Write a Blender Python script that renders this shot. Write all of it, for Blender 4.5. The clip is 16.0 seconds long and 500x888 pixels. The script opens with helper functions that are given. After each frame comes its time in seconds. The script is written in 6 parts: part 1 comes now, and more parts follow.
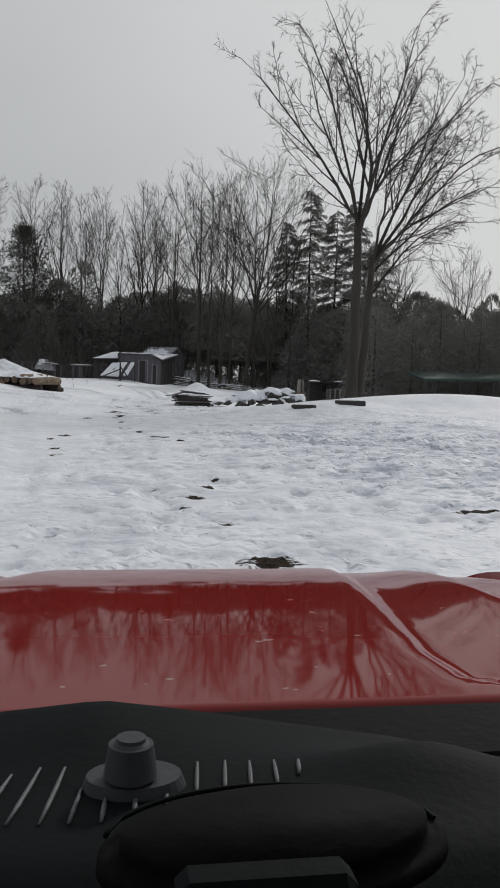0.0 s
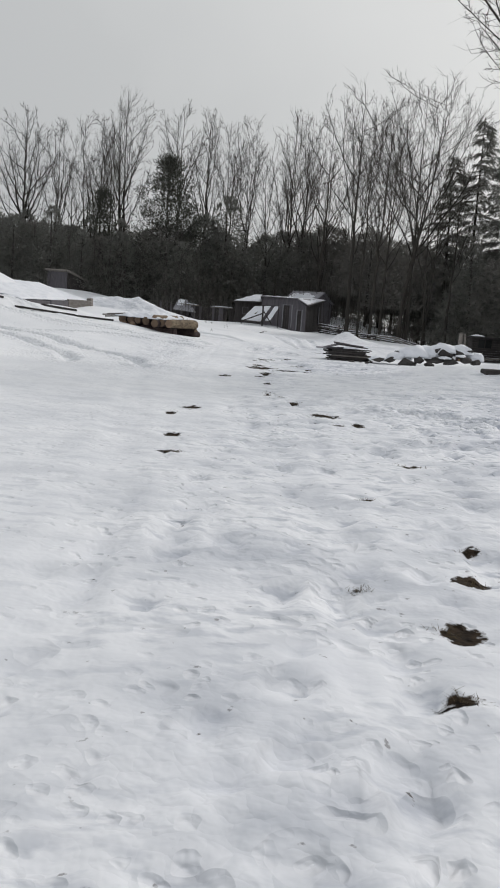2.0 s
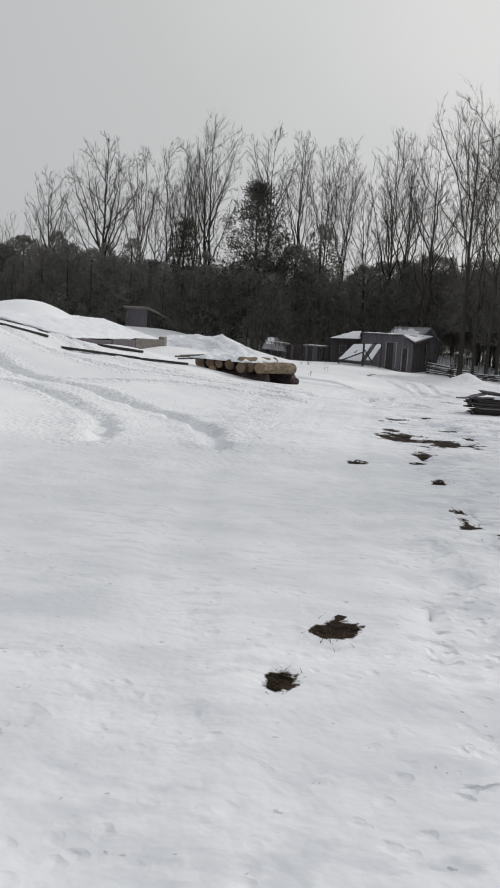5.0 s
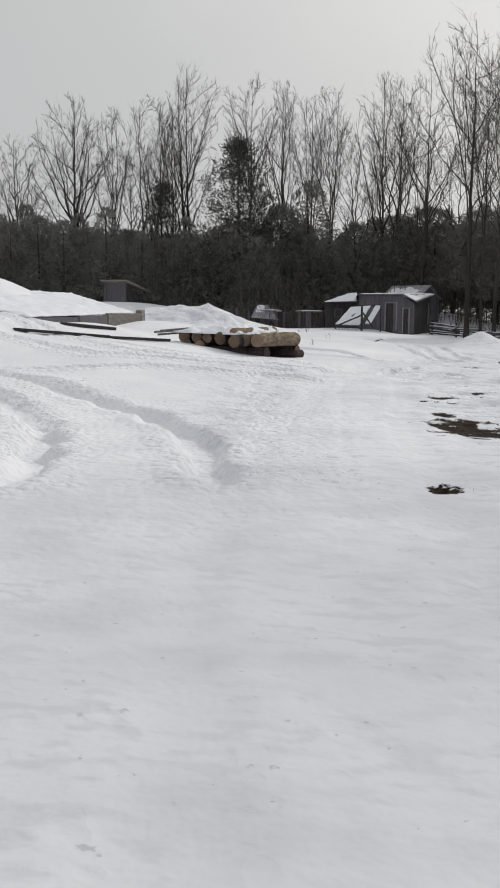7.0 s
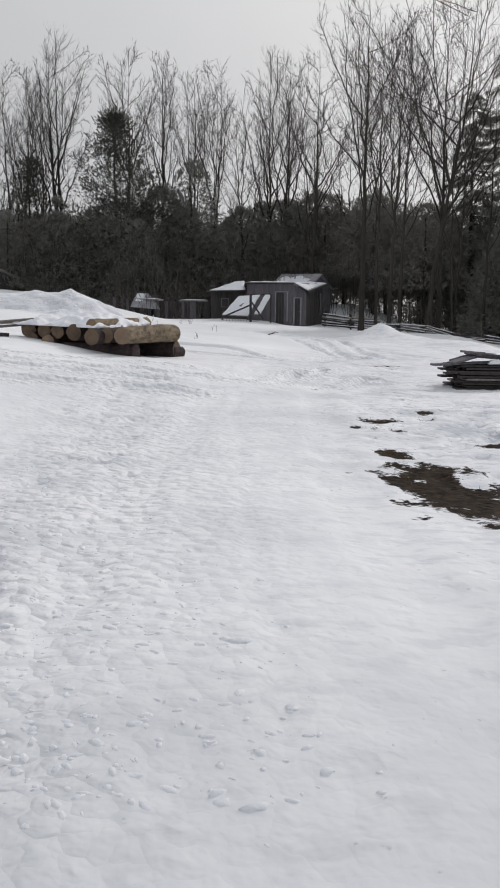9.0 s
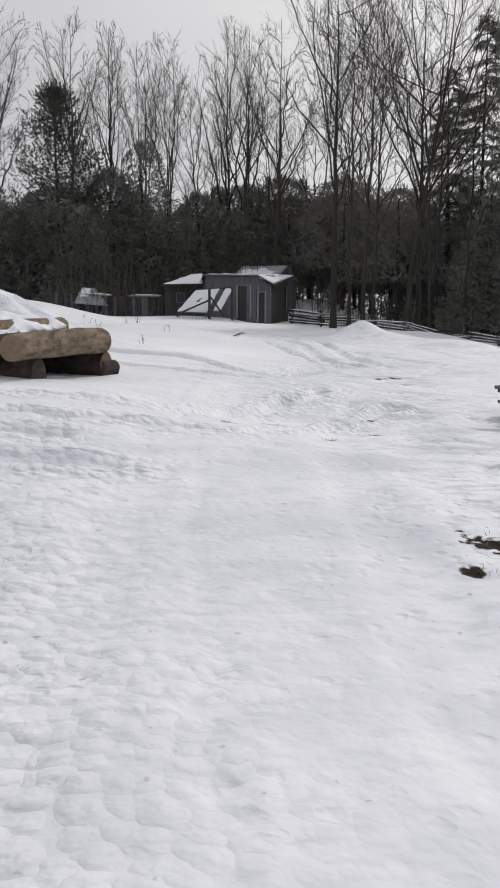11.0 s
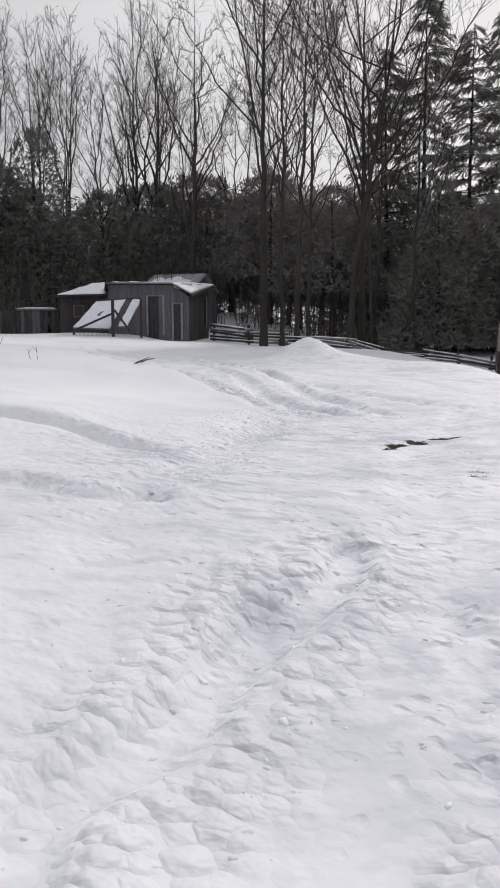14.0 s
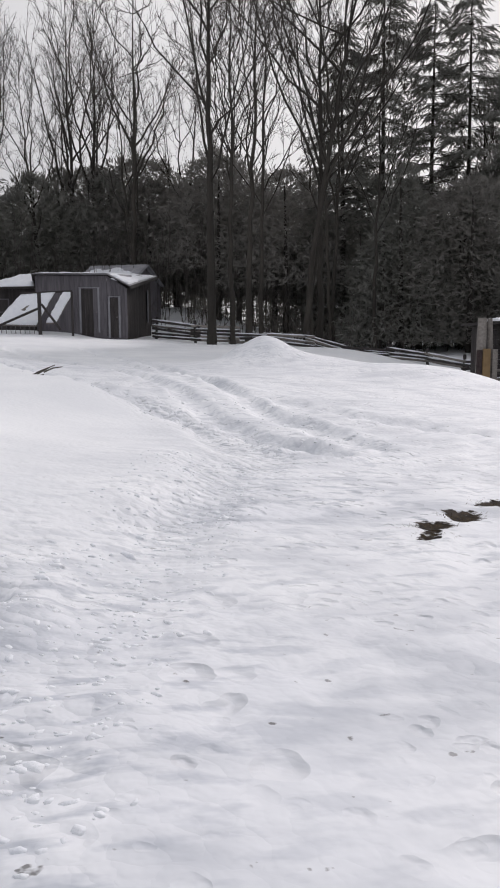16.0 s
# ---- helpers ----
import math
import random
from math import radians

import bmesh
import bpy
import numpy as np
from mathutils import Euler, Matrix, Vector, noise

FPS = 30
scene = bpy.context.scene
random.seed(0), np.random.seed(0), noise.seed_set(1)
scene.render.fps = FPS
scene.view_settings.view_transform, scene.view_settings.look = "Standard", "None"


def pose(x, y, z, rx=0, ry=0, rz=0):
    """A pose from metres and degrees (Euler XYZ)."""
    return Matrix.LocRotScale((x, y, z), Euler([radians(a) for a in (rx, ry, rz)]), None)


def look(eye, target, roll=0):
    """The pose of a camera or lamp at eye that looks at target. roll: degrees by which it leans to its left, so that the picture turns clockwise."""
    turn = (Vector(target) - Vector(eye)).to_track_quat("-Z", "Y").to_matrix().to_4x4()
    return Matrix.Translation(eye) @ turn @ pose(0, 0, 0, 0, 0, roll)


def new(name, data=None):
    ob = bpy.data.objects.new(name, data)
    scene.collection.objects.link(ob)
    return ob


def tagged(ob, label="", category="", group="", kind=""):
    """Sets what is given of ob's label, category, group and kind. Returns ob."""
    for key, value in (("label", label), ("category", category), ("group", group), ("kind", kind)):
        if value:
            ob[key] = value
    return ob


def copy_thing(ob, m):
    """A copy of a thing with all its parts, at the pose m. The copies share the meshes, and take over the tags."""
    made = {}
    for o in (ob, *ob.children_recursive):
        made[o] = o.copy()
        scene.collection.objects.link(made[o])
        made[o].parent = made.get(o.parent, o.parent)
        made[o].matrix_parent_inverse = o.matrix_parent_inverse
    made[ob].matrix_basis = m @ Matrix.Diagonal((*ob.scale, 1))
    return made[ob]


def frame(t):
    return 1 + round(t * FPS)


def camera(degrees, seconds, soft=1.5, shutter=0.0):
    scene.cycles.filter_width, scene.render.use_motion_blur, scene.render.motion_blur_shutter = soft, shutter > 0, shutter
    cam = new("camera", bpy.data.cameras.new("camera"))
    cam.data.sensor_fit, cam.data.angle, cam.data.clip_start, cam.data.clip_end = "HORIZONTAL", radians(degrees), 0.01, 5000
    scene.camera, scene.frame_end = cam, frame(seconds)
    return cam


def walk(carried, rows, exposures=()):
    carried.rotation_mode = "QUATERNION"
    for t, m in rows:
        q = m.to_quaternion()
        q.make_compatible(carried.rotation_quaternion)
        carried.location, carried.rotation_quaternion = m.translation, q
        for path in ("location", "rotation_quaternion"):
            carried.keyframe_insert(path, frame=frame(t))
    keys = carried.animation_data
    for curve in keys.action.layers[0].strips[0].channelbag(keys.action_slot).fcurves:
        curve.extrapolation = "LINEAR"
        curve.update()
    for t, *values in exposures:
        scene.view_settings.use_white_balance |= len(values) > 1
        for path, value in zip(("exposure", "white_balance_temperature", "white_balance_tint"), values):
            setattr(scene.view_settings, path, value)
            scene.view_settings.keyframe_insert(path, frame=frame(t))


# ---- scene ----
cam = camera(32.6, 16.0, soft=1.85)
PATH = [
    (0.0, (-4.010, 4.899, 1.326), (-2.570, 14.767, 0.572), 1.67),
    (0.5, (-4.042, 6.390, 1.353), (-3.351, 16.300, 0.199), 2.28),
    (1.0, (-4.117, 7.760, 1.396), (-4.036, 17.665, 0.022), 1.78),
    (1.5, (-4.210, 9.086, 1.376), (-4.482, 18.968, -0.129), 2.04),
    (2.0, (-4.263, 10.389, 1.388), (-4.346, 20.284, -0.059), 4.14),
    (2.5, (-4.302, 11.646, 1.389), (-4.198, 21.550, 0.013), 4.50),
    (3.0, (-4.416, 12.930, 1.392), (-4.309, 22.836, 0.028), 5.26),
    (3.5, (-4.584, 14.248, 1.369), (-4.680, 24.154, 0.006), 5.15),
    (4.0, (-4.801, 15.562, 1.406), (-5.297, 25.471, 0.153), 4.74),
    (4.5, (-5.045, 17.001, 1.426), (-5.943, 26.895, 0.280), 4.53),
    (4.7, (-5.126, 17.556, 1.452), (-6.137, 27.446, 0.372), 4.21),
    (6.8, (-5.909, 21.943, 1.444), (-7.073, 31.792, 0.166), 0.39),
    (7.0, (-5.957, 22.558, 1.427), (-6.976, 32.405, 0.009), 0.27),
    (7.5, (-6.035, 23.957, 1.387), (-6.641, 33.802, -0.258), -0.17),
    (8.0, (-6.057, 25.183, 1.375), (-6.231, 35.037, -0.320), 0.72),
    (8.5, (-6.049, 26.214, 1.385), (-5.960, 36.079, -0.253), 0.37),
    (9.0, (-6.044, 27.282, 1.413), (-5.750, 37.162, -0.104), 0.60),
    (9.5, (-6.010, 28.551, 1.412), (-5.568, 38.443, 0.008), 0.29),
    (9.7, (-6.006, 29.104, 1.407), (-5.500, 38.993, 0.007), 0.21),
    (11.8, (-5.923, 35.192, 1.429), (-5.013, 45.010, -0.239), -0.23),
    (12.0, (-5.881, 35.693, 1.415), (-4.961, 45.509, -0.263), -0.67),
    (12.5, (-5.780, 36.979, 1.374), (-4.804, 46.792, -0.285), -1.22),
    (13.0, (-5.643, 38.405, 1.356), (-4.516, 48.203, -0.295), -0.77),
    (13.5, (-5.454, 39.693, 1.405), (-4.085, 49.482, -0.113), -0.97),
    (14.0, (-5.232, 41.016, 1.377), (-3.511, 50.770, -0.005), -0.14),
    (14.5, (-4.958, 42.108, 1.378), (-2.936, 51.789, -0.098), -0.34),
    (15.0, (-4.694, 43.161, 1.376), (-2.329, 52.741, -0.248), 0.37),
    (15.5, (-4.435, 44.142, 1.364), (-1.859, 53.673, -0.224), 0.12),
    (16.0, (-4.421, 45.028, 1.377), (-2.132, 54.657, -0.055), -0.27),
]
EXPOSURES = [(0.0, -0.36, 6400, 10.5), (1.0, -0.14, 6450, 10.5), (3.5, -0.14, 6500, 10.5), (7.0, -0.06, 6600, 11.5), (9.0, -0.06, 6500, 12.5), (12.0, -0.03, 6480, 14.5), (16.0, 0.0, 6480, 15.5)]
walk(cam, [(t, look(eye, target, roll)) for t, eye, target, roll in PATH], EXPOSURES)

# ---- sky and sun: thin overcast, the sun low over the wood ----
SUN_AZ, SUN_EL = 38.0, 32.0
sun_dir = Vector((math.sin(radians(SUN_AZ)) * math.cos(radians(SUN_EL)), math.cos(radians(SUN_AZ)) * math.cos(radians(SUN_EL)), math.sin(radians(SUN_EL))))
world = bpy.data.worlds.new("overcast_sky")
scene.world = world
world.use_nodes = True
wt = world.node_tree
wt.nodes.clear()
w_out = wt.nodes.new("ShaderNodeOutputWorld")
w_bg = wt.nodes.new("ShaderNodeBackground")
w_sky = wt.nodes.new("ShaderNodeTexSky")
w_sky.sky_type, w_sky.sun_disc = "NISHITA", False
w_sky.sun_elevation, w_sky.sun_rotation = radians(SUN_EL), radians(SUN_AZ)
w_sky.dust_density = 3.0
w_gain = wt.nodes.new("ShaderNodeVectorMath")
w_gain.operation = "SCALE"
w_gain.inputs["Scale"].default_value = 0.10
w_co = wt.nodes.new("ShaderNodeTexCoord")
w_dot = wt.nodes.new("ShaderNodeVectorMath")
w_dot.operation = "DOT_PRODUCT"
w_dot.inputs[1].default_value = sun_dir
w_noise = wt.nodes.new("ShaderNodeTexNoise")
w_noise.inputs["Scale"].default_value = 2.2
w_noise.inputs["Detail"].default_value = 5.0
w_sum = wt.nodes.new("ShaderNodeMath")
w_sum.operation = "MULTIPLY_ADD"
w_sum.inputs[1].default_value = 0.22
w_ramp = wt.nodes.new("ShaderNodeValToRGB")
w_ramp.color_ramp.elements[0].position, w_ramp.color_ramp.elements[0].color = 0.0, (0.60, 0.615, 0.64, 1)
w_low = w_ramp.color_ramp.elements.new(0.42)
w_low.color = (0.495, 0.512, 0.523, 1)
w_ramp.color_ramp.elements[2].position, w_ramp.color_ramp.elements[2].color = 1.0, (0.80, 0.81, 0.80, 1)
w_mid = w_ramp.color_ramp.elements.new(0.80)
w_mid.color = (0.60, 0.614, 0.615, 1)
w_mix = wt.nodes.new("ShaderNodeMix")
w_mix.data_type = "RGBA"
w_mix.inputs["Factor"].default_value = 0.97
wt.links.new(w_sky.outputs[0], w_gain.inputs[0])
wt.links.new(w_co.outputs["Generated"], w_dot.inputs[0])
wt.links.new(w_co.outputs["Generated"], w_noise.inputs["Vector"])
wt.links.new(w_noise.outputs["Fac"], w_sum.inputs[0])
wt.links.new(w_dot.outputs["Value"], w_sum.inputs[2])
wt.links.new(w_sum.outputs[0], w_ramp.inputs[0])
wt.links.new(w_gain.outputs[0], w_mix.inputs["A"])
wt.links.new(w_ramp.outputs[0], w_mix.inputs["B"])
wt.links.new(w_mix.outputs["Result"], w_bg.inputs["Color"])
wt.links.new(w_bg.outputs[0], w_out.inputs[0])
w_bg.inputs["Strength"].default_value = 1.0

sun = new("sun", bpy.data.lights.new("sun", "SUN"))
sun.data.energy, sun.data.angle, sun.data.color = 1.5, radians(5), (1.0, 0.955, 0.93)
sun.matrix_world = look(sun_dir * 60, (0, 0, 0))


# ---- materials ----
def material(name, base, rough=0.8, second=None, scale=4.0, fine=40.0, bump=0.2, stretch=(1, 1, 1), metal=0.0, spread=0.0, coat=0.0, spec=0.3):
    """A surface with variation at two scales between base and second, fine relief, and a value shift from object to object."""
    m = bpy.data.materials.new(name)
    m.use_nodes = True
    nt = m.node_tree
    bs = nt.nodes["Principled BSDF"]
    second = second or tuple(c * 0.7 for c in base)
    co = nt.nodes.new("ShaderNodeTexCoord")
    mp = nt.nodes.new("ShaderNodeMapping")
    mp.inputs["Scale"].default_value = stretch
    big, small = nt.nodes.new("ShaderNodeTexNoise"), nt.nodes.new("ShaderNodeTexNoise")
    big.inputs["Scale"].default_value, big.inputs["Detail"].default_value = scale, 4
    small.inputs["Scale"].default_value, small.inputs["Detail"].default_value = fine, 5
    add = nt.nodes.new("ShaderNodeMath")
    add.operation = "MULTIPLY_ADD"
    add.inputs[1].default_value = 0.5
    ramp = nt.nodes.new("ShaderNodeValToRGB")
    ramp.color_ramp.elements[0].position, ramp.color_ramp.elements[0].color = 0.52, (*base, 1)
    ramp.color_ramp.elements[1].position, ramp.color_ramp.elements[1].color = 1.0, (*second, 1)
    half = nt.nodes.new("ShaderNodeMath")
    half.operation = "MULTIPLY"
    half.inputs[1].default_value = 0.95
    nt.links.new(co.outputs["Object"], mp.inputs[0])
    nt.links.new(mp.outputs[0], big.inputs["Vector"])
    nt.links.new(mp.outputs[0], small.inputs["Vector"])
    nt.links.new(small.outputs["Fac"], add.inputs[0])
    nt.links.new(big.outputs["Fac"], add.inputs[2])
    nt.links.new(add.outputs[0], half.inputs[0])
    nt.links.new(half.outputs[0], ramp.inputs[0])
    colour = ramp.outputs[0]
    if spread:
        info = nt.nodes.new("ShaderNodeObjectInfo")
        hsv = nt.nodes.new("ShaderNodeHueSaturation")
        rng = nt.nodes.new("ShaderNodeMapRange")
        rng.inputs["To Min"].default_value, rng.inputs["To Max"].default_value = 1 - spread, 1 + spread
        nt.links.new(info.outputs["Random"], rng.inputs["Value"])
        nt.links.new(rng.outputs[0], hsv.inputs["Value"])
        nt.links.new(colour, hsv.inputs["Color"])
        colour = hsv.outputs[0]
    nt.links.new(colour, bs.inputs["Base Color"])
    bs.inputs["Roughness"].default_value, bs.inputs["Metallic"].default_value = rough, metal
    bs.inputs["Coat Weight"].default_value, bs.inputs["Specular IOR Level"].default_value = coat, spec
    if bump:
        b = nt.nodes.new("ShaderNodeBump")
        b.inputs["Strength"].default_value, b.inputs["Distance"].default_value = bump, 0.02
        nt.links.new(add.outputs[0], b.inputs["Height"])
        nt.links.new(b.outputs[0], bs.inputs["Normal"])
    return m


BARK = material("grey_bark", (0.032, 0.029, 0.025), 0.9, (0.064, 0.058, 0.049), 3, 30, 0.5, (1, 1, 0.2), spread=0.25)
TWIG = material("twig_bark", (0.034, 0.030, 0.026), 0.9, (0.060, 0.053, 0.045), 3, 30, 0.0, spread=0.2)
# NEEDLE and NEEDLE_WARM are paler than real foliage: windscreen haze put into their colour
NEEDLE = material("haze_lifted_needles", (0.178, 0.179, 0.162), 0.85, (0.215, 0.215, 0.194), 1.2, 14, 0.0, spread=0.12, spec=0.1)
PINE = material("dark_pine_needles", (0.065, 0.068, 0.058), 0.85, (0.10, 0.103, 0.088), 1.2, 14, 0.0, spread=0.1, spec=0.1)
NEEDLE_WARM = material("brown_green_needles", (0.184, 0.178, 0.163), 0.85, (0.22, 0.211, 0.194), 1.2, 14, 0.0, spread=0.12, spec=0.1)
for m in (NEEDLE, NEEDLE_WARM, PINE):
    nt = m.node_tree
    bs, thin, both = nt.nodes["Principled BSDF"], nt.nodes.new("ShaderNodeBsdfTranslucent"), nt.nodes.new("ShaderNodeMixShader")
    both.inputs[0].default_value = 0.2
    nt.links.new(bs.inputs["Base Color"].links[0].from_socket, thin.inputs["Color"])
    nt.links.new(bs.outputs[0], both.inputs[1])
    nt.links.new(thin.outputs[0], both.inputs[2])
    nt.links.new(both.outputs[0], nt.nodes["Material Output"].inputs["Surface"])
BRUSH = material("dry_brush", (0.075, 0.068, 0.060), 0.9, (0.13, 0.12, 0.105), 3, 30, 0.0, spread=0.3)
SNOW = material("snow_cover", (0.86, 0.88, 0.91), 0.6, (0.74, 0.77, 0.82), 5, 60, 0.5, spec=0.2)
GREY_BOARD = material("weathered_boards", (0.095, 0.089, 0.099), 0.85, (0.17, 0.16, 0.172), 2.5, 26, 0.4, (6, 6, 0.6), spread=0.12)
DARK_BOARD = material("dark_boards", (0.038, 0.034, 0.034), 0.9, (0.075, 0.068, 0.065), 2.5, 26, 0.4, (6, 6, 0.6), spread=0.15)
TRIM = material("pale_grey_trim", (0.20, 0.20, 0.215), 0.8, (0.29, 0.29, 0.305), 3, 40, 0.2)
STONE = material("dark_field_stone", (0.050, 0.047, 0.046), 0.9, (0.10, 0.095, 0.09), 4, 30, 0.5, spread=0.25, spec=0.1)
ROOF_GREY = material("grey_shingles", (0.25, 0.25, 0.27), 0.85, (0.38, 0.38, 0.40), 3, 50, 0.4)
LOG_BARK = material("log_bark", (0.040, 0.031, 0.033), 0.9, (0.10, 0.075, 0.070), 3, 22, 0.8, (4, 0.7, 4), spread=0.25, spec=0.1)
LOG_PEELED = material("peeled_log", (0.085, 0.065, 0.050), 0.8, (0.36, 0.285, 0.19), 3, 16, 0.8, (4, 0.7, 4), spread=0.15, spec=0.1)
CUT_WOOD = material("cut_log_end", (0.20, 0.145, 0.10), 0.8, (0.10, 0.072, 0.058), 5, 45, 0.4, spread=0.35, spec=0.1)
OLD_WOOD = material("old_grey_wood", (0.16, 0.145, 0.13), 0.9, (0.28, 0.26, 0.24), 3, 30, 0.5, (5, 1, 5), spread=0.25)
YELLOW = material("yellow_painted_board", (0.27, 0.18, 0.09), 0.7, (0.18, 0.12, 0.06), 4, 40, 0.2)
GREEN_ROOF = material("dark_green_metal", (0.02, 0.042, 0.034), 0.6, (0.03, 0.055, 0.045), 2, 30, 0.1)
DARK_GLASS = material("dark_window_glass", (0.010, 0.012, 0.012), 0.2, (0.016, 0.018, 0.018), 2, 30, 0.0, spec=0.3)
STEEL = material("dull_steel", (0.12, 0.12, 0.125), 0.6, (0.2, 0.19, 0.18), 4, 40, 0.1, metal=0.3)


# ---- helpers for meshes ----
def part(name, bm, mat, parent=None, label="", smooth=False):
    me = bpy.data.meshes.new(name)
    bm.to_mesh(me)
    bm.free()
    me.materials.append(mat)
    if smooth:
        me.polygons.foreach_set("use_smooth", [True] * len(me.polygons))
    ob = new(name, me)
    if parent:
        ob.parent = parent
    if label:
        ob["label"] = label
    return ob


def raw_part(name, verts, faces, mat, parent=None, smooth=True):
    me = bpy.data.meshes.new(name)
    me.from_pydata(verts, [], faces)
    me.materials.append(mat)
    if smooth:
        me.polygons.foreach_set("use_smooth", [True] * len(me.polygons))
    ob = new(name, me)
    if parent:
        ob.parent = parent
    return ob


def thing(name, x, y, z, turn, label, category, group="", kind=""):
    ob = new(name)
    ob.matrix_basis = pose(x, y, z, 0, 0, turn)
    return tagged(ob, label, category, group, kind)


def box(bm, x0, x1, y0, y1, z0, z1, m=None, bevel=0.012, jitter=0.0):
    """A box with eased edges, added to bm."""
    g = bmesh.ops.create_cube(bm, size=1.0)["verts"]
    bmesh.ops.scale(bm, vec=(x1 - x0, y1 - y0, z1 - z0), verts=g)
    bmesh.ops.translate(bm, vec=((x0 + x1) / 2, (y0 + y1) / 2, (z0 + z1) / 2), verts=g)
    if jitter:
        for v in g:
            v.co += Vector((random.uniform(-1, 1), random.uniform(-1, 1), random.uniform(-1, 1))) * jitter
    if bevel:
        edges = list({e for v in g for e in v.link_edges})
        r = bmesh.ops.bevel(bm, geom=edges, offset=bevel, segments=1, affect="EDGES")
        g = list({v for f in r["faces"] for v in f.verts} | {v for v in g if v.is_valid})
    if m is not None:
        bmesh.ops.transform(bm, matrix=m, verts=g)
    return g


def beam(bm, a, b, w, d, bevel=0.008):
    """A squared beam from a to b."""
    a, b = Vector(a), Vector(b)
    m = Matrix.Translation(a) @ (b - a).to_track_quat("Z", "Y").to_matrix().to_4x4()
    return box(bm, -w / 2, w / 2, -d / 2, d / 2, 0, (b - a).length, m, bevel)


def prism(bm, outline, thick, m=None):
    """A flat outline (x, z) given depth along y."""
    front = [bm.verts.new((x, 0, z)) for x, z in outline]
    back = [bm.verts.new((x, thick, z)) for x, z in outline]
    n = len(outline)
    bm.faces.new(front)
    bm.faces.new(back[::-1])
    for i in range(n):
        bm.faces.new((front[i], back[i], back[(i + 1) % n], front[(i + 1) % n]))
    if m is not None:
        bmesh.ops.transform(bm, matrix=m, verts=front + back)


def slab(bm, corners, thick):
    """A sheet over four corners, thick downwards."""
    top = [bm.verts.new(c) for c in corners]
    low = [bm.verts.new(Vector(c) - Vector((0, 0, thick))) for c in corners]
    n = len(top)
    bm.faces.new(top)
    bm.faces.new(low[::-1])
    for i in range(n):
        bm.faces.new((top[i], low[i], low[(i + 1) % n], top[(i + 1) % n]))


def tube(verts, faces, points, radii, sides):
    """A tapered tube along points, appended to the lists."""
    base = len(verts)
    n = len(points)
    for i, (p, r) in enumerate(zip(points, radii)):
        d = (points[min(i + 1, n - 1)] - points[max(i - 1, 0)])
        d = d.normalized() if d.length > 1e-6 else Vector((0, 0, 1))
        a = d.orthogonal().normalized()
        b = d.cross(a)
        for k in range(sides):
            c = 2 * math.pi * k / sides
            verts.append(p + (a * math.cos(c) + b * math.sin(c)) * r)
    for i in range(n - 1):
        for k in range(sides):
            faces.append((base + i * sides + k, base + i * sides + (k + 1) % sides, base + (i + 1) * sides + (k + 1) % sides, base + (i + 1) * sides + k))
    faces.append(tuple(base + (n - 1) * sides + k for k in range(sides)))


# ---- the lie of the land ----
LAND = [
    (-5, -5, 0), (-4, 5, 0), (-3, 12, 0), (-5, 20, 0.03), (-2.6, 21, 0.1), (-5, 27, 0.03), (-4, 35, 0.02), (-6, 36, 0.1), (-4.5, 43, 0.05),
    (-4, 50, 0.1), (-2, 50, 0), (-0.5, 52, -0.05), (-2.5, 54, 0.05), (0, 47, 0.0), (-0.5, 41, 0.06), (-1.7, 42.4, 0.07), (2, 46, 0.15), (2.2, 22.5, 0.08), (5, 24, 0.1), (1, 30, 0.12),
    (-9, 34, 0.2), (-8, 30, 0.22), (-8, 22, 0.12), (-13, 22, 0.35), (-12, 37, 0.5), (-12.8, 42, 1.0), (-13.0, 46, 1.40), (-12.4, 50, 1.30), (-16.8, 42.4, 2.2), (-15.2, 42.7, 1.95), (-14.3, 42.9, 1.55), (-17, 47, 2.1), (-22, 50, 2.7),
    (-20, 36, 1.7), (-8.1, 42.6, 0.56), (-9.3, 43.2, 0.90), (-10.3, 44.1, 0.96), (-7, 45.3, 0.48), (-8.0, 44.5, 0.45), (-10.5, 47, 0.9), (-11.8, 54, 1.35), (-23.6, 87, 2.85), (-16, 75, 1.9), (-6.3, 50, 0.5), (-4.5, 57, 0.55), (-7, 60, 0.85),
    (-6.2, 82, 1.02), (-4.7, 81, 0.98), (-1.1, 80.7, 0.62), (0.5, 85, 0.7), (1.5, 76, 0.4), (3, 80, 0.4), (5.3, 77, 0.35), (10, 80, -0.3), (9.3, 70.2, -0.72), (13, 76, -0.7),
    (11, 82, -0.35), (-1, 64, 0.3), (4, 64, 0.0), (5, 57, -0.15), (9, 60, -0.5), (16, 66, -0.8), (8, 45, 0.2), (14, 48, 0.2), (10, 30, 0.15), (20, 30, 0.2),
    (0, 100, 0.5), (-20, 110, 2.4), (-45, 100, 3.5), (-45, 60, 4.0), (20, 100, -0.4), (45, 90, -0.6), (45, 40, 0.2), (-40, 20, 1.5), (0, 140, 0.6),
]
LAND_XYZ = np.array(LAND, float)


def lattice(x, y, seed):
    """Smooth value noise in -1..1 on unit cells, for arrays."""
    xi, yi = np.floor(x), np.floor(y)
    fx, fy = x - xi, y - yi
    fx, fy = fx * fx * (3 - 2 * fx), fy * fy * (3 - 2 * fy)

    def h(a, b):
        v = np.sin(a * 127.1 + b * 311.7 + seed * 74.7) * 43758.5453
        return 2 * (v - np.floor(v)) - 1

    return (h(xi, yi) * (1 - fx) + h(xi + 1, yi) * fx) * (1 - fy) + (h(xi, yi + 1) * (1 - fx) + h(xi + 1, yi + 1) * fx) * fy


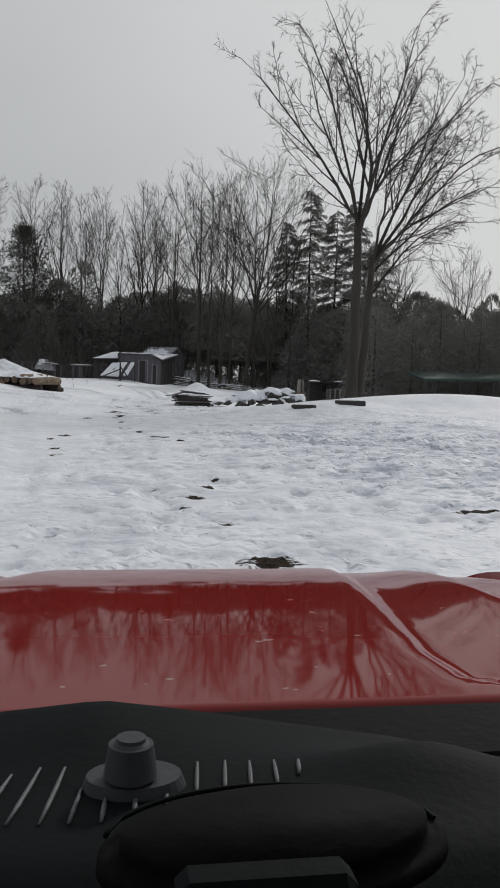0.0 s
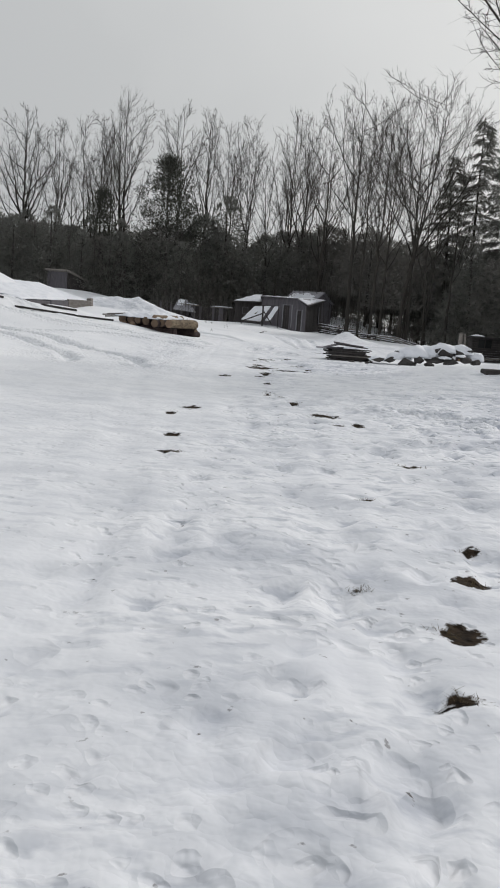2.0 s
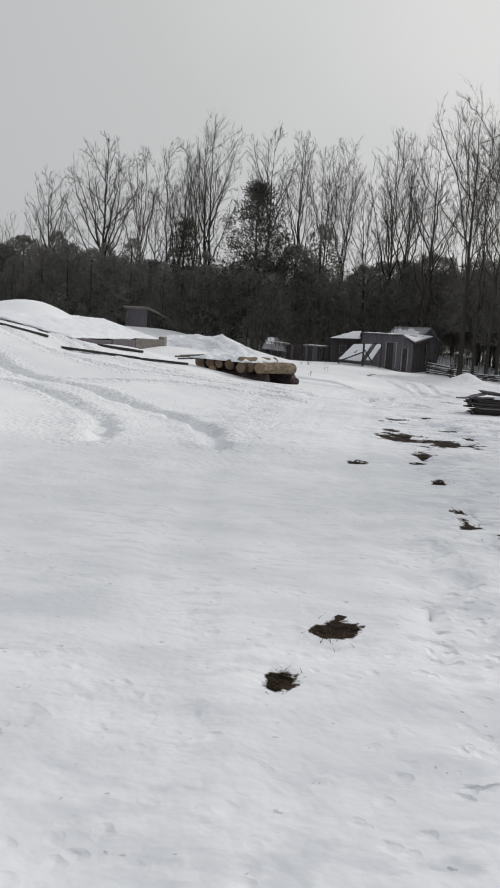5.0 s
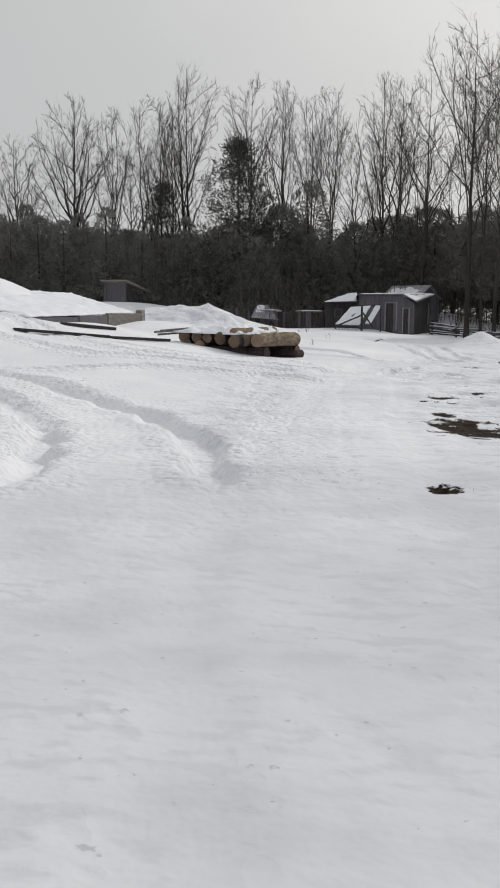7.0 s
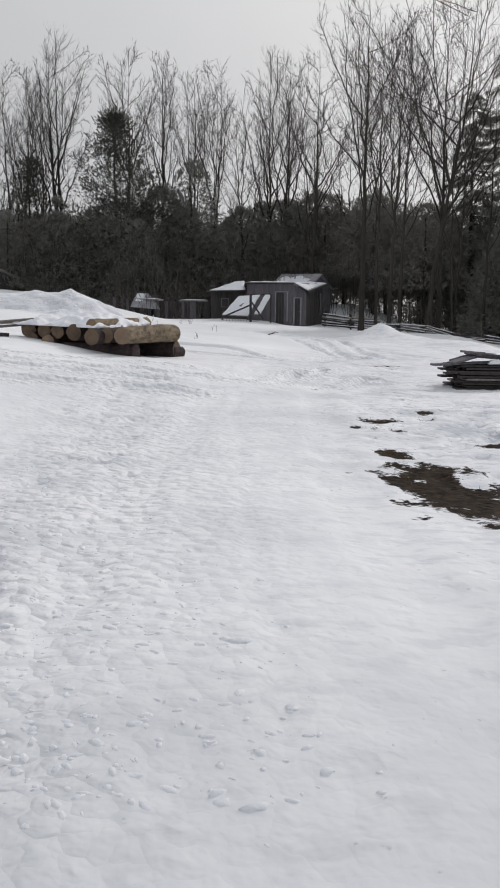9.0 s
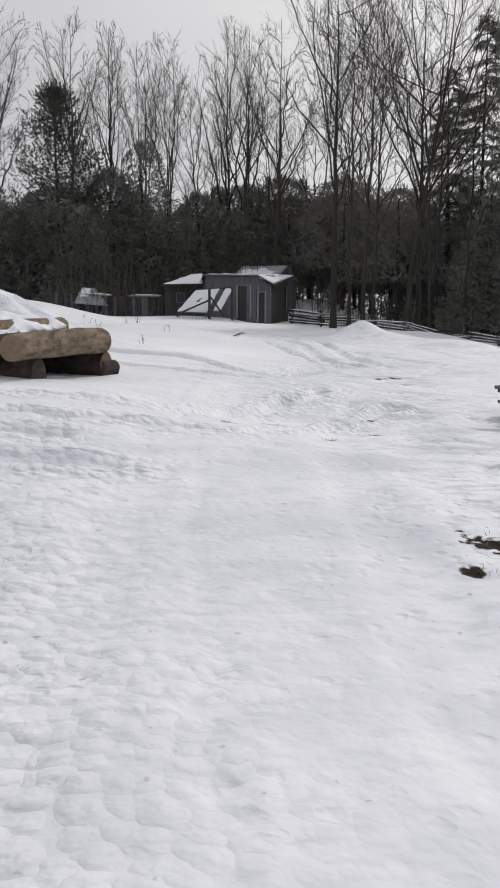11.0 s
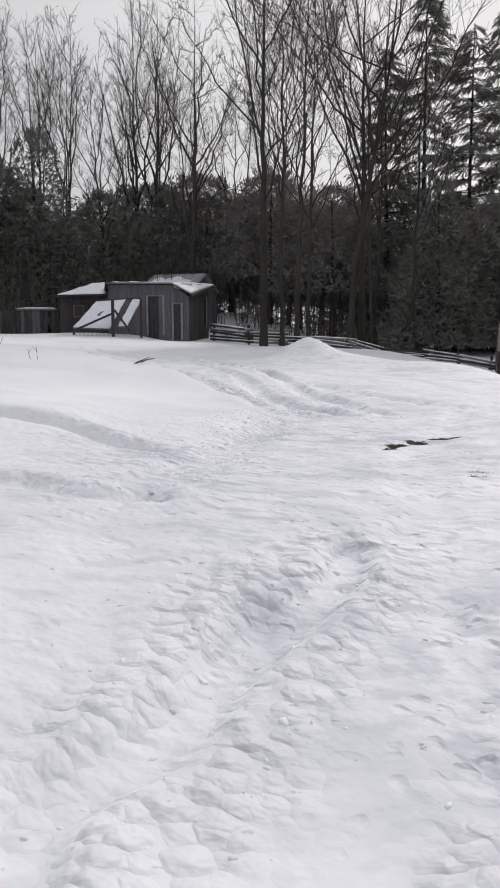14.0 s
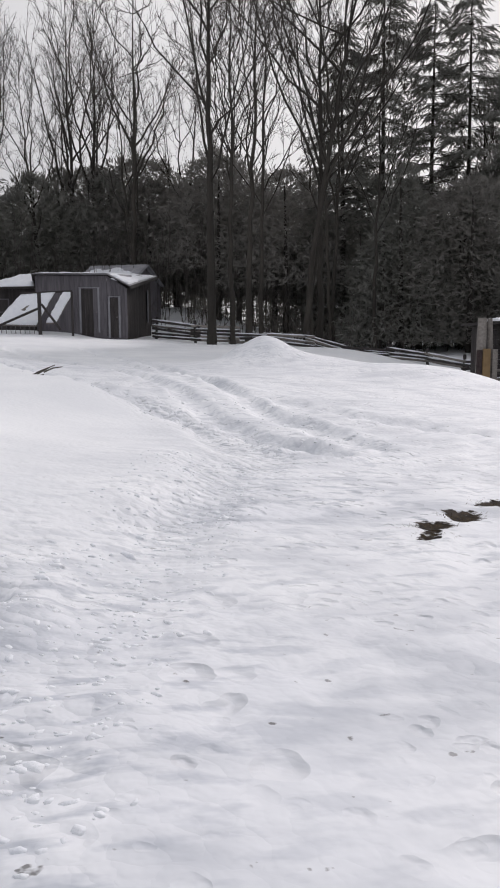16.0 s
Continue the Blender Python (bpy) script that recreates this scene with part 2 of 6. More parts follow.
def swell(x, y, cx, cy, rx, ry, turn=0.0):
    c, s = math.cos(radians(turn)), math.sin(radians(turn))
    u, v = (x - cx) * c + (y - cy) * s, -(x - cx) * s + (y - cy) * c
    return np.exp(-((u / rx) ** 2 + (v / ry) ** 2))


def land(x, y):
    """The snow's height, without its small relief."""
    x, y = np.atleast_1d(np.asarray(x, float)), np.atleast_1d(np.asarray(y, float))
    top, low = np.zeros_like(x), np.zeros_like(x)
    for px, py, pz in LAND_XYZ:
        w = 1.0 / ((x - px) ** 2 + (y - py) ** 2 + 1.2) ** 1.6
        top += w * pz
        low += w
    z = top / low
    # ploughed banks and heaps
    z += 0.55 * swell(x, y, 8.8, 37.2, 6.8, 2.4, 2) + 0.30 * swell(x, y, 8.0, 36.2, 4.5, 0.9, 4) + 0.16 * swell(x, y, 2.2, 17.6, 2.6, 0.7, 8) + 0.14 * swell(x, y, 6.0, 29.0, 4.0, 0.8, 6) + 0.15 * swell(x, y, 4.0, 38.6, 1.6, 1.2) + 0.36 * swell(x, y, 2.8, 33.8, 2.6, 2.0, 20)
    z += 0.50 * swell(x, y, 0.95, 66.2, 0.7, 1.1) + 0.34 * swell(x, y, 2.2, 66.0, 2.0, 1.3) + 0.10 * swell(x, y, 0.2, 66.0, 0.3, 0.5) + 0.35 * swell(x, y, 3.6, 63.5, 3.4, 1.6, -25)
    z += 0.48 * np.exp(-(((x + 11.3) / 2.3) ** 4 + ((y - 53.5) / 1.3) ** 4)) + (0.16 * lattice(x * 1.7, y * 1.7, 71) + 0.10 * lattice(x * 4.1, y * 4.1, 72)) * swell(x, y, -10.6, 53.2, 2.8, 1.8) + 1.7 * swell(x, y, 3.0, 94.0, 5.0, 3.4) - 0.5 * swell(x, y, 6.8, 63.5, 1.5, 3.0)
    z += 0.75 * swell(x, y, -16.4, 48.2, 2.0, 3.4, -25)
    return z


def height(x, y):
    return float(land(x, y)[0])


RUTS = [  # points, half width, depth, berm
    ([(-15.5, 39.5), (-11.8, 36.9), (-10.6, 35.9), (-9.5, 35.0), (-8.45, 33.6), (-7.68, 31.95), (-7.2, 30.55), (-7.0, 29.65), (-6.94, 29.2)], 0.19, 0.13, 0.03),
    ([(-13.0, 36.2), (-10.86, 34.55), (-10.3, 33.85), (-9.61, 32.5), (-9.0, 31.05), (-8.75, 30.2), (-8.6, 29.4), (-8.5, 28.7)], 0.19, 0.12, 0.03),
    ([(-16.0, 45.2), (-14.1, 43.6), (-11.3, 41.65), (-9.3, 41.1), (-6.2, 41.8), (-4.0, 45.0)], 0.13, 0.06, 0.03),
    ([(-16.0, 44.6), (-14.3, 43.0), (-11.1, 40.45), (-9.1, 40.05), (-5.4, 40.6), (-3.2, 44.0)], 0.13, 0.06, 0.03),
    ([(-15.0, 41.3), (-13.1, 40.1), (-11.0, 39.4), (-10.0, 39.5), (-7.0, 39.6)], 0.12, 0.05, 0.03),
    ([(-13.0, 37.5), (-11.3, 37.9), (-9.8, 38.3), (-8.8, 38.6), (-6.5, 38.9)], 0.12, 0.05, 0.03),
    ([(-8.6, 50.6), (-7.0, 49.9), (-5.55, 49.4), (-5.14, 49.05), (-4.84, 48.65)], 0.24, 0.13, 0.02),
    ([(-7.8, 47.4), (-6.3, 46.5), (-5.5, 45.9), (-5.0, 45.9)], 0.16, 0.06, 0.03),
    ([(-7.0, 62), (-5.15, 59.3), (-3.57, 56.3), (-2.45, 54.4), (-1.9, 53.4)], 0.16, 0.06, 0.04),
    ([(-5.5, 72), (-4.0, 65.5), (-2.57, 56.5), (-2.1, 53.8), (-1.7, 53.0)], 0.18, 0.07, 0.04),
    ([(-3.2, 73), (-2.0, 67), (-1.71, 56.2), (-1.19, 54.2), (-1.1, 53.4)], 0.18, 0.06, 0.04),
    ([(-2.6, 66), (-1.65, 57.5), (-0.63, 55.8), (-0.1, 54.9), (0.6, 53.8)], 0.16, 0.05, 0.03),
    ([(-4.9, 4), (-4.95, 10), (-5.2, 15), (-5.9, 21), (-6.75, 27), (-6.7, 34), (-6.2, 40), (-5.0, 46), (-3.5, 50.5), (-1.5, 54.5)], 0.20, 0.018, 0.008),
    ([(-3.3, 4), (-3.35, 10), (-3.7, 15), (-4.4, 21), (-5.15, 27), (-5.1, 34), (-4.7, 40), (-3.6, 45), (-1.9, 49.5), (0.3, 53.5)], 0.20, 0.018, 0.008),
    ([(-5.97, 44.0), (-5.95, 41), (-5.92, 37), (-5.88, 32.7), (-5.8, 29)], 0.05, 0.014, 0.006),
    ([(-2.2, 23.9), (-1.2, 23.4), (0.6, 22.9), (2.3, 22.7), (3.6, 23.4), (5.2, 25.0), (7.5, 26.8)], 0.2, 0.11, 0.06),
    ([(-2, 23.5), (0.5, 21.6), (4.0, 20.6), (8, 20.4)], 0.2, 0.06, 0.05),
]
BARE = [  # bare earth showing through: x, y, half sizes, turn
    (-2.95, 10.9, 0.26, 0.24, 10), (-3.08, 12.6, 0.16, 0.10, 0), (-3.4, 13.5, 0.12, 0.09, 0), (-3.0, 15.0, 0.14, 0.1, 0), (-3.3, 14.2, 0.15, 0.16, 0), (-3.67, 14.75, 0.1, 0.09, 0),
    (-0.35, 13.3, 0.35, 0.06, 4), (-5.26, 19.95, 0.12, 0.16, 0), (-5.26, 22.4, 0.18, 0.25, 0), (-5.45, 21.8, 0.10, 0.2, 0), (-4.26, 34.6, 0.50, 0.65, 0), (-4.19, 30.4, 0.22, 0.35, 0),
    (-4.11, 26.0, 0.14, 0.3, 0), (-3.74, 24.0, 0.13, 0.22, 0), (-3.33, 22.5, 0.26, 0.42, 10), (-2.96, 21.6, 0.09, 0.2, 0), (-4.2, 33.4, 0.66, 1.30, 6), (-3.6, 32.8, 0.65, 1.2, 0),
    (-5.05, 29.4, 0.14, 0.22, 0), (-4.2, 37.4, 0.28, 0.25, 0), (-4.4, 35.6, 0.26, 0.25, 20), (-3.5, 38.0, 0.12, 0.2, 0), (-5.55, 41.45, 0.10, 0.05, 25), (-4.98, 42.45, 0.14, 0.05, 0),
    (-4.64, 40.7, 0.09, 0.05, 0), (-4.07, 41.4, 0.18, 0.07, 0), (-3.6, 43.4, 0.09, 0.12, 0), (-2.0, 47.9, 0.18, 0.06, 0), (-1.95, 50.15, 0.24, 0.14, 40), (-1.6, 50.45, 0.28, 0.16, 40), (-1.2, 50.8, 0.24, 0.13, 35),
    (-4.36, 29.6, 0.12, 0.16, 0), (-4.13, 28.4, 0.16, 0.24, 0), (-4.08, 26.7, 0.14, 0.2, 0), (-3.87, 25.3, 0.13, 0.2, 0), (-3.66, 24.4, 0.10, 0.16, 0), (-3.21, 21.5, 0.12, 0.14, 0), (-2.76, 18.6, 0.24, 0.14, 0), (-5.07, 18.7, 0.2, 0.14, 0),
    (-4.34, 36.9, 0.12, 0.14, 0), (-4.1, 36.8, 0.16, 0.16, 0), (-4.5, 37.0, 0.08, 0.12, 0), (-4.3, 35.4, 0.2, 0.12, 0), (-4.46, 35.0, 0.14, 0.16, 0), (-4.5, 34.4, 0.16, 0.2, 0), (-3.6, 37.5, 0.10, 0.10, 0), (-3.2, 36.0, 0.2, 0.14, 0), (-3.0, 34.6, 0.12, 0.2, 0),
    (-2.1, 49.9, 0.18, 0.07, 40), (-1.65, 50.35, 0.26, 0.09, 40), (-1.05, 50.8, 0.22, 0.09, 38), (-2.15, 47.6, 0.26, 0.05, -20), (-3.4, 16.9, 0.10, 0.08, 0), (-5.75, 14.25, 0.18, 0.07, 0), (-5.1, 18.7, 0.12, 0.08, 0), (-2.9, 15.6, 0.13, 0.11, 0),
]


def near_line(x, y, pts):
    best = np.full_like(x, 1e9)
    for (ax, ay), (bx, by) in zip(pts, pts[1:]):
        lx, ly = bx - ax, by - ay
        k = np.clip(((x - ax) * lx + (y - ay) * ly) / (lx * lx + ly * ly), 0, 1)
        best = np.minimum(best, np.hypot(x - ax - k * lx, y - ay - k * ly))
    return best


SURFACE = []


def surface(x, y):
    """The finished snow's height, relief and all."""
    xs, ys, z = SURFACE
    i = min(max(int(np.searchsorted(xs, x)) - 1, 0), len(xs) - 2)
    j = min(max(int(np.searchsorted(ys, y)) - 1, 0), len(ys) - 2)
    u, v = (x - xs[i]) / (xs[i + 1] - xs[i]), (y - ys[j]) / (ys[j + 1] - ys[j])
    return float((z[j, i] * (1 - u) + z[j, i + 1] * u) * (1 - v) + (z[j + 1, i] * (1 - u) + z[j + 1, i + 1] * u) * v)


def build_ground():
    def steps(fine0, fine1, step, mid0, mid1, coarse, lo, hi):
        a = list(np.arange(fine0, fine1, step))
        s, v = step, fine0
        while v > lo:
            s = min(s * 1.22, coarse if v > mid0 else 60)
            v -= s
            a.insert(0, v)
        s, v = step, a[-1]
        while v < hi:
            s = min(s * 1.22, coarse if v < mid1 else 60)
            v += s
            a.append(v)
        return np.array(a)

    xs, ys = steps(-9.0, 3.2, 0.064, -17, 12, 0.18, -1800, 1800), steps(9.0, 53.0, 0.075, 8, 83, 0.26, -1500, 2200)
    gx, gy = np.meshgrid(xs, ys)
    x, y = gx.ravel(), gy.ravel()
    z = land(x, y)
    wx, wy = x + 0.10 * lattice(x * 2.3, y * 2.3, 5), y + 0.10 * lattice(x * 2.3, y * 2.3, 6)
    # smooth, untouched snow on the fields; churned snow along the drive
    drive = near_line(x, y, [(-4.1, 0), (-4.1, 10), (-4.4, 15), (-5.2, 21), (-5.9, 27), (-5.8, 34), (-5.3, 40), (-4.0, 46), (-2.0, 51), (2.0, 58)])
    churn_shade = np.clip(1.0 - drive / 4.2, 0.08, 0.55)
    churn_shade = np.maximum(churn_shade, np.clip(1.7 * swell(x, y, 2.8, 21, 5.4, 9.5), 0, 1)) * (1 - 0.6 * np.clip(1.5 * swell(x, y, -8.3, 31.0, 0.9, 2.6), 0, 1))
    churn_shade = np.maximum(churn_shade, 0.9 * np.clip(1.6 * swell(x, y, -10.6, 53.2, 3.2, 2.0), 0, 1))
    churn_shade = np.maximum(churn_shade, 0.6 * swell(x, y, 1.4, 65.5, 2.2, 2.0))
    field = swell(x, y, -6.2, 55.5, 2.2, 6.0, 8)
    churn_shade *= 1 - 0.85 * np.clip(field * 1.4, 0, 1)
    rough = 0.004 * lattice(wx * 0.8, wy * 0.8, 1) + 0.006 * lattice(wx * 2.9, wy * 2.3, 2) + 0.016 * (0.35 - np.abs(lattice(wx * 5.6, wy * 4.3, 3))) + 0.010 * lattice(wx * 9.5, wy * 7.5, 4)
    # the trodden parts: at the yard's near end, right of the drive, and the prints on its left
    trod = np.clip(np.interp(y, [20, 27], [1, 0]) * np.interp(x, [-5.6, -3.2], [0.4, 1]) + np.interp(x, [-4.9, -3.6], [0, 1]) * np.interp(y, [44, 48], [1, 0]) + 0.8 * swell(x, y, -7.4, 35.0, 1.0, 5.0) + 1.3 * swell(x, y, -4.3, 47.0, 1.2, 2.4) + 0.8 * swell(x, y, -2.4, 48.5, 1.6, 4.0), 0, 1)
    churn_shade = np.maximum(churn_shade, 0.9 * swell(x, y, -2.2, 35.5, 2.4, 6.5))
    # shade on the bank's front, put in as grey trampled snow
    churn_shade = np.maximum(churn_shade, 0.85 * swell(x, y, 7.0, 32.0, 5.0, 2.4))
    churn_shade = np.maximum(churn_shade, 0.8 * swell(x, y, -4.2, 47.2, 1.2, 2.6))
    worked = np.clip(churn_shade * (0.2 + 1.6 * trod), 0.03, 1.4) * np.interp(y, [24, 30, 43, 47], [1.0, 0.42, 0.40, 0.2])
    z = z + worked * rough + 0.020 * lattice(x * 0.35, y * 0.35, 8) * np.clip(drive / 6, 0, 1)
    yard = np.clip(1.4 * swell(x, y, 3.0, 20.5, 5.5, 9.5), 0, 1)
    z += yard * (0.030 * lattice(x * 0.55 + 3.1, y * 1.5 + 0.35 * x, 91) + 0.018 * (0.4 - np.abs(lattice(x * 1.1, y * 2.9 + 0.5 * x, 92))))
    # boot prints, melted hollows and clods
    worn = np.zeros_like(x)
    crumbs = np.clip(lattice(x * 0.7, y * 0.7, 15) * 1.6 + 0.25, 0, 1) * churn_shade * (0.1 + 0.9 * trod)
    z += crumbs * (0.024 * np.clip(lattice(x * 7.3, y * 6.1, 16), 0, 1) ** 0.7 + 0.020 * np.clip(lattice(x * 12.1, y * 10.3, 17), 0, 1) ** 0.6)
    for n, (cell, deep, px, py, least) in enumerate(((0.55, 0.045, 0.10, 0.14, 0.15), (0.38, 0.034, 0.085, 0.11, 0.15), (0.83, 0.050, 0.12, 0.19, 0.25))):
        ix, iy = np.floor(x / cell), np.floor(y / cell)
        ox = (lattice(ix + 0.5, iy + 0.5, 20 + n) * 0.25 + 0.5) * cell
        oy = (lattice(ix + 0.5, iy + 0.5, 30 + n) * 0.25 + 0.5) * cell
        on = (lattice(ix * 1.7 + 0.5, iy * 1.3 + 0.5, 40 + n) > least - 0.1 * (y < 27)) * np.clip(churn_shade * 1.3, 0, 1) * np.interp(y, [24, 28], [1.15, 1.0]) * np.where(trod > 0.5, 1.0, 0.4 * (lattice(x * 0.45, y * 0.45, 33) > 0.1)) * np.interp(y, [42, 46], [1.0, 0.5])
        d = np.hypot((x - ix * cell - ox) / px, (y - iy * cell - oy) / py) + 0.45 * lattice(x * 6.5, y * 6.5, 50 + n) + 0.45 * lattice(x * 3.1, y * 3.1, 55 + n)
        pit = np.exp(-np.clip(d, 0, None) ** 6)
        z += on * deep * (-pit + 0.25 * np.exp(-((d - 1.3) / 0.3) ** 2))
        # hollows greyed: packed snow, with the shade inside them put into the colour
        worn = np.maximum(worn, on * pit)
    crumb_at = np.clip(0.5 * crumbs + swell(x, y, -7.0, 33.0, 1.2, 4.5) + swell(x, y, -9.6, 31.0, 0.9, 2.5), 0, 1)
    for pts, half, depth, berm in RUTS:
        near = (x > min(p[0] for p in pts) - 2) & (x < max(p[0] for p in pts) + 2) & (y > min(p[1] for p in pts) - 2) & (y < max(p[1] for p in pts) + 2)
        d = near_line(wx[near], wy[near], pts)
        crumb = 0.7 + 0.6 * lattice(x[near] * 5, y[near] * 5, 9)
        if berm > 0.02 and pts[0][1] < 46:
            crumb_at[near] = np.maximum(crumb_at[near], np.exp(-((d - half * 1.9) / (half * 1.5)) ** 2))
        z[near] += -depth * np.exp(-(d / half) ** 6) + berm * crumb * np.exp(-((d - half * 1.75) / (half * 0.6)) ** 2)
    # deeper untouched snow ending in a soft step beside the turn
    rim = np.interp(y, [48.2, 49.9, 51.5, 53.15, 54.75, 55.6, 56.5, 58.9, 59.8, 66, 80], [-4.6, -4.08, -3.39, -2.85, -2.92, -3.43, -4.09, -5.0, -6.3, -9, -14]) + 0.18 * lattice(x * 1.9, y * 1.9, 61)
    span = np.clip((y - 48.5) / 2, 0, 1) * np.clip((72 - y) / 8, 0, 1)
    z += 0.13 * span / (1 + np.exp(np.clip((x - rim) / 0.10, -40, 40)))
    # grey beside the field: packed snow, with the wood's shade put into it
    churn_shade = np.maximum(churn_shade, 0.72 * span / (1 + np.exp(np.clip((rim - x) / 0.12, -40, 40))) * np.clip((9 - x) / 3, 0, 1))
    crumb_at = np.maximum(crumb_at, 0.9 * swell(x, y, -5.0, 48.2, 0.9, 2.2))
    crumb_at = np.maximum(crumb_at, np.exp(-((x - rim - 0.35) / 0.45) ** 2) * span * (y < 56))
    bare = np.zeros_like(x)
    ragged = 0.55 * lattice(x * 5, y * 3.5, 11) + 0.28 * lattice(x * 13, y * 9, 12)
    for cx, cy, rx, ry, turn in BARE:
        c, s = math.cos(radians(turn)), math.sin(radians(turn))
        u, v = ((x - cx) * c + (y - cy) * s) / rx, (-(x - cx) * s + (y - cy) * c) / ry
        bare = np.maximum(bare, np.clip(1.25 - 1.15 * np.hypot(u, v) + 1.15 * ragged, 0, 1) * (np.hypot(u, v) < 1.8))
    z -= 0.02 * bare
    n, m = len(xs), len(ys)
    idx = (np.arange(m - 1)[:, None] * n + np.arange(n - 1)[None, :]).ravel()
    quads = np.stack([idx, idx + 1, idx + n + 1, idx + n], 1)
    me = bpy.data.meshes.new("ground")
    me.vertices.add(len(x))
    me.vertices.foreach_set("co", np.stack([x, y, z], 1).astype(np.float32).ravel())
    me.loops.add(quads.size)
    me.loops.foreach_set("vertex_index", quads.ravel().astype(np.int32))
    me.polygons.add(len(quads))
    me.polygons.foreach_set("loop_start", (np.arange(len(quads)) * 4).astype(np.int32))
    me.polygons.foreach_set("use_smooth", np.ones(len(quads), bool))
    at = me.attributes.new("bare", "FLOAT", "POINT")
    at.data.foreach_set("value", bare.astype(np.float32))
    at = me.attributes.new("crumb", "FLOAT", "POINT")
    at.data.foreach_set("value", np.clip(crumb_at, 0, 1).astype(np.float32))
    at = me.attributes.new("churn_shade", "FLOAT", "POINT")
    at.data.foreach_set("value", (np.maximum(churn_shade, worn) * (0.35 + 0.65 * np.clip(trod + swell(x, y, -2.2, 35.5, 2.4, 6.5) + np.interp(y, [46, 50], [0, 0.4]), 0, 1))).astype(np.float32))
    me.update(calc_edges=True)
    me.validate()
    me.materials.append(GROUND)
    SURFACE.extend((xs, ys, z.reshape(m, n)))
    return tagged(new("ground", me), "trampled white snow over a sloping yard with bare earth patches", "ground", kind="structure")


def ground_material():
    m = bpy.data.materials.new("trampled_snow")
    m.use_nodes = True
    nt = m.node_tree
    bs = nt.nodes["Principled BSDF"]
    co = nt.nodes.new("ShaderNodeTexCoord")

    def noise_at(scale, detail=5, stretch=None):
        t = nt.nodes.new("ShaderNodeTexNoise")
        t.inputs["Scale"].default_value, t.inputs["Detail"].default_value = scale, detail
        if stretch:
            mp = nt.nodes.new("ShaderNodeMapping")
            mp.inputs["Scale"].default_value = stretch
            nt.links.new(co.outputs["Object"], mp.inputs[0])
            nt.links.new(mp.outputs[0], t.inputs["Vector"])
        else:
            nt.links.new(co.outputs["Object"], t.inputs["Vector"])
        return t.outputs["Fac"]

    def ramp_of(src, p0, c0, p1, c1):
        r = nt.nodes.new("ShaderNodeValToRGB")
        r.color_ramp.elements[0].position, r.color_ramp.elements[0].color = p0, (*c0, 1)
        r.color_ramp.elements[1].position, r.color_ramp.elements[1].color = p1, (*c1, 1)
        nt.links.new(src, r.inputs[0])
        return r.outputs[0]

    def mix_of(fac, a, b):
        x = nt.nodes.new("ShaderNodeMix")
        x.data_type = "RGBA"
        nt.links.new(fac, x.inputs["Factor"])
        nt.links.new(a, x.inputs["A"])
        nt.links.new(b, x.inputs["B"])
        return x.outputs["Result"]

    def times(a, b):
        x = nt.nodes.new("ShaderNodeMath")
        x.operation = "MULTIPLY"
        nt.links.new(a, x.inputs[0])
        nt.links.new(b, x.inputs[1])
        return x.outputs[0]

    bare, churn_shade = nt.nodes.new("ShaderNodeAttribute"), nt.nodes.new("ShaderNodeAttribute")
    bare.attribute_name, churn_shade.attribute_name = "bare", "churn_shade"
    snow = ramp_of(noise_at(0.8), 0.35, (0.80, 0.82, 0.845), 0.7, (0.90, 0.915, 0.93))
    packed = ramp_of(noise_at(2.6, 8, (0.55, 1, 1)), 0.42, (0.35, 0.385, 0.45), 0.60, (0.71, 0.735, 0.785))
    soil = ramp_of(noise_at(14, 6), 0.4, (0.011, 0.008, 0.006), 0.75, (0.054, 0.037, 0.023))
    specks = ramp_of(noise_at(15, 3), 0.70, (0, 0, 0), 0.74, (1, 1, 1))
    icy = ramp_of(noise_at(10, 4, (0.45, 1, 1)), 0.50, (0.80, 0.82, 0.855), 0.62, (0.42, 0.455, 0.52))
    col = mix_of(churn_shade.outputs["Fac"], snow, mix_of(ramp_of(noise_at(1.1, 3), 0.38, (0, 0, 0), 0.62, (1, 1, 1)), packed, icy))
    col = mix_of(times(specks, churn_shade.outputs["Fac"]), col, soil)
    rag = nt.nodes.new("ShaderNodeMath")
    rag.operation = "MULTIPLY_ADD"
    rag.inputs[1].default_value = 1.1
    nt.links.new(noise_at(19, 9), rag.inputs[0])
    soft = nt.nodes.new("ShaderNodeMath")
    soft.operation = "MULTIPLY"
    soft.inputs[1].default_value = 0.7
    nt.links.new(bare.outputs["Fac"], soft.inputs[0])
    nt.links.new(soft.outputs[0], rag.inputs[2])
    gate = nt.nodes.new("ShaderNodeMath")
    gate.operation = "MULTIPLY"
    nt.links.new(rag.outputs[0], gate.inputs[0])
    nt.links.new(ramp_of(bare.outputs["Fac"], 0.05, (0, 0, 0), 0.25, (1, 1, 1)), gate.inputs[1])
    edge = ramp_of(gate.outputs[0], 0.74, (0, 0, 0), 0.90, (1, 1, 1))
    col = mix_of(edge, col, soil)
    nt.links.new(col, bs.inputs["Base Color"])
    bs.inputs["Roughness"].default_value = 0.65
    gloss = nt.nodes.new("ShaderNodeMapRange")
    gloss.inputs["To Min"].default_value, gloss.inputs["To Max"].default_value = 0.22, 0.02
    nt.links.new(edge, gloss.inputs["Value"])
    nt.links.new(gloss.outputs[0], bs.inputs["Specular IOR Level"])
    def cells(scale, p0, c0, p1, c1):
        warp = nt.nodes.new("ShaderNodeTexNoise")
        warp.inputs["Scale"].default_value = scale * 1.3
        off = nt.nodes.new("ShaderNodeVectorMath")
        off.operation = "MULTIPLY_ADD"
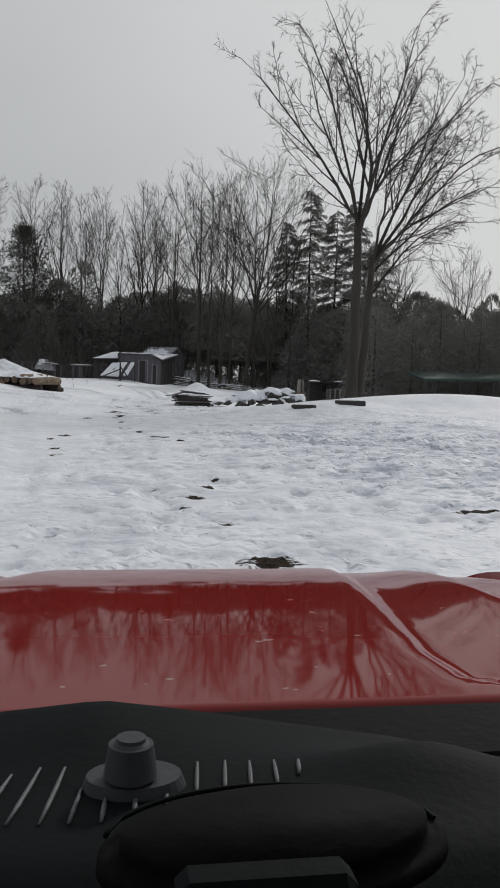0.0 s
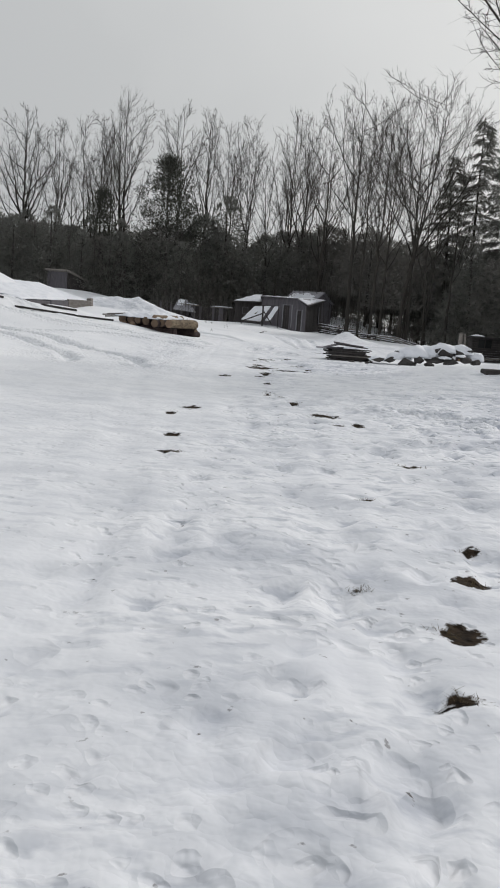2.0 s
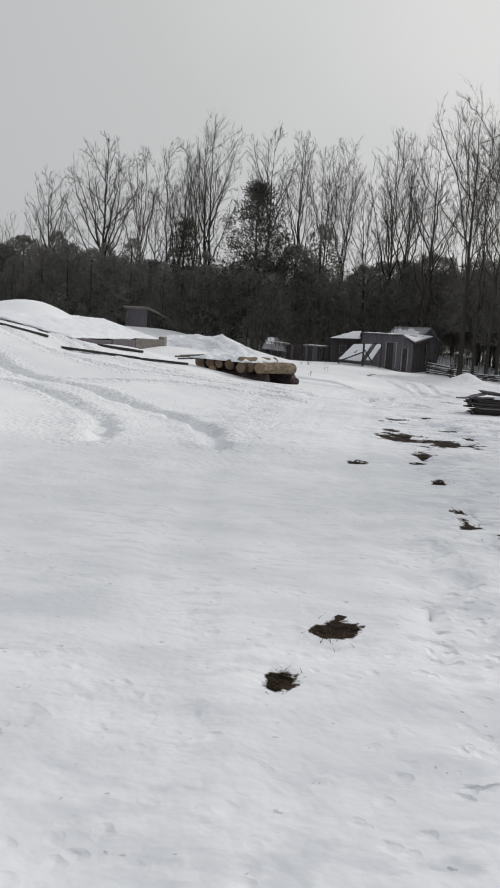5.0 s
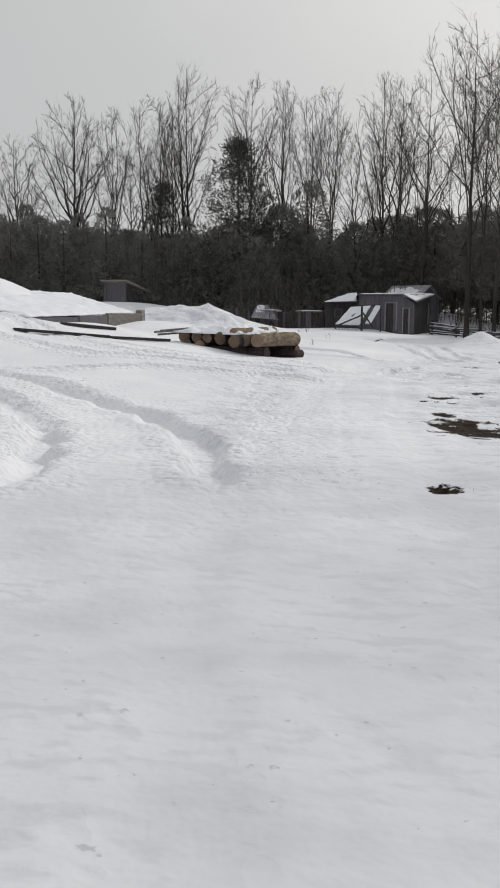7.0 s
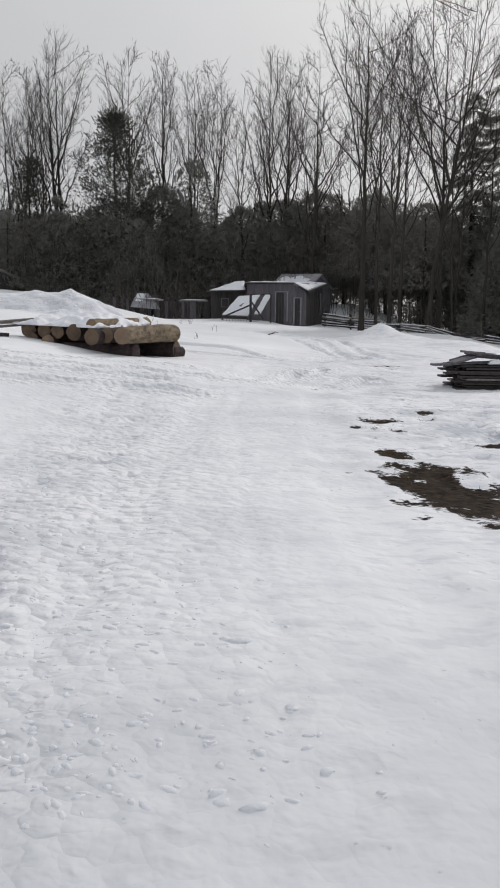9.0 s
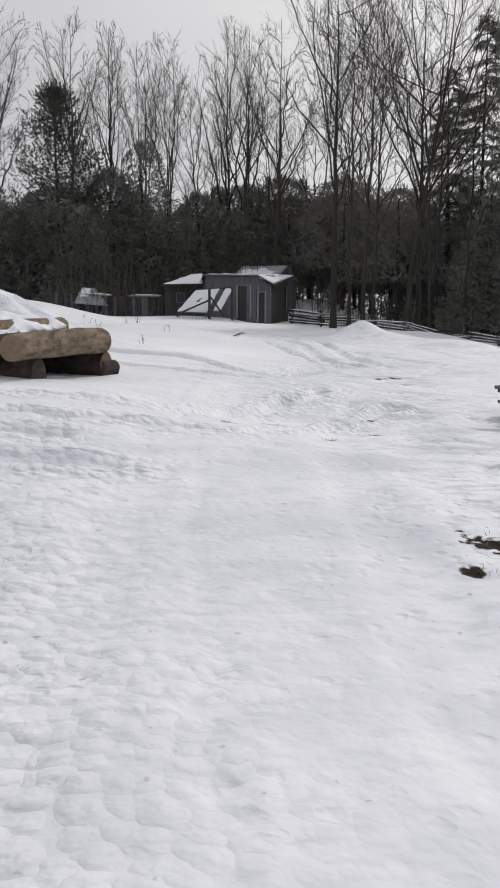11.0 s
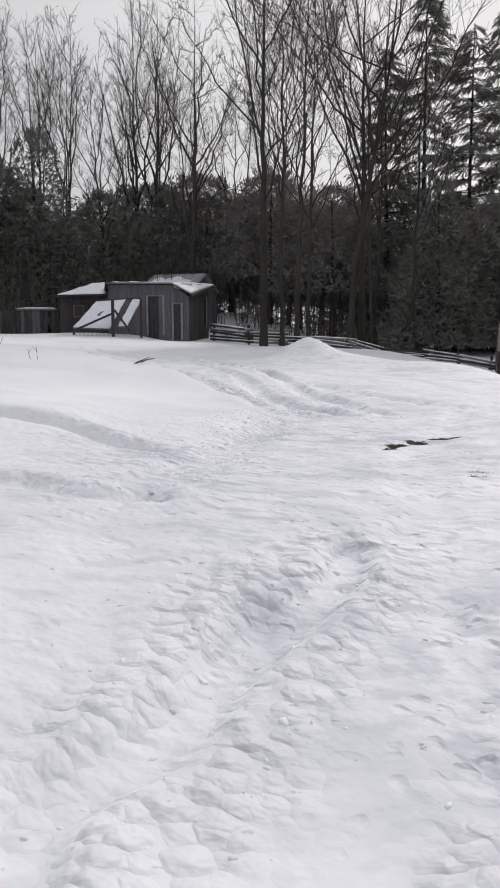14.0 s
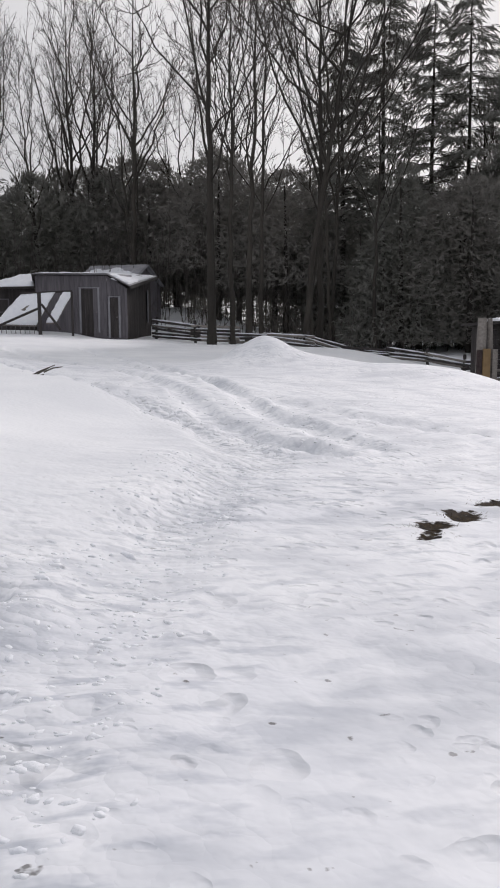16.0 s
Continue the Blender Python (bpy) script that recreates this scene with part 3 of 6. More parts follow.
        off.inputs[1].default_value = (0.6 / scale,) * 3
        t = nt.nodes.new("ShaderNodeTexVoronoi")
        t.inputs["Scale"].default_value = scale
        nt.links.new(co.outputs["Object"], warp.inputs["Vector"])
        nt.links.new(warp.outputs["Color"], off.inputs[0])
        nt.links.new(co.outputs["Object"], off.inputs[2])
        nt.links.new(off.outputs[0], t.inputs["Vector"])
        return ramp_of(t.outputs["Distance"], p0, (c0,) * 3, p1, (c1,) * 3)

    def plus(a, b, k):
        x = nt.nodes.new("ShaderNodeMath")
        x.operation = "MULTIPLY_ADD"
        x.inputs[1].default_value = k
        nt.links.new(b, x.inputs[0])
        nt.links.new(a, x.inputs[2])
        return x.outputs[0]

    crumb = nt.nodes.new("ShaderNodeAttribute")
    crumb.attribute_name = "crumb"
    prints = times(times(cells(3.4, 0.08, 1, 0.34, 0), ramp_of(noise_at(0.9, 2), 0.46, (0, 0, 0), 0.54, (1, 1, 1))), churn_shade.outputs["Fac"])
    lumps = times(cells(10.0, 0.0, 1, 0.75, 0), crumb.outputs["Fac"])
    dimples = times(times(cells(8.5, 0.05, 1, 0.36, 0), ramp_of(noise_at(1.6, 3), 0.44, (0, 0, 0), 0.56, (1, 1, 1))), churn_shade.outputs["Fac"])
    knobs = times(cells(6.0, 0.0, 1, 0.6, 0), churn_shade.outputs["Fac"])
    relief = plus(plus(plus(plus(times(noise_at(18, 1), ramp_of(noise_at(0.6, 2), 0.3, (0.06, 0.06, 0.06), 0.8, (0.26, 0.26, 0.26))), prints, -1.1), lumps, 0.8), dimples, -0.8), knobs, 0.1)
    b = nt.nodes.new("ShaderNodeBump")
    b.inputs["Strength"].default_value, b.inputs["Distance"].default_value = 0.85, 0.045
    nt.links.new(relief, b.inputs["Height"])
    nt.links.new(b.outputs[0], bs.inputs["Normal"])
    return m


GROUND = ground_material()
build_ground()


# ---- trees ----
def bend(p, d, length, steps, wobble, rise, rng):
    """A wandering line from p along d."""
    pts, d = [p.copy()], d.normalized()
    for _ in range(steps):
        d = (d + Vector((rng.uniform(-1, 1), rng.uniform(-1, 1), rng.uniform(-1, 1))) * wobble + Vector((0, 0, rise))).normalized()
        p = p + d * (length / steps)
        pts.append(p.copy())
    return pts, d


def taper(a, b, n):
    return [a + (b - a) * i / (n - 1) for i in range(n)]


def side(d, angle, spin):
    """A direction that leaves d by an angle."""
    a = d.orthogonal().normalized()
    a = (Matrix.Rotation(spin, 3, d) @ a)
    return (d * math.cos(angle) + a * math.sin(angle)).normalized()


def arc(a, b, c, d, steps, shake, rng):
    """A smooth line from a to d, drawn towards b and c on its way."""
    way = []
    for i in range(steps + 1):
        u = i / steps
        p = a * (1 - u) ** 3 + b * (3 * u * (1 - u) ** 2) + c * (3 * u * u * (1 - u)) + d * u ** 3
        way.append(p + Vector((rng.uniform(-1, 1), rng.uniform(-1, 1), rng.uniform(-0.5, 0.5))) * (shake * (0 < i)))
    return way


def spike(verts, faces, a, b, r):
    """A thin three-sided twig that ends in a point."""
    d = (b - a).normalized()
    u = d.orthogonal() * r
    w = d.cross(u)
    n = len(verts)
    verts += [a + u, a - u * 0.5 + w * 0.87, a - u * 0.5 - w * 0.87, b]
    faces += [(n, n + 1, n + 3), (n + 1, n + 2, n + 3), (n + 2, n, n + 3)]


def elm_tree(seed, tall, fork, thick, twigs, fan, lean=(0, 0)):
    """Trunk, limbs and twigs of a wide leafless elm whose limbs arch through given marks."""
    rng = random.Random(seed)
    tv, tf, cv, cf, arms, leaders = [], [], [], [], [], []
    trunk, d = bend(Vector((0, 0, -0.3)), Vector((lean[0], lean[1], 1)), tall * fork, 7, 0.05, 0.04, rng)
    rad = taper(thick * 1.15, thick * 0.72, 8)
    rad[0] *= 1.25
    tube(tv, tf, trunk, rad, 8)
    for z0, x1, z1, x2, z2, x3, z3, y, r in fan:
        k = (z0 + 0.3) / (tall * fork) * 7
        root = trunk[min(6, int(k))].lerp(trunk[min(6, int(k)) + 1], min(1.0, k - min(6, int(k))))
        # a smooth arc through the two inner marks
        ax, az = (-5 * root.x + 18 * x1 - 9 * x2 + 2 * x3) / 6, (-5 * root.z + 18 * z1 - 9 * z2 + 2 * z3) / 6
        bx, bz = (2 * root.x - 9 * x1 + 18 * x2 - 5 * x3) / 6, (2 * root.z - 9 * z1 + 18 * z2 - 5 * z3) / 6
        way = arc(root, Vector((ax, root.y + y * 1.33, az)), Vector((bx, root.y + y * 2.67, bz)), Vector((x3, root.y + y * 4, z3)), 8, 0.07, rng)
        leaders.append((way, None, (way[-1] - way[0]).length, r))
    for p, dd, length, r in leaders:
        pts = p if dd is None else bend(p, dd, length, 8, 0.07, 0.015, rng)[0]
        av, af = [], []
        tube(av, af, pts, taper(r * 0.85, 0.012, 9), 7)
        arms.append((av, af))
        if dd is None:
            for j, cut in ((2, 0.50), (3, 0.44), (4, 0.38), (5, 0.32), (6, 0.24)):
                leaders.append((pts[j], side((pts[j] - pts[j - 1]).normalized(), rng.uniform(0.25, 0.6), rng.uniform(0, 6.28)), length * cut * rng.uniform(0.8, 1.1), r * (0.62 - 0.07 * j)))
        for j in (2, 3, 4, 5, 6, 7, 8, 8):
            ax = (pts[j] - pts[j - 1]).normalized()
            ln = length * rng.uniform(0.16, 0.34) * (1.25 - 0.10 * j)
            b1, d1 = bend(pts[j], side(ax, rng.uniform(0.5, 0.95), rng.uniform(0, 6.28)), ln, 4, 0.08, 0.02, rng)
            tube(cv, cf, b1, taper(max(0.013, r * 0.26 * (1.1 - j / 10)), 0.007, 5), 3)
            for q in (1, 2, 3, 3, 4, 4):
                a2 = (b1[q] - b1[q - 1]).normalized()
                b2, _ = bend(b1[q], side(a2, rng.uniform(0.4, 0.95), rng.uniform(0, 6.28)), ln * rng.uniform(0.22, 0.48), 2, 0.10, 0.02, rng)
                tube(cv, cf, b2, [0.011, 0.009, 0.006], 3)
                for w in (1, 2, 2):
                    if rng.random() < 0.55 * twigs:
                        a3 = (b2[w] - b2[w - 1]).normalized()
                        spike(cv, cf, b2[w], b2[w] + side(a3, rng.uniform(0.4, 1.0), rng.uniform(0, 6.28)) * (ln * rng.uniform(0.18, 0.36)), 0.0055)
    return tv, tf, cv, cf, arms


def crown_tree(seed, tall, wide, fork, limbs, thick, stems=1, fine=1.0, lean=0.0, vase=0.5, girth_share=0.62):
    """A leafless tree: leaders that run up through a rounded crown, and boughs that leave them slanting and turn up. fork: where the crown begins, as a share of the height; vase: how low the boughs leave."""
    rng = random.Random(seed)
    tv, tf, cv, cf = [], [], [], []
    low, rad = tall * fork, wide * 0.56
    mid = low + (tall - low) * 0.50
    half = tall - mid
    up = Vector((0, 0, 1))

    def shell(z):
        """The crown's half width at a height, uneven."""
        k = (z - mid) / half
        return rad * math.sqrt(max(0.03, 1 - abs(k) ** 2.3))

    def inside(p, d, length, steps, rise, wobble=0.07):
        for _ in range(3):
            pts, _ = bend(p, d, length, steps, wobble, rise, rng)
            e = pts[-1]
            if e.z < tall + 0.1 and math.hypot(e.x - lean * e.z, e.y) < shell(e.z) * 1.08 + 0.15:
                break
            length *= 0.65
        return pts, length

    def twigs(line, length, start, girth):
        n = len(line) - 1
        for q in range(max(2, int(length * 1.9))):
            f = start + (1 - start) * (q + rng.random()) / max(2, int(length * 1.9)) * 0.98
            k = min(n - 1, int(f * n))
            ax = (line[k + 1] - line[k]).normalized()
            b2, l2 = inside(line[k].lerp(line[k + 1], f * n - k), side(ax, rng.uniform(0.5, 0.95), rng.uniform(0, 6.28)), max(0.45, length * rng.uniform(0.22, 0.42) * (1.25 - 0.6 * f)), 3, 0.10)
            tube(cv, cf, b2, (girth, girth * 0.85, girth * 0.7, girth * 0.5), 3)
            for w in (1, 1, 2, 2, 3, 3, 3):
                if rng.random() < 0.8 * fine:
                    a3 = (b2[w] - b2[w - 1]).normalized()
                    o3 = b2[w - 1].lerp(b2[w], rng.random())
                    spike(cv, cf, o3, o3 + (side(a3, rng.uniform(0.35, 0.8), rng.uniform(0, 6.28)) + up * 0.12) * (max(0.4, l2) * rng.uniform(0.35, 0.75)), 0.0068)

    for s in range(stems):
        a0 = rng.uniform(0, 6.28) + s * 6.28 / stems
        flat = Vector((math.cos(a0), math.sin(a0), 0))
        foot = flat * (thick * 1.3 * (stems > 1)) - up * 0.3
        apart = rad * (0.34 if stems > 1 else 0.08)
        head = flat * apart + Vector((lean * tall, 0, tall * (0.97 if s == 0 else rng.uniform(0.86, 0.96))))
        r0 = thick * (0.8 if stems > 1 else 1.0)
        leader = arc(foot, foot + up * tall * 0.32, head - up * tall * 0.42 + flat * apart * 0.2, head, 16, 0.075, rng)
        girth = [max(0.016, r0 * (1.1 - 1.12 * (i / 16) ** (0.9 + 0.5 * (1 - vase)))) for i in range(17)]
        girth[0] *= 1.3
        tube(tv, tf, leader, girth, 8)
        n = max(5, int(limbs * 1.7 * (1.25 if stems == 1 else 1.0) / stems))
        for k in range(n):
            u = ((k + rng.random()) / n) ** (0.8 + 1.1 * vase)
            z = low * 0.9 + (tall - low * 0.9) * u * 0.90
            f = (z + 0.3) / (head.z + 0.3) * 16
            i = min(15, int(f))
            root = leader[i].lerp(leader[i + 1], f - i)
            a = 2.4 * k + a0 + rng.uniform(-0.5, 0.5)
            rise = (tall - root.z) * rng.uniform(0.35, 0.62 + 0.36 * vase)
            tz = min(tall * 0.985, root.z + rise + 0.4)
            reach = shell(tz) * rng.uniform(0.72, 1.02)
            tip = Vector((math.cos(a) * reach + lean * tz, math.sin(a) * reach, tz))
            way = Vector((tip.x - root.x, tip.y - root.y, 0))
            span = (tip - root).length
            limb = arc(root, root + way * (0.42 - 0.12 * vase) + up * rise * 0.26, tip - way * (0.22 + 0.1 * vase) - up * rise * 0.40, tip, 8, 0.05 + 0.012 * span, rng)
            lr = min(girth[i] * 0.8, r0 * girth_share * (0.22 + 0.10 * span * (0.75 + 0.5 * vase)))
            lr = max(0.022, min(lr, r0 * girth_share))
            tube(tv, tf, limb, taper(lr, 0.012, 9), 6)
            count = max(3, int(span * 0.95))
            for q in range(count):
                f2 = (0.22 + 0.76 * (q + rng.random()) / count) * 8
                m = min(7, int(f2))
                ax = (limb[m + 1] - limb[m]).normalized()
                b1, ln = inside(limb[m].lerp(limb[m + 1], f2 - m), side(ax, rng.uniform(0.45, 0.85), rng.uniform(0, 6.28)), span * rng.uniform(0.22, 0.42) * (1.2 - 0.07 * f2), 5, 0.09)
                tube(cv, cf, b1, taper(max(0.014, lr * 0.38 * (1.1 - f2 / 11)), 0.008, 6), 3)
                twigs(b1, ln, 0.15, 0.0088)
            twigs(limb, span * 0.6, 0.5, 0.0088)
        twigs(leader, (tall - low) * 0.7, 0.6, 0.0088)
    return tv, tf, cv, cf


def plant(name, data, mats, label, category, group=""):
    tv, tf, cv, cf, *arms = data
    t = tagged(new(name), label, category, group)
    trunk = raw_part("trunk", tv, tf, mats[0], t)
    for av, af in (arms[0] if arms else ()):
        raw_part("limb", av, af, mats[0], trunk)
    raw_part("crown", cv, cf, mats[1], t, smooth=False)
    return t


def leaf(verts, faces, p, out, broad, rng):
    """One small spray of needles: a narrow folded blade from p along out."""
    w = out.cross(Vector((rng.uniform(-1, 1), rng.uniform(-1, 1), rng.uniform(-1, 1))))
    w = w.normalized() * broad if w.length > 1e-5 else Vector((broad, 0, 0))
    n = len(verts)
    verts += [p - w, p + out, p + w, p + out * 0.45 + Vector((0, 0, 0.25 * broad))]
    faces += [(n, n + 1, n + 3), (n + 3, n + 1, n + 2)]


def evergreen(seed, tall, wide, low, count, shape, size=0.34, tips=40):
    """A dense needle tree whose sprays lie close on an uneven outer face. shape: 0 pointed to 1 domed."""
    rng = random.Random(seed)
    tv, tf, cv, cf = [], [], [], []
    trunk, _ = bend(Vector((0, 0, -0.3)), Vector((0, 0, 1)), tall * 0.96, 6, 0.012, 0.05, rng)
    tube(tv, tf, trunk, taper(0.15, 0.03, 7), 7)
    for k in range(count):
        u = 1 - math.sqrt(rng.random() * 0.98 + 0.02) if shape < 0.5 else rng.random() ** 1.15
        a = rng.uniform(0, 6.28)
        r = wide * ((1 - u) ** 0.85 * (1 - shape) + math.sqrt(max(0.0, 1 - u ** 2.4)) * shape)
        r *= 1 + (0.26 + 0.26 * shape) * noise.noise(Vector((math.cos(a) * 1.6, math.sin(a) * 1.6, u * 5.5 + seed))) + 0.24 * noise.noise(Vector((math.cos(a) * 5, math.sin(a) * 5, u * 15 + seed)))
        r *= 1 - 0.42 * rng.random() ** 1.8
        p = Vector((math.cos(a) * r, math.sin(a) * r, low + (tall - low) * u))
        out = (Vector((math.cos(a), math.sin(a), 0.3)) * 0.45 + Vector((rng.gauss(0, 0.6), rng.gauss(0, 0.6), rng.gauss(-0.1, 0.6)))).normalized() * (size * rng.uniform(0.6, 1.25))
        leaf(cv, cf, p, out, size * 0.17, rng)
    for k in range(tips):  # shoots that stand up from the top
        a, f = rng.uniform(0, 6.28), math.sqrt(rng.random())
        r = wide * f * (0.75 if shape > 0.5 else 0.3)
        u = math.sqrt(max(0.0, 1 - f * f)) if shape > 0.5 else 1 - f * 0.35
        p = Vector((math.cos(a) * r, math.sin(a) * r, low + (tall - low) * (0.62 + 0.36 * u)))
        for _ in range(8):
            leaf(cv, cf, p + Vector((rng.uniform(-0.1, 0.1), rng.uniform(-0.1, 0.1), rng.uniform(0, 0.35))), Vector((rng.uniform(-0.4, 0.4), rng.uniform(-0.4, 0.4), 1)) * (size * 0.9), size * 0.20, rng)
    return tv, tf, cv, cf


def ragged_pine(seed, tall, wide, low, clumps, size=0.24):
    """A needle tree of many loose tufts on visible boughs, with sky between them."""
    rng = random.Random(seed)
    tv, tf, cv, cf = [], [], [], []
    trunk, _ = bend(Vector((0, 0, -0.3)), Vector((0, 0, 1)), tall * 0.95, 6, 0.02, 0.05, rng)
    tube(tv, tf, trunk, taper(0.17, 0.03, 7), 7)
    for k in range(clumps):
        u = rng.random() ** 1.15
        a = rng.uniform(0, 6.28)
        r = (wide * (1 - u ** 1.7) ** 0.9 + 0.25) * (1 + 0.9 * noise.noise(Vector((math.cos(a) * 1.3, math.sin(a) * 1.3, u * 6 + seed)))) * rng.random() ** 0.5
        p = Vector((math.cos(a) * r, math.sin(a) * r, low + (tall - low) * u))
        if k % 3 == 0:
            root = Vector((0, 0, max(low * 0.8, p.z - 0.45 * r)))
            tube(tv, tf, [root, root.lerp(p, 0.5) - Vector((0, 0, 0.1 * r)), p], [0.04, 0.025, 0.012], 3)
        for _ in range(30):
            o = Vector((rng.gauss(0, 1), rng.gauss(0, 1), rng.gauss(0, 0.7))) * 0.26
            leaf(cv, cf, p + o, (o.normalized() + Vector((0, 0, 0.35))) * size * rng.uniform(0.7, 1.3), size * 0.30, rng)
    return tv, tf, cv, cf


def spruce_tree(seed, tall, wide, low):
    """A spruce: whorls of boughs that dip and lift again, each fringed with hanging sprays."""
    rng = random.Random(seed)
    tv, tf, cv, cf = [], [], [], []
    trunk, _ = bend(Vector((0, 0, -0.3)), Vector((0, 0, 1)), tall + 0.3, 8, 0.01, 0.05, rng)
    tube(tv, tf, trunk, taper(0.20, 0.02, 9), 8)
    z = low
    while z < tall - 0.15:
        u = (z - low) / (tall - low)
        for k in range(rng.randint(4, 6)):
            a = rng.uniform(0, 6.28)
            reach = wide * ((1 - u) ** 0.8 * 0.93 + 0.05) * rng.uniform(0.6, 1.1)
            flat = Vector((math.cos(a), math.sin(a), 0))
            o = Vector((0, 0, z + rng.uniform(-0.18, 0.18)))
            bough = arc(o, o + flat * reach * 0.35 + Vector((0, 0, 0.05 * reach)), o + flat * reach * 0.7 - Vector((0, 0, 0.20 * reach)), o + flat * reach - Vector((0, 0, 0.10 * reach)), 6, 0.02, rng)
            tube(tv, tf, bough, taper(0.032, 0.008, 7), 3)
            n = int(6 + 10 * reach)
            for i in range(n):
                f = 0.12 + 0.88 * (i + rng.random()) / n
                j = min(5, int(f * 6))
                p = bough[j].lerp(bough[j + 1], f * 6 - j)
                sgn = 1 if i % 2 else -1
                ln = (0.26 + 0.42 * (1 - abs(2 * f - 1.1))) * rng.uniform(0.7, 1.25)
                out = (flat * rng.uniform(0.3, 0.9) + Vector((-flat.y, flat.x, 0)) * sgn * rng.uniform(0.4, 1.0) + Vector((0, 0, rng.uniform(-0.75, 0.05)))).normalized() * ln
                leaf(cv, cf, p, out, 0.075, rng)
                leaf(cv, cf, p + out * 0.4, (out + Vector((0, 0, -0.22)) + flat * 0.1) * 0.8, 0.065, rng)
        z += 0.40 + 0.34 * (1 - u) * rng.uniform(0.7, 1.2)
    return tv, tf, cv, cf


def set_tree(model, x, y, scale=1.0, turn=0.0, wide=1.0):
    ob = copy_thing(model, pose(0, 0, 0))
    ob.matrix_basis = pose(x, y, height(x, y), 0, 0, turn) @ Matrix.Diagonal((scale * wide, scale * wide, scale, 1))
    return ob


def drop_model(model):
    for o in (*model.children, model):
        bpy.data.objects.remove(o)


WOOD = "bare trees of the wood"
LOOKS = ("tall leafless maple with a rounded crown of grey limbs", "slender leafless tree with upswept grey limbs", "leafless tree spreading from several stems", "leafless tree leaning out over the rail fence")
# x, y, height of the top, width of the crown, where it begins, limbs, thickness, stems, lean, lateness of the spread, look
for n, (x, y, top, wide, fork, limbs, thick, stems, lean, vase, k) in enumerate([
    (-34.5, 98, 17.5, 5.0, 0.40, 7, 0.15, 1, 0, 0.5, 1), (-28.6, 95, 20.0, 6.6, 0.34, 10, 0.19, 1, 0, 0.45, 0), (-25.9, 96, 19.2, 5.0, 0.36, 8, 0.16, 2, 0, 0.5, 2), (-22.0, 95, 19.8, 5.0, 0.32, 9, 0.16, 2, 0.01, 0.6, 2), (-20.3, 97, 18.2, 4.4, 0.36, 7, 0.14, 1, -0.02, 0.5, 1),
    (-18.4, 95, 22.2, 5.6, 0.36, 10, 0.19, 2, 0, 0.6, 2), (-13.6, 96, 21.6, 4.6, 0.55, 7, 0.16, 1, 0, 0.6, 0), (-11.2, 98, 21.6, 3.6, 0.42, 7, 0.15, 1, 0, 0.6, 1), (-8.9, 100, 21.4, 4.0, 0.38, 7, 0.14, 2, -0.01, 0.6, 1), (-7.4, 100, 21.6, 4.2, 0.36, 7, 0.14, 2, 0.01, 0.6, 2),
    (-4.4, 97, 16.8, 4.6, 0.40, 7, 0.12, 1, -0.06, 0.4, 1), (-2.4, 98, 22.2, 5.2, 0.40, 6, 0.16, 1, 0, 0.6, 0), (-1.5, 98, 21.8, 5.4, 0.38, 6, 0.16, 1, 0.01, 0.6, 1), (0.7, 94, 17.0, 5.4, 0.38, 5, 0.12, 2, 0.02, 0.4, 2),
    (0.4, 92, 20.6, 5.2, 0.42, 5, 0.15, 1, 0.0, 0.4, 0), (2.1, 79, 20.2, 7.6, 0.38, 9, 0.19, 1, -0.012, 0.4, 0), (3.05, 79.4, 18.6, 4.6, 0.40, 6, 0.12, 1, 0.0, 0.4, 1), (4.3, 82, 19.8, 5.0, 0.40, 7, 0.15, 1, 0.03, 0.5, 3),
    (6.2, 80, 21.4, 11.5, 0.36, 14, 0.20, 2, 0.0, 0.6, 2), (7.1, 80.4, 20.8, 11.0, 0.40, 9, 0.17, 1, 0.02, 0.6, 3), (5.4, 84, 19.4, 6.2, 0.36, 8, 0.13, 1, 0, 0.5, 1), (9.6, 86, 17.0, 5.0, 0.34, 8, 0.12, 2, 0.02, 0.4, 2), (11.0, 84, 16.0, 4.6, 0.40, 7, 0.12, 1, 0.0, 0.4, 1),
    (3.3, 96, 18.0, 6.0, 0.36, 7, 0.13, 2, 0.01, 0.4, 2), (6.8, 97, 18.5, 6.4, 0.38, 7, 0.14, 1, 0, 0.4, 0), (20.5, 90, 17.0, 6.4, 0.34, 10, 0.16, 2, 0, 0.5, 2), (24.0, 93, 17.0, 6.0, 0.36, 9, 0.16, 1, 0, 0.5, 0), (29.5, 90, 16.0, 6.4, 0.34, 10, 0.16, 2, 0, 0.5, 2),
]):
    z = height(x, y)
    tree = plant("bare_tree", crown_tree(101 + n, top - z, wide, fork, limbs * (0.72 if y < 86 else 1.0), thick * (0.85 if y < 86 else 1.0), stems, 0.7 if y < 86 else 1.0, lean, vase, (0.44 if vase > 0.55 else 0.34) if y < 86 else 0.55), (BARK, TWIG), LOOKS[k], "tree", WOOD)
    tree.matrix_basis = pose(x, y, z)
tree_models = [
    plant("bare_tree", crown_tree(16 + k, 17, (5.0, 5.6, 4.4)[k], (0.4, 0.34, 0.42)[k], (5, 6, 5)[k], 0.14, 1, 0.45), (BARK, TWIG), "leafless tree standing deeper in the wood", "tree", WOOD)
    for k in range(3)
]
rnd = random.Random(5)
for k in range(30):  # deeper in the wood
    x, y = -50 + 96 * (k + rnd.random()) / 30, rnd.uniform(104, 128)
    set_tree(tree_models[k % 3], x, y, rnd.uniform(11.0, 15.5) / 17, rnd.uniform(0, 360))
for m in tree_models:
    drop_model(m)

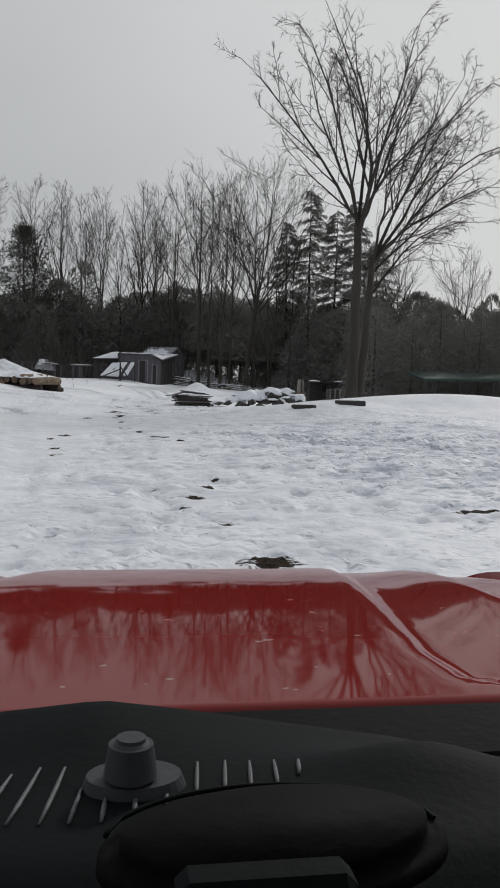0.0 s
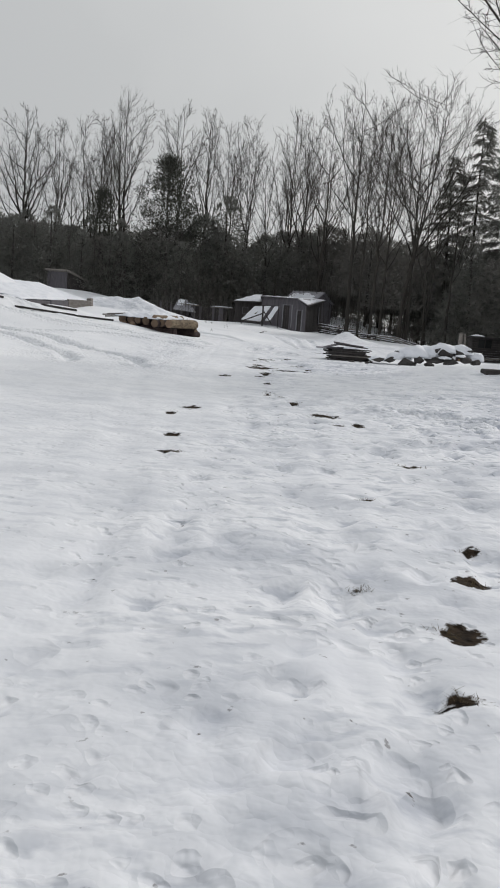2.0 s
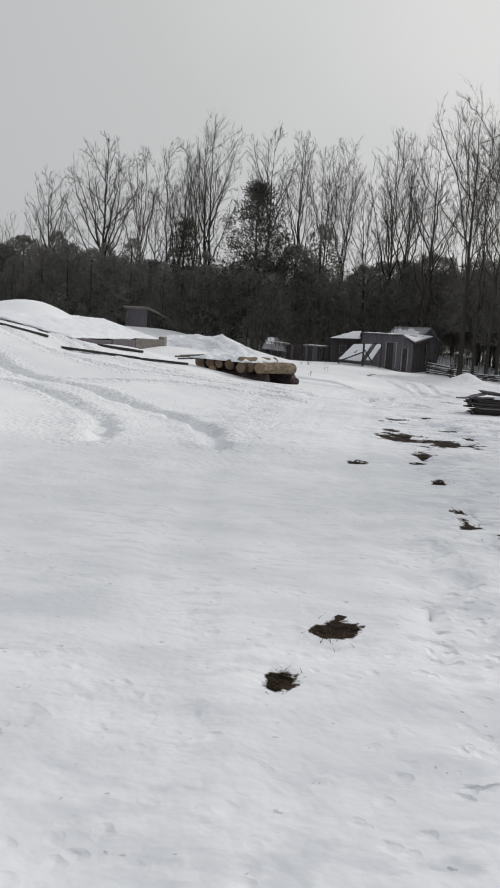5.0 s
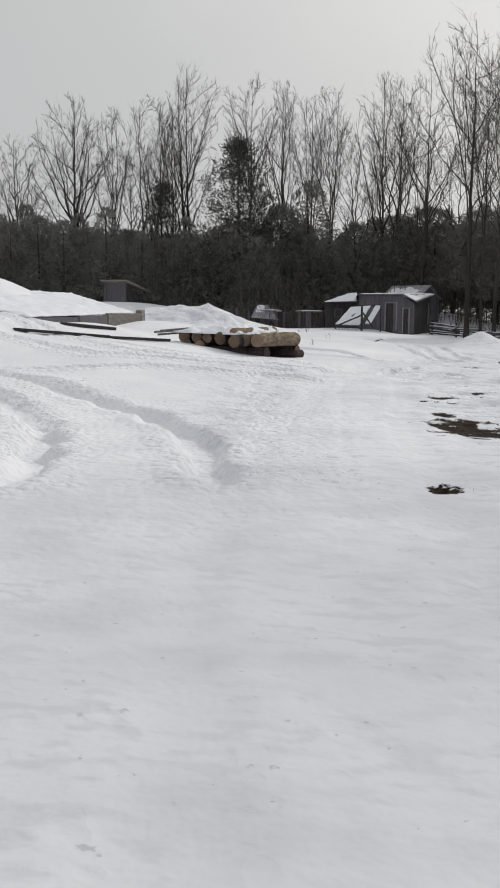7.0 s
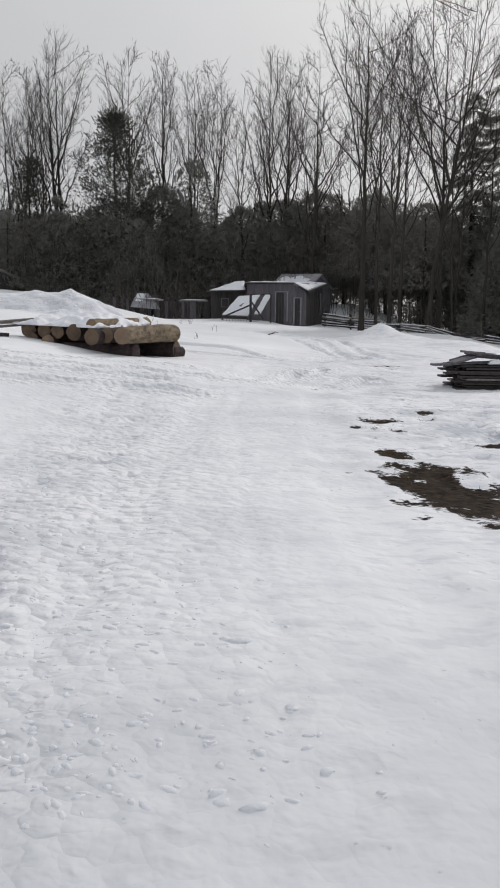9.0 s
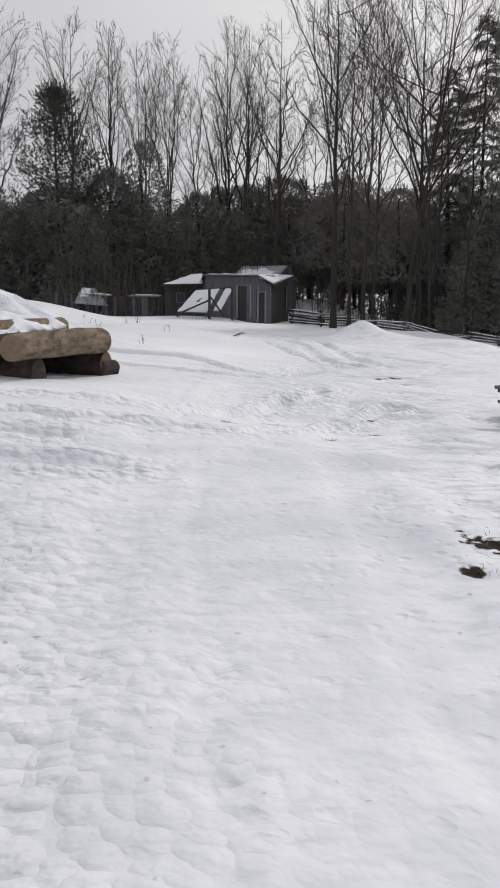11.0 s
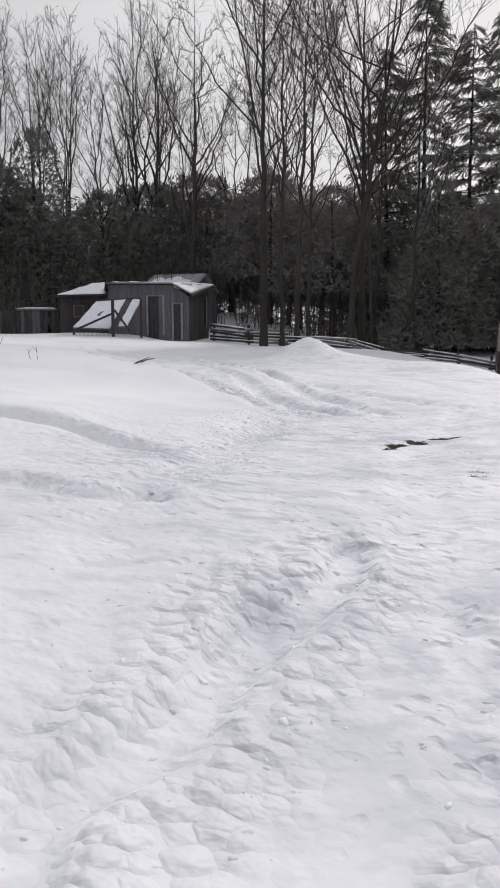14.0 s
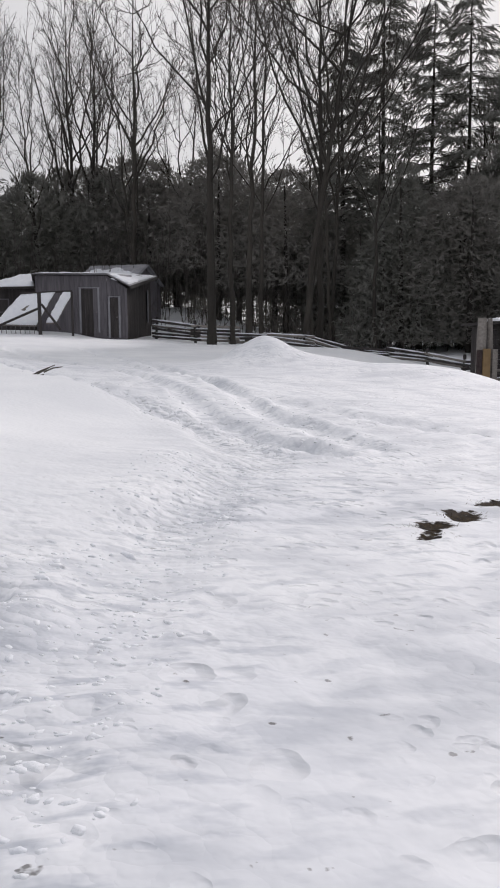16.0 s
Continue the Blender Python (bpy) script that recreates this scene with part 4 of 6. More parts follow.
UNDER = "evergreens under the bare trees"
cedar_models = [
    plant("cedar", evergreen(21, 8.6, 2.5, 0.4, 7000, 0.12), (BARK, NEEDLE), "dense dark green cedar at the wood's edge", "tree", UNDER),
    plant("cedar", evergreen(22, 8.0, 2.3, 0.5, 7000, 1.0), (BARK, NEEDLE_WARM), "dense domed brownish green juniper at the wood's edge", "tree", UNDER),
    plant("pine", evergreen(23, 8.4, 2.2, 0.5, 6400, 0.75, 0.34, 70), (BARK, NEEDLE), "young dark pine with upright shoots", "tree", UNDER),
    plant("hemlock", evergreen(24, 8.0, 2.7, 2.5, 7000, 0.9), (BARK, NEEDLE_WARM), "dark hemlock with bare lower stem above the snow", "tree", UNDER),
]
for k in range(78):
    row = k % 2
    u = (k // 2 + 0.5 + rnd.uniform(-0.3, 0.3)) / 39.0
    x, y = -48 + 96 * u + 1.2 * row, (87.5, 91.5)[row] + rnd.uniform(-1.0, 1.0)
    if x < -14:
        y += 2.5
    y += (9.0, 7.5)[row] * float(np.interp(x, [-14, -6.5, 12.0, 14.0], [0, 1, 1, 0]))
    lifted = 0 < x < 12
    top = rnd.choice((rnd.uniform(6.6, 8.0), rnd.uniform(7.4, 8.8), rnd.uniform(8.4, 10.0))) + (0.5 if x < -14 else 0.3 * row) + (1.0 if -7.5 < x < 12 else 0)
    z = height(x, y)
    set_tree(cedar_models[3 if lifted else (0, 2, 1, 0, 2)[(k // 2 * 2 + row) % 5]], x, y, (top - z) / 8.2, rnd.uniform(0, 360), rnd.uniform(1.2, 1.5))
for x, y, k, top, wide in ((-8.6, 94, 0, 12.2, 1.25), (-26.2, 91, 1, 9.0, 1.3), (-32.0, 93, 0, 10.6, 1.1), (-21.2, 92, 0, 9.6, 1.0), (-38.0, 94, 1, 10.0, 1.2), (5.0, 92, 3, 10.4, 1.1), (8.6, 91, 3, 9.6, 1.2), (13.2, 86, 0, 8.8, 1.2), (16.0, 84, 1, 8.4, 1.3), (18.6, 80, 0, 8.2, 1.3)):
    set_tree(cedar_models[k], x, y, (top - height(x, y)) / 8.3, 50 * x, wide)
for x, y, k, sc in ((14.5, 68, 0, 0.9), (17, 66.5, 1, 0.85), (19.5, 67.5, 2, 0.95), (22, 66, 0, 0.9), (24.5, 67, 1, 0.95), (27, 66, 2, 1.0), (29.5, 68, 0, 0.9), (31, 64, 1, 1.0), (15.5, 73, 2, 1.0), (20.5, 72, 1, 1.05), (25.5, 72, 0, 1.05)):
    set_tree(cedar_models[k], x, y, sc, 37 * x, 1.15)
for m in cedar_models:
    drop_model(m)

# a pine with one broad ragged crown
pine = plant("pine", ragged_pine(31, 14.2, 5.2, 2.0, 500, 0.28), (BARK, PINE), "broad ragged dark pine among bare trees", "tree")
pine.matrix_basis = pose(-14.0, 92.0, height(-14.0, 92.0))
small_pine = plant("pine", ragged_pine(32, 9.6, 2.2, 1.5, 190), (BARK, PINE), "smaller loose pine at the wood's edge", "tree")
small_pine.matrix_basis = pose(-20.2, 91.5, height(-20.2, 91.5))
for x, y, top, seed, wide in [(14.2, 91, 20.8, 41, 4.4), (11.9, 91, 17.3, 42, 3.4), (16.6, 90, 18.6, 43, 4.2), (20.2, 87, 15.5, 44, 4.4), (18.3, 89, 19.4, 45, 4.6)]:
    z = height(x, y)
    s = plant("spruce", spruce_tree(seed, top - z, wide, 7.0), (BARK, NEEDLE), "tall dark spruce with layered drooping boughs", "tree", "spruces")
    s.matrix_basis = pose(x, y, z, 0, 0, seed * 40)

# thick wood closing the view behind
rng = random.Random(77)
v, fa = [], []
for k in range(76000):
    x = rng.uniform(-72, 68)
    y = rng.uniform(106, 114)
    foot = 0.8
    if k > 54000:  # the nearer thicket between the stems
        x = rng.uniform(-47, 45)
        y = rng.uniform(100, 104)
        foot = 2.6 if -1 < x < 14 else 0.8
    top = (8.6 if k <= 54000 else 7.4) + 0.9 * noise.noise(Vector((x * 0.35, y * 0.2, 3.0))) + 0.7 * noise.noise(Vector((x * 1.3, y * 0.5, 9.0)))
    p = Vector((x, y, foot - 0.03 * x + top * (rng.random() ** 0.8)))
    leaf(v, fa, p, Vector((rng.uniform(-1, 1), rng.uniform(-0.8, 0.2), rng.uniform(-0.6, 0.9))).normalized() * rng.uniform(0.5, 1.0), rng.uniform(0.10, 0.18), rng)
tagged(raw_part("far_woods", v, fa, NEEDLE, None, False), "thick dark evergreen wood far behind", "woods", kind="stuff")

# thin leafless saplings standing before the evergreens
v, fa = [], []
for k in range(1500):
    x = rng.uniform(-47, 45)
    y = rng.uniform(85, 90) + (3 if x < -14 else 0) + (5 if -8 < x < 12 else 0)
    p = Vector((x, y, height(x, y) - 0.1))
    top = 6.0 + 2.0 * noise.noise(Vector((x * 0.4, y * 0.3, 5.0)))
    stem, _ = bend(p, Vector((rng.uniform(-0.12, 0.12), rng.uniform(-0.1, 0.1), 1)), top * rng.uniform(0.4, 1.0), 3, 0.06, 0.02, rng)
    tube(v, fa, stem, [0.022, 0.018, 0.013, 0.006], 3)
    for q in (1, 2, 2, 3, 3):
        o = stem[q].lerp(stem[q - 1], rng.random())
        spike(v, fa, o, o + Vector((rng.uniform(-1, 1), rng.uniform(-0.6, 0.6), rng.uniform(0.5, 1.6))).normalized() * rng.uniform(0.4, 1.2), 0.012)
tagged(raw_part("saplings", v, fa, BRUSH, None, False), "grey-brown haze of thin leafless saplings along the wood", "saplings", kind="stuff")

# the great elm behind the snowbank, two stems; limbs: height where they leave the stem, three marks along (out, up), drift away from the drive, thickness
elm_limbs = (
    (8.1, -0.6, 9.5, -2.8, 12.6, -5.2, 15.2, 0.2, 0.11), (8.2, -0.9, 11.5, -1.9, 14.0, -3.1, 15.7, -0.5, 0.08), (8.0, -0.4, 10.3, -1.3, 12.5, -2.4, 16.7, 0.4, 0.11), (7.8, 0.5, 10.3, -0.1, 13.2, -1.9, 17.1, -0.3, 0.13),
    (8.1, 0.5, 11.5, 0.6, 13.7, 0.0, 16.9, 0.5, 0.10), (7.9, 0.8, 11.2, 1.4, 13.7, 1.9, 16.4, -0.5, 0.10), (8.0, 1.1, 10.3, 2.1, 12.8, 3.1, 15.0, 0.3, 0.09), (7.6, 1.0, 10.0, 2.3, 11.5, 4.6, 14.7, -0.1, 0.11),
)
lean_limbs = (
    (6.8, 2.3, 9.3, 3.5, 11.3, 5.8, 13.3, 0.2, 0.10), (6.7, 1.6, 7.8, 3.1, 8.9, 5.8, 10.2, -0.3, 0.09), (5.2, 1.5, 6.4, 3.3, 8.2, 6.3, 9.0, 0.3, 0.08), (6.5, 0.8, 8.6, 1.25, 10.3, 2.3, 12.8, -0.4, 0.08), (6.8, 2.0, 9.6, 3.1, 12.0, 4.3, 14.9, 0.4, 0.09),
    (6.8, 2.6, 9.0, 4.6, 11.2, 7.2, 12.0, -0.2, 0.09), (6.2, 2.0, 7.6, 4.4, 9.7, 7.4, 10.8, 0.4, 0.08), (6.9, 2.1, 10.0, 4.0, 13.2, 6.2, 15.2, 0.1, 0.09),
)
elm = plant("elm", elm_tree(53, 19.5, 0.43, 0.24, 1.2, elm_limbs), (BARK, TWIG), "great spreading leafless elm behind the snowbank", "tree", "elm stems")
elm.matrix_basis = pose(5.9, 42.0, height(5.9, 42.0) - 0.1)
elm2 = plant("elm", elm_tree(57, 15.5, 0.46, 0.19, 1.2, lean_limbs, (0.13, 0.0)), (BARK, TWIG), "leaning leafless elm with arching limbs", "tree", "elm stems")
elm2.matrix_basis = pose(6.35, 42.7, height(6.35, 42.7) - 0.1)


# ---- the coop and its yard ----
def board_wall(name, parent, mat, m, runs, low, seed, step=0.19):
    """A wall of upright boards, each a part under the wall's frame. runs: x0, x1, top0, top1."""
    rng = random.Random(seed)
    bm = bmesh.new()
    for x0, x1, t0, t1 in runs:
        prism(bm, [(x0, low + 0.01), (x1 - 0.01, low + 0.01), (x1 - 0.01, t1 - 0.03), (x0, t0 - 0.03)], 0.02, pose(0, 0.034, 0))
    wall = part(name, move(bm, m), mat, parent)
    for x0, x1, t0, t1 in runs:
        n = max(1, round((x1 - x0) / step))
        w = (x1 - x0) / n
        for i in range(n):
            ta, tb = t0 + (t1 - t0) * i / n, t0 + (t1 - t0) * (i + 1) / n
            bm = bmesh.new()
            a, b = x0 + i * w, x0 + (i + 1) * w - rng.uniform(0.006, 0.014)
            lo = low + rng.uniform(0, 0.03)
            prism(bm, [(a, lo), (b, lo), (b, tb), (a, ta)], 0.026, pose(0, rng.uniform(-0.008, 0.006), 0))
            part("board", move(bm, m), mat, wall)
    return wall


def clad(bm, x0, x1, top0, top1, low, step=0.19, thick=0.03, seed=1):
    """Upright boards side by side from x0 to x1 in the plane y = 0, each a little proud or shy; the top runs from top0 to top1."""
    rng = random.Random(seed)
    n = max(1, round((x1 - x0) / step))
    w = (x1 - x0) / n
    for i in range(n):
        a, b = x0 + i * w, x0 + (i + 1) * w - 0.008
        ta, tb = top0 + (top1 - top0) * i / n, top0 + (top1 - top0) * (i + 1) / n
        y = rng.uniform(-0.008, 0.008)
        prism(bm, [(a, low), (b, low), (b, tb), (a, ta)], thick, pose(0, y, 0))


def between(a, b):
    """A frame at a whose x runs to b, level."""
    return Matrix.Translation((a[0], a[1], 0)) @ pose(0, 0, 0, 0, 0, math.degrees(math.atan2(b[1] - a[1], b[0] - a[0])))


def move(bm, m):
    bmesh.ops.transform(bm, matrix=m, verts=bm.verts)
    return bm


def snow_cap(corners, thick, seed, bulge=0.05, cells=14):
    """A soft layer of snow over four corners, with an uneven upper side and rounded rim."""
    rng = random.Random(seed)
    a, b, c, d = (Vector(p) for p in corners)
    bm = bmesh.new()
    rows = []
    for i in range(cells + 1):
        row = []
        for j in range(cells + 1):
            u, v = i / cells, j / cells
            p = a.lerp(b, u).lerp(d.lerp(c, u), v)
            rim = min(1.0, 5 * min(u, 1 - u, v, 1 - v)) ** 0.5
            lift = thick * (0.15 + 0.85 * rim) + bulge * rim * noise.noise(p * 2.1 + Vector((seed, 0, 0))) + 0.4 * bulge * noise.noise(p * 6.0)
            if rim < 0.05:
                p = p + Vector((rng.uniform(-0.03, 0.03), rng.uniform(-0.03, 0.03), 0))
            row.append(bm.verts.new(p + Vector((0, 0, max(lift, 0.012)))))
        rows.append(row)
    for i in range(cells):
        for j in range(cells):
            bm.faces.new((rows[i][j], rows[i + 1][j], rows[i + 1][j + 1], rows[i][j + 1]))
    bmesh.ops.extrude_face_region(bm, geom=list(bm.faces))
    for i in range(cells + 1):
        for j in range(cells + 1):
            u, v = i / cells, j / cells
            rows[i][j].co = a.lerp(b, u).lerp(d.lerp(c, u), v) + Vector((0, 0, 0.004))
    bmesh.ops.recalc_face_normals(bm, faces=bm.faces)
    return bm


coop = thing("chicken_coop", 0, 0, 0, 0, "weathered grey board coop with snow on its roof", "shed")
board_wall("front_wall", coop, GREY_BOARD, between((-4.68, 81.0), (-1.11, 80.72)), ((0, 2.80, 3.20, 3.20), (2.80, 3.58, 3.20, 2.74)), 0.3, 3)
# the side wall's shade is put into its colour by darker boards
board_wall("side_wall", coop, DARK_BOARD, between((-1.08, 80.76), (0.45, 85.36)), ((0, 4.85, 2.72, 3.30),), 0.2, 5)["label"] = "board wall with its shade put into darker boards"
bm = bmesh.new()
clad(bm, 0, 4.3, 3.1, 3.15, 0.2, seed=6)
part("end_wall", move(bm, between((-4.66, 85.4), (-4.66, 81.05))), GREY_BOARD, coop)
bm = bmesh.new()
clad(bm, 0, 5.0, 3.25, 3.05, 0.2, seed=7)
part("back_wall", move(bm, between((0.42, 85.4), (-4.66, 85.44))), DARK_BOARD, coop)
bm = bmesh.new()
slab(bm, [(-4.85, 80.78, 3.29), (-1.88, 80.66, 3.29), (-0.45, 85.6, 3.46), (-4.85, 85.6, 3.18)], 0.07)
part("roof", bm, DARK_BOARD, coop)
bm = bmesh.new()
slab(bm, [(-1.87, 80.60, 3.285), (-0.98, 80.42, 2.80), (0.78, 85.50, 3.41), (-0.44, 85.6, 3.465)], 0.06)
part("sloping_roof", bm, ROOF_GREY, coop)
bm = bmesh.new()
beam(bm, (-4.87, 80.74, 3.25), (-1.88, 80.62, 3.25), 0.12, 0.03)
part("fascia", bm, TRIM, coop, "pale fascia board")
bm = bmesh.new()
beam(bm, (-1.87, 80.56, 3.22), (-0.98, 80.38, 2.735), 0.11, 0.03)
part("barge_board", bm, DARK_BOARD, coop)
bm = bmesh.new()
beam(bm, (-0.97, 80.40, 2.72), (0.80, 85.50, 3.34), 0.03, 0.13)
part("barge_board", bm, DARK_BOARD, coop)
part("roof_snow", snow_cap([(-1.80, 80.68, 3.27), (-1.02, 80.50, 2.83), (0.70, 85.40, 3.42), (-0.44, 85.5, 3.47)], 0.09, 3), SNOW, coop, "patchy white snow", smooth=True)
part("roof_snow", snow_cap([(-4.7, 81.0, 3.29), (-2.3, 80.9, 3.29), (-1.3, 85.2, 3.42), (-4.7, 85.2, 3.2)], 0.07, 4), SNOW, coop, "thin white snow", smooth=True)


def framed_door(name, parent, x, z0, z1, w, y, label, leg=1.0):
    """A boarded door with a pale frame, proud of the wall."""
    bm = bmesh.new()
    clad(bm, x + 0.05, x + w - 0.05, z1 - 0.06, z1 - 0.06, z0, 0.16, 0.02, seed=int(w * 100))
    door = part(name, move(bm, pose(0, y - 0.035, 0)), DARK_BOARD, parent, label)
    for a, b in (((x, y - 0.05, z1 - (z1 - z0) * leg), (x, y - 0.05, z1)), ((x + w, y - 0.05, z1 - (z1 - z0) * leg), (x + w, y - 0.05, z1)), ((x - 0.05, y - 0.05, z1), (x + w + 0.05, y - 0.05, z1))):
        bm = bmesh.new()
        beam(bm, a, b, 0.085, 0.035)
        part("door_trim", bm, TRIM, door, "pale grey trim")
    bm = bmesh.new()
    box(bm, x + w - 0.14, x + w - 0.06, y - 0.075, y - 0.04, (z0 + z1) / 2 - 0.02, (z0 + z1) / 2 + 0.02)
    part("latch", bm, STEEL, door)


framed_door("door", coop, -2.97, 0.75, 2.72, 0.74, 80.87, "dark plank door in a pale frame", 0.92)
framed_door("hatch", coop, -1.82, 0.70, 2.36, 0.42, 80.78, "narrow dark hatch in a pale frame")
for x, y in ((-4.66, 80.96), (-1.13, 80.69)):
    bm = bmesh.new()
    beam(bm, (x, y, 0.3), (x, y, 3.18 if x < -2 else 2.70), 0.09, 0.05)
    part("corner_board", bm, GREY_BOARD, coop)
bm = bmesh.new()
beam(bm, (0.18, 84.4, 1.3), (0.18, 84.4, 2.75), 0.05, 0.34)
part("door_trim", bm, TRIM, coop, "pale board on the side wall")

# covered run beside the coop: posts, braces and two leaning panels under snow
run = thing("coop_run", 0, 0, 0, 0, "wooden coop run with leaning snow-covered panels", "animal pen")
for a, b, w in [((-4.57, 78.45, 0.7), (-4.57, 78.45, 2.47), 0.14), ((-6.15, 78.4, 1.18), (-4.60, 78.4, 1.86), 0.09), ((-4.5, 78.4, 2.02), (-3.82, 78.4, 1.05), 0.09), ((-3.35, 79.0, 0.6), (-3.35, 79.0, 2.5), 0.09), ((-6.25, 79.4, 0.8), (-6.25, 79.4, 1.5), 0.09), ((-5.3, 79.75, 2.44), (-3.3, 79.75, 2.54), 0.08)]:
    bm = bmesh.new()
    beam(bm, a, b, w, w)
    part("post" if abs(a[0] - b[0]) < 0.01 else "brace", bm, DARK_BOARD, run)
for n, q in enumerate(([(-6.25, 78.7, 1.28), (-4.72, 78.7, 1.22), (-3.98, 79.7, 2.49), (-5.25, 79.7, 2.40)], [(-4.35, 78.8, 1.32), (-3.98, 78.8, 1.32), (-3.28, 79.7, 2.50), (-3.66, 79.7, 2.50)])):
    bm = bmesh.new()
    slab(bm, q, 0.05)
    p = part("panel", bm, OLD_WOOD, run)
    part("panel_snow", snow_cap(q, 0.05, 8 + n, 0.03), SNOW, p, "white snow", smooth=True)
bm = bmesh.new()
for k in range(9):
    x = -6.15 + 0.17 * k
    beam(bm, (x, 78.62, 0.85), (x, 78.62, 1.24), 0.02, 0.02, 0)
part("wire_netting", bm, STEEL, run)

low_shed = thing("low_shed", 0, 0, 0, 0, "low dark shed with a snowy roof behind the run", "shed")
board_wall("front_wall", low_shed, DARK_BOARD, between((-7.0, 83.8), (-4.75, 83.75)), ((0, 2.25, 2.74, 2.78),), 0.6, 9)
bm = bmesh.new()
clad(bm, 0, 2.4, 2.75, 2.80, 0.6, seed=10)
part("end_wall", move(bm, between((-6.98, 86.2), (-6.98, 83.84))), GREY_BOARD, low_shed)
bm = bmesh.new()
slab(bm, [(-7.15, 83.45, 2.80), (-4.7, 83.45, 2.86), (-4.72, 86.4, 3.56), (-5.3, 86.4, 3.48)], 0.07)
part("roof", bm, DARK_BOARD, low_shed)
part("roof_snow", snow_cap([(-7.1, 83.5, 2.81), (-4.78, 83.5, 2.87), (-4.78, 86.3, 3.54), (-5.3, 86.3, 3.46)], 0.10, 12), SNOW, low_shed, "white snow", smooth=True)
for x0, x1, z0, z1 in ((-6.35, -5.85, 1.75, 2.35),):
    bm = bmesh.new()
    box(bm, x0, x1, 83.72, 83.77, z0, z1)
    w = part("window", bm, GREY_BOARD, low_shed, "weathered window frame")
    bm = bmesh.new()
    box(bm, x0 + 0.05, x1 - 0.05, 83.70, 83.74, z0 + 0.05, z1 - 0.05)
    part("pane", bm, DARK_BOARD, w)

# board fence running off to the left of the coop
fence = thing("board_fence", 0, 0, 0, 0, "dark board fence with snow along its top rail", "fence")
rng = random.Random(17)
for k in range(36):
    x = -7.2 - 0.19 * k
    y = 85.2 + 0.045 * k
    z = height(x, y)
    if rng.random() < 0.08:
        continue
    bm = bmesh.new()
    box(bm, x - 0.088, x + 0.088, y - 0.012 + rng.uniform(-0.01, 0.01), y + 0.012, z - 0.25, z + 1.15 + rng.uniform(-0.12, 0.08), None, 0.006)
    part("board", bm, DARK_BOARD if rng.random() < 0.7 else GREY_BOARD, fence)
for a, b in ((-7.2, -9.2), (-10.2, -12.2)):
    bm = bmesh.new()
    ya, yb = 85.15, 85.6
    beam(bm, (a, ya, height(a, ya) + 1.2), (b, yb, height(b, yb) + 1.2), 0.10, 0.06)
    part("top_rail", bm, OLD_WOOD, fence)
    q = [(b, yb - 0.06, height(b, yb) + 1.25), (a, ya - 0.06, height(a, ya) + 1.25), (a, ya + 0.08, height(a, ya) + 1.25), (b, yb + 0.08, height(b, yb) + 1.25)]
    part("rail_snow", snow_cap(q, 0.06, 21, 0.02, 8), SNOW, fence, "strip of snow", smooth=True)
lean = thing("leaning_sheet", 0, 0, 0, 0, "grey sheet leaning on the fence with snow on it", "panel")
bm = bmesh.new()
slab(bm, [(-12.4, 85.2, 1.75), (-10.4, 85.1, 1.6), (-11.2, 85.75, 2.62), (-12.0, 85.8, 2.66)], 0.04)
part("sheet", bm, ROOF_GREY, lean)
part("sheet_snow", snow_cap([(-12.1, 85.42, 2.1), (-11.6, 85.4, 2.1), (-11.4, 85.72, 2.6), (-11.95, 85.76, 2.63)], 0.05, 23, 0.02, 8), SNOW, lean, "patch of snow", smooth=True)

back_shed = thing("back_shed", 0, 0, 0, 0, "small gabled shed with a grey roof among the trees", "shed")
bm = bmesh.new()
clad(bm, 0, 3.1, 3.28, 3.28, 0.5, seed=31)
part("front_wall", move(bm, between((-2.78, 90.4), (-0.25, 88.62))), DARK_BOARD, back_shed)
bm = bmesh.new()
prism(bm, [(0, 0.5), (3.41, 0.5), (3.41, 3.16), (1.7, 4.14), (0, 3.16)], 0.04, between((-0.23, 88.62), (1.71, 91.43)))
part("gable_wall", bm, GREY_BOARD, back_shed)
for q in ([(-2.98, 90.32, 3.26), (-0.22, 88.42, 3.26), (0.86, 89.94, 4.26), (-1.9, 91.84, 4.26)], [(1.86, 91.55, 3.24), (-0.9, 93.4, 3.24), (-1.9, 91.84, 4.26), (0.86, 89.94, 4.26)]):
    bm = bmesh.new()
    slab(bm, q, 0.06)
    part("roof_slope", bm, ROOF_GREY, back_shed)
for a, b in (((-0.19, 88.40, 3.20), (0.89, 89.92, 4.21)), ((1.89, 91.53, 3.19), (0.89, 89.92, 4.21))):
    bm = bmesh.new()
    beam(bm, a, b, 0.12, 0.05)
    part("barge_board", bm, TRIM, back_shed, "pale barge board")
part("roof_snow", snow_cap([(-2.6, 90.35, 3.42), (-0.6, 89.0, 3.42), (0.5, 89.95, 4.12), (-1.8, 91.5, 4.12)], 0.03, 33, 0.03, 12), SNOW, back_shed, "thin white snow", smooth=True)


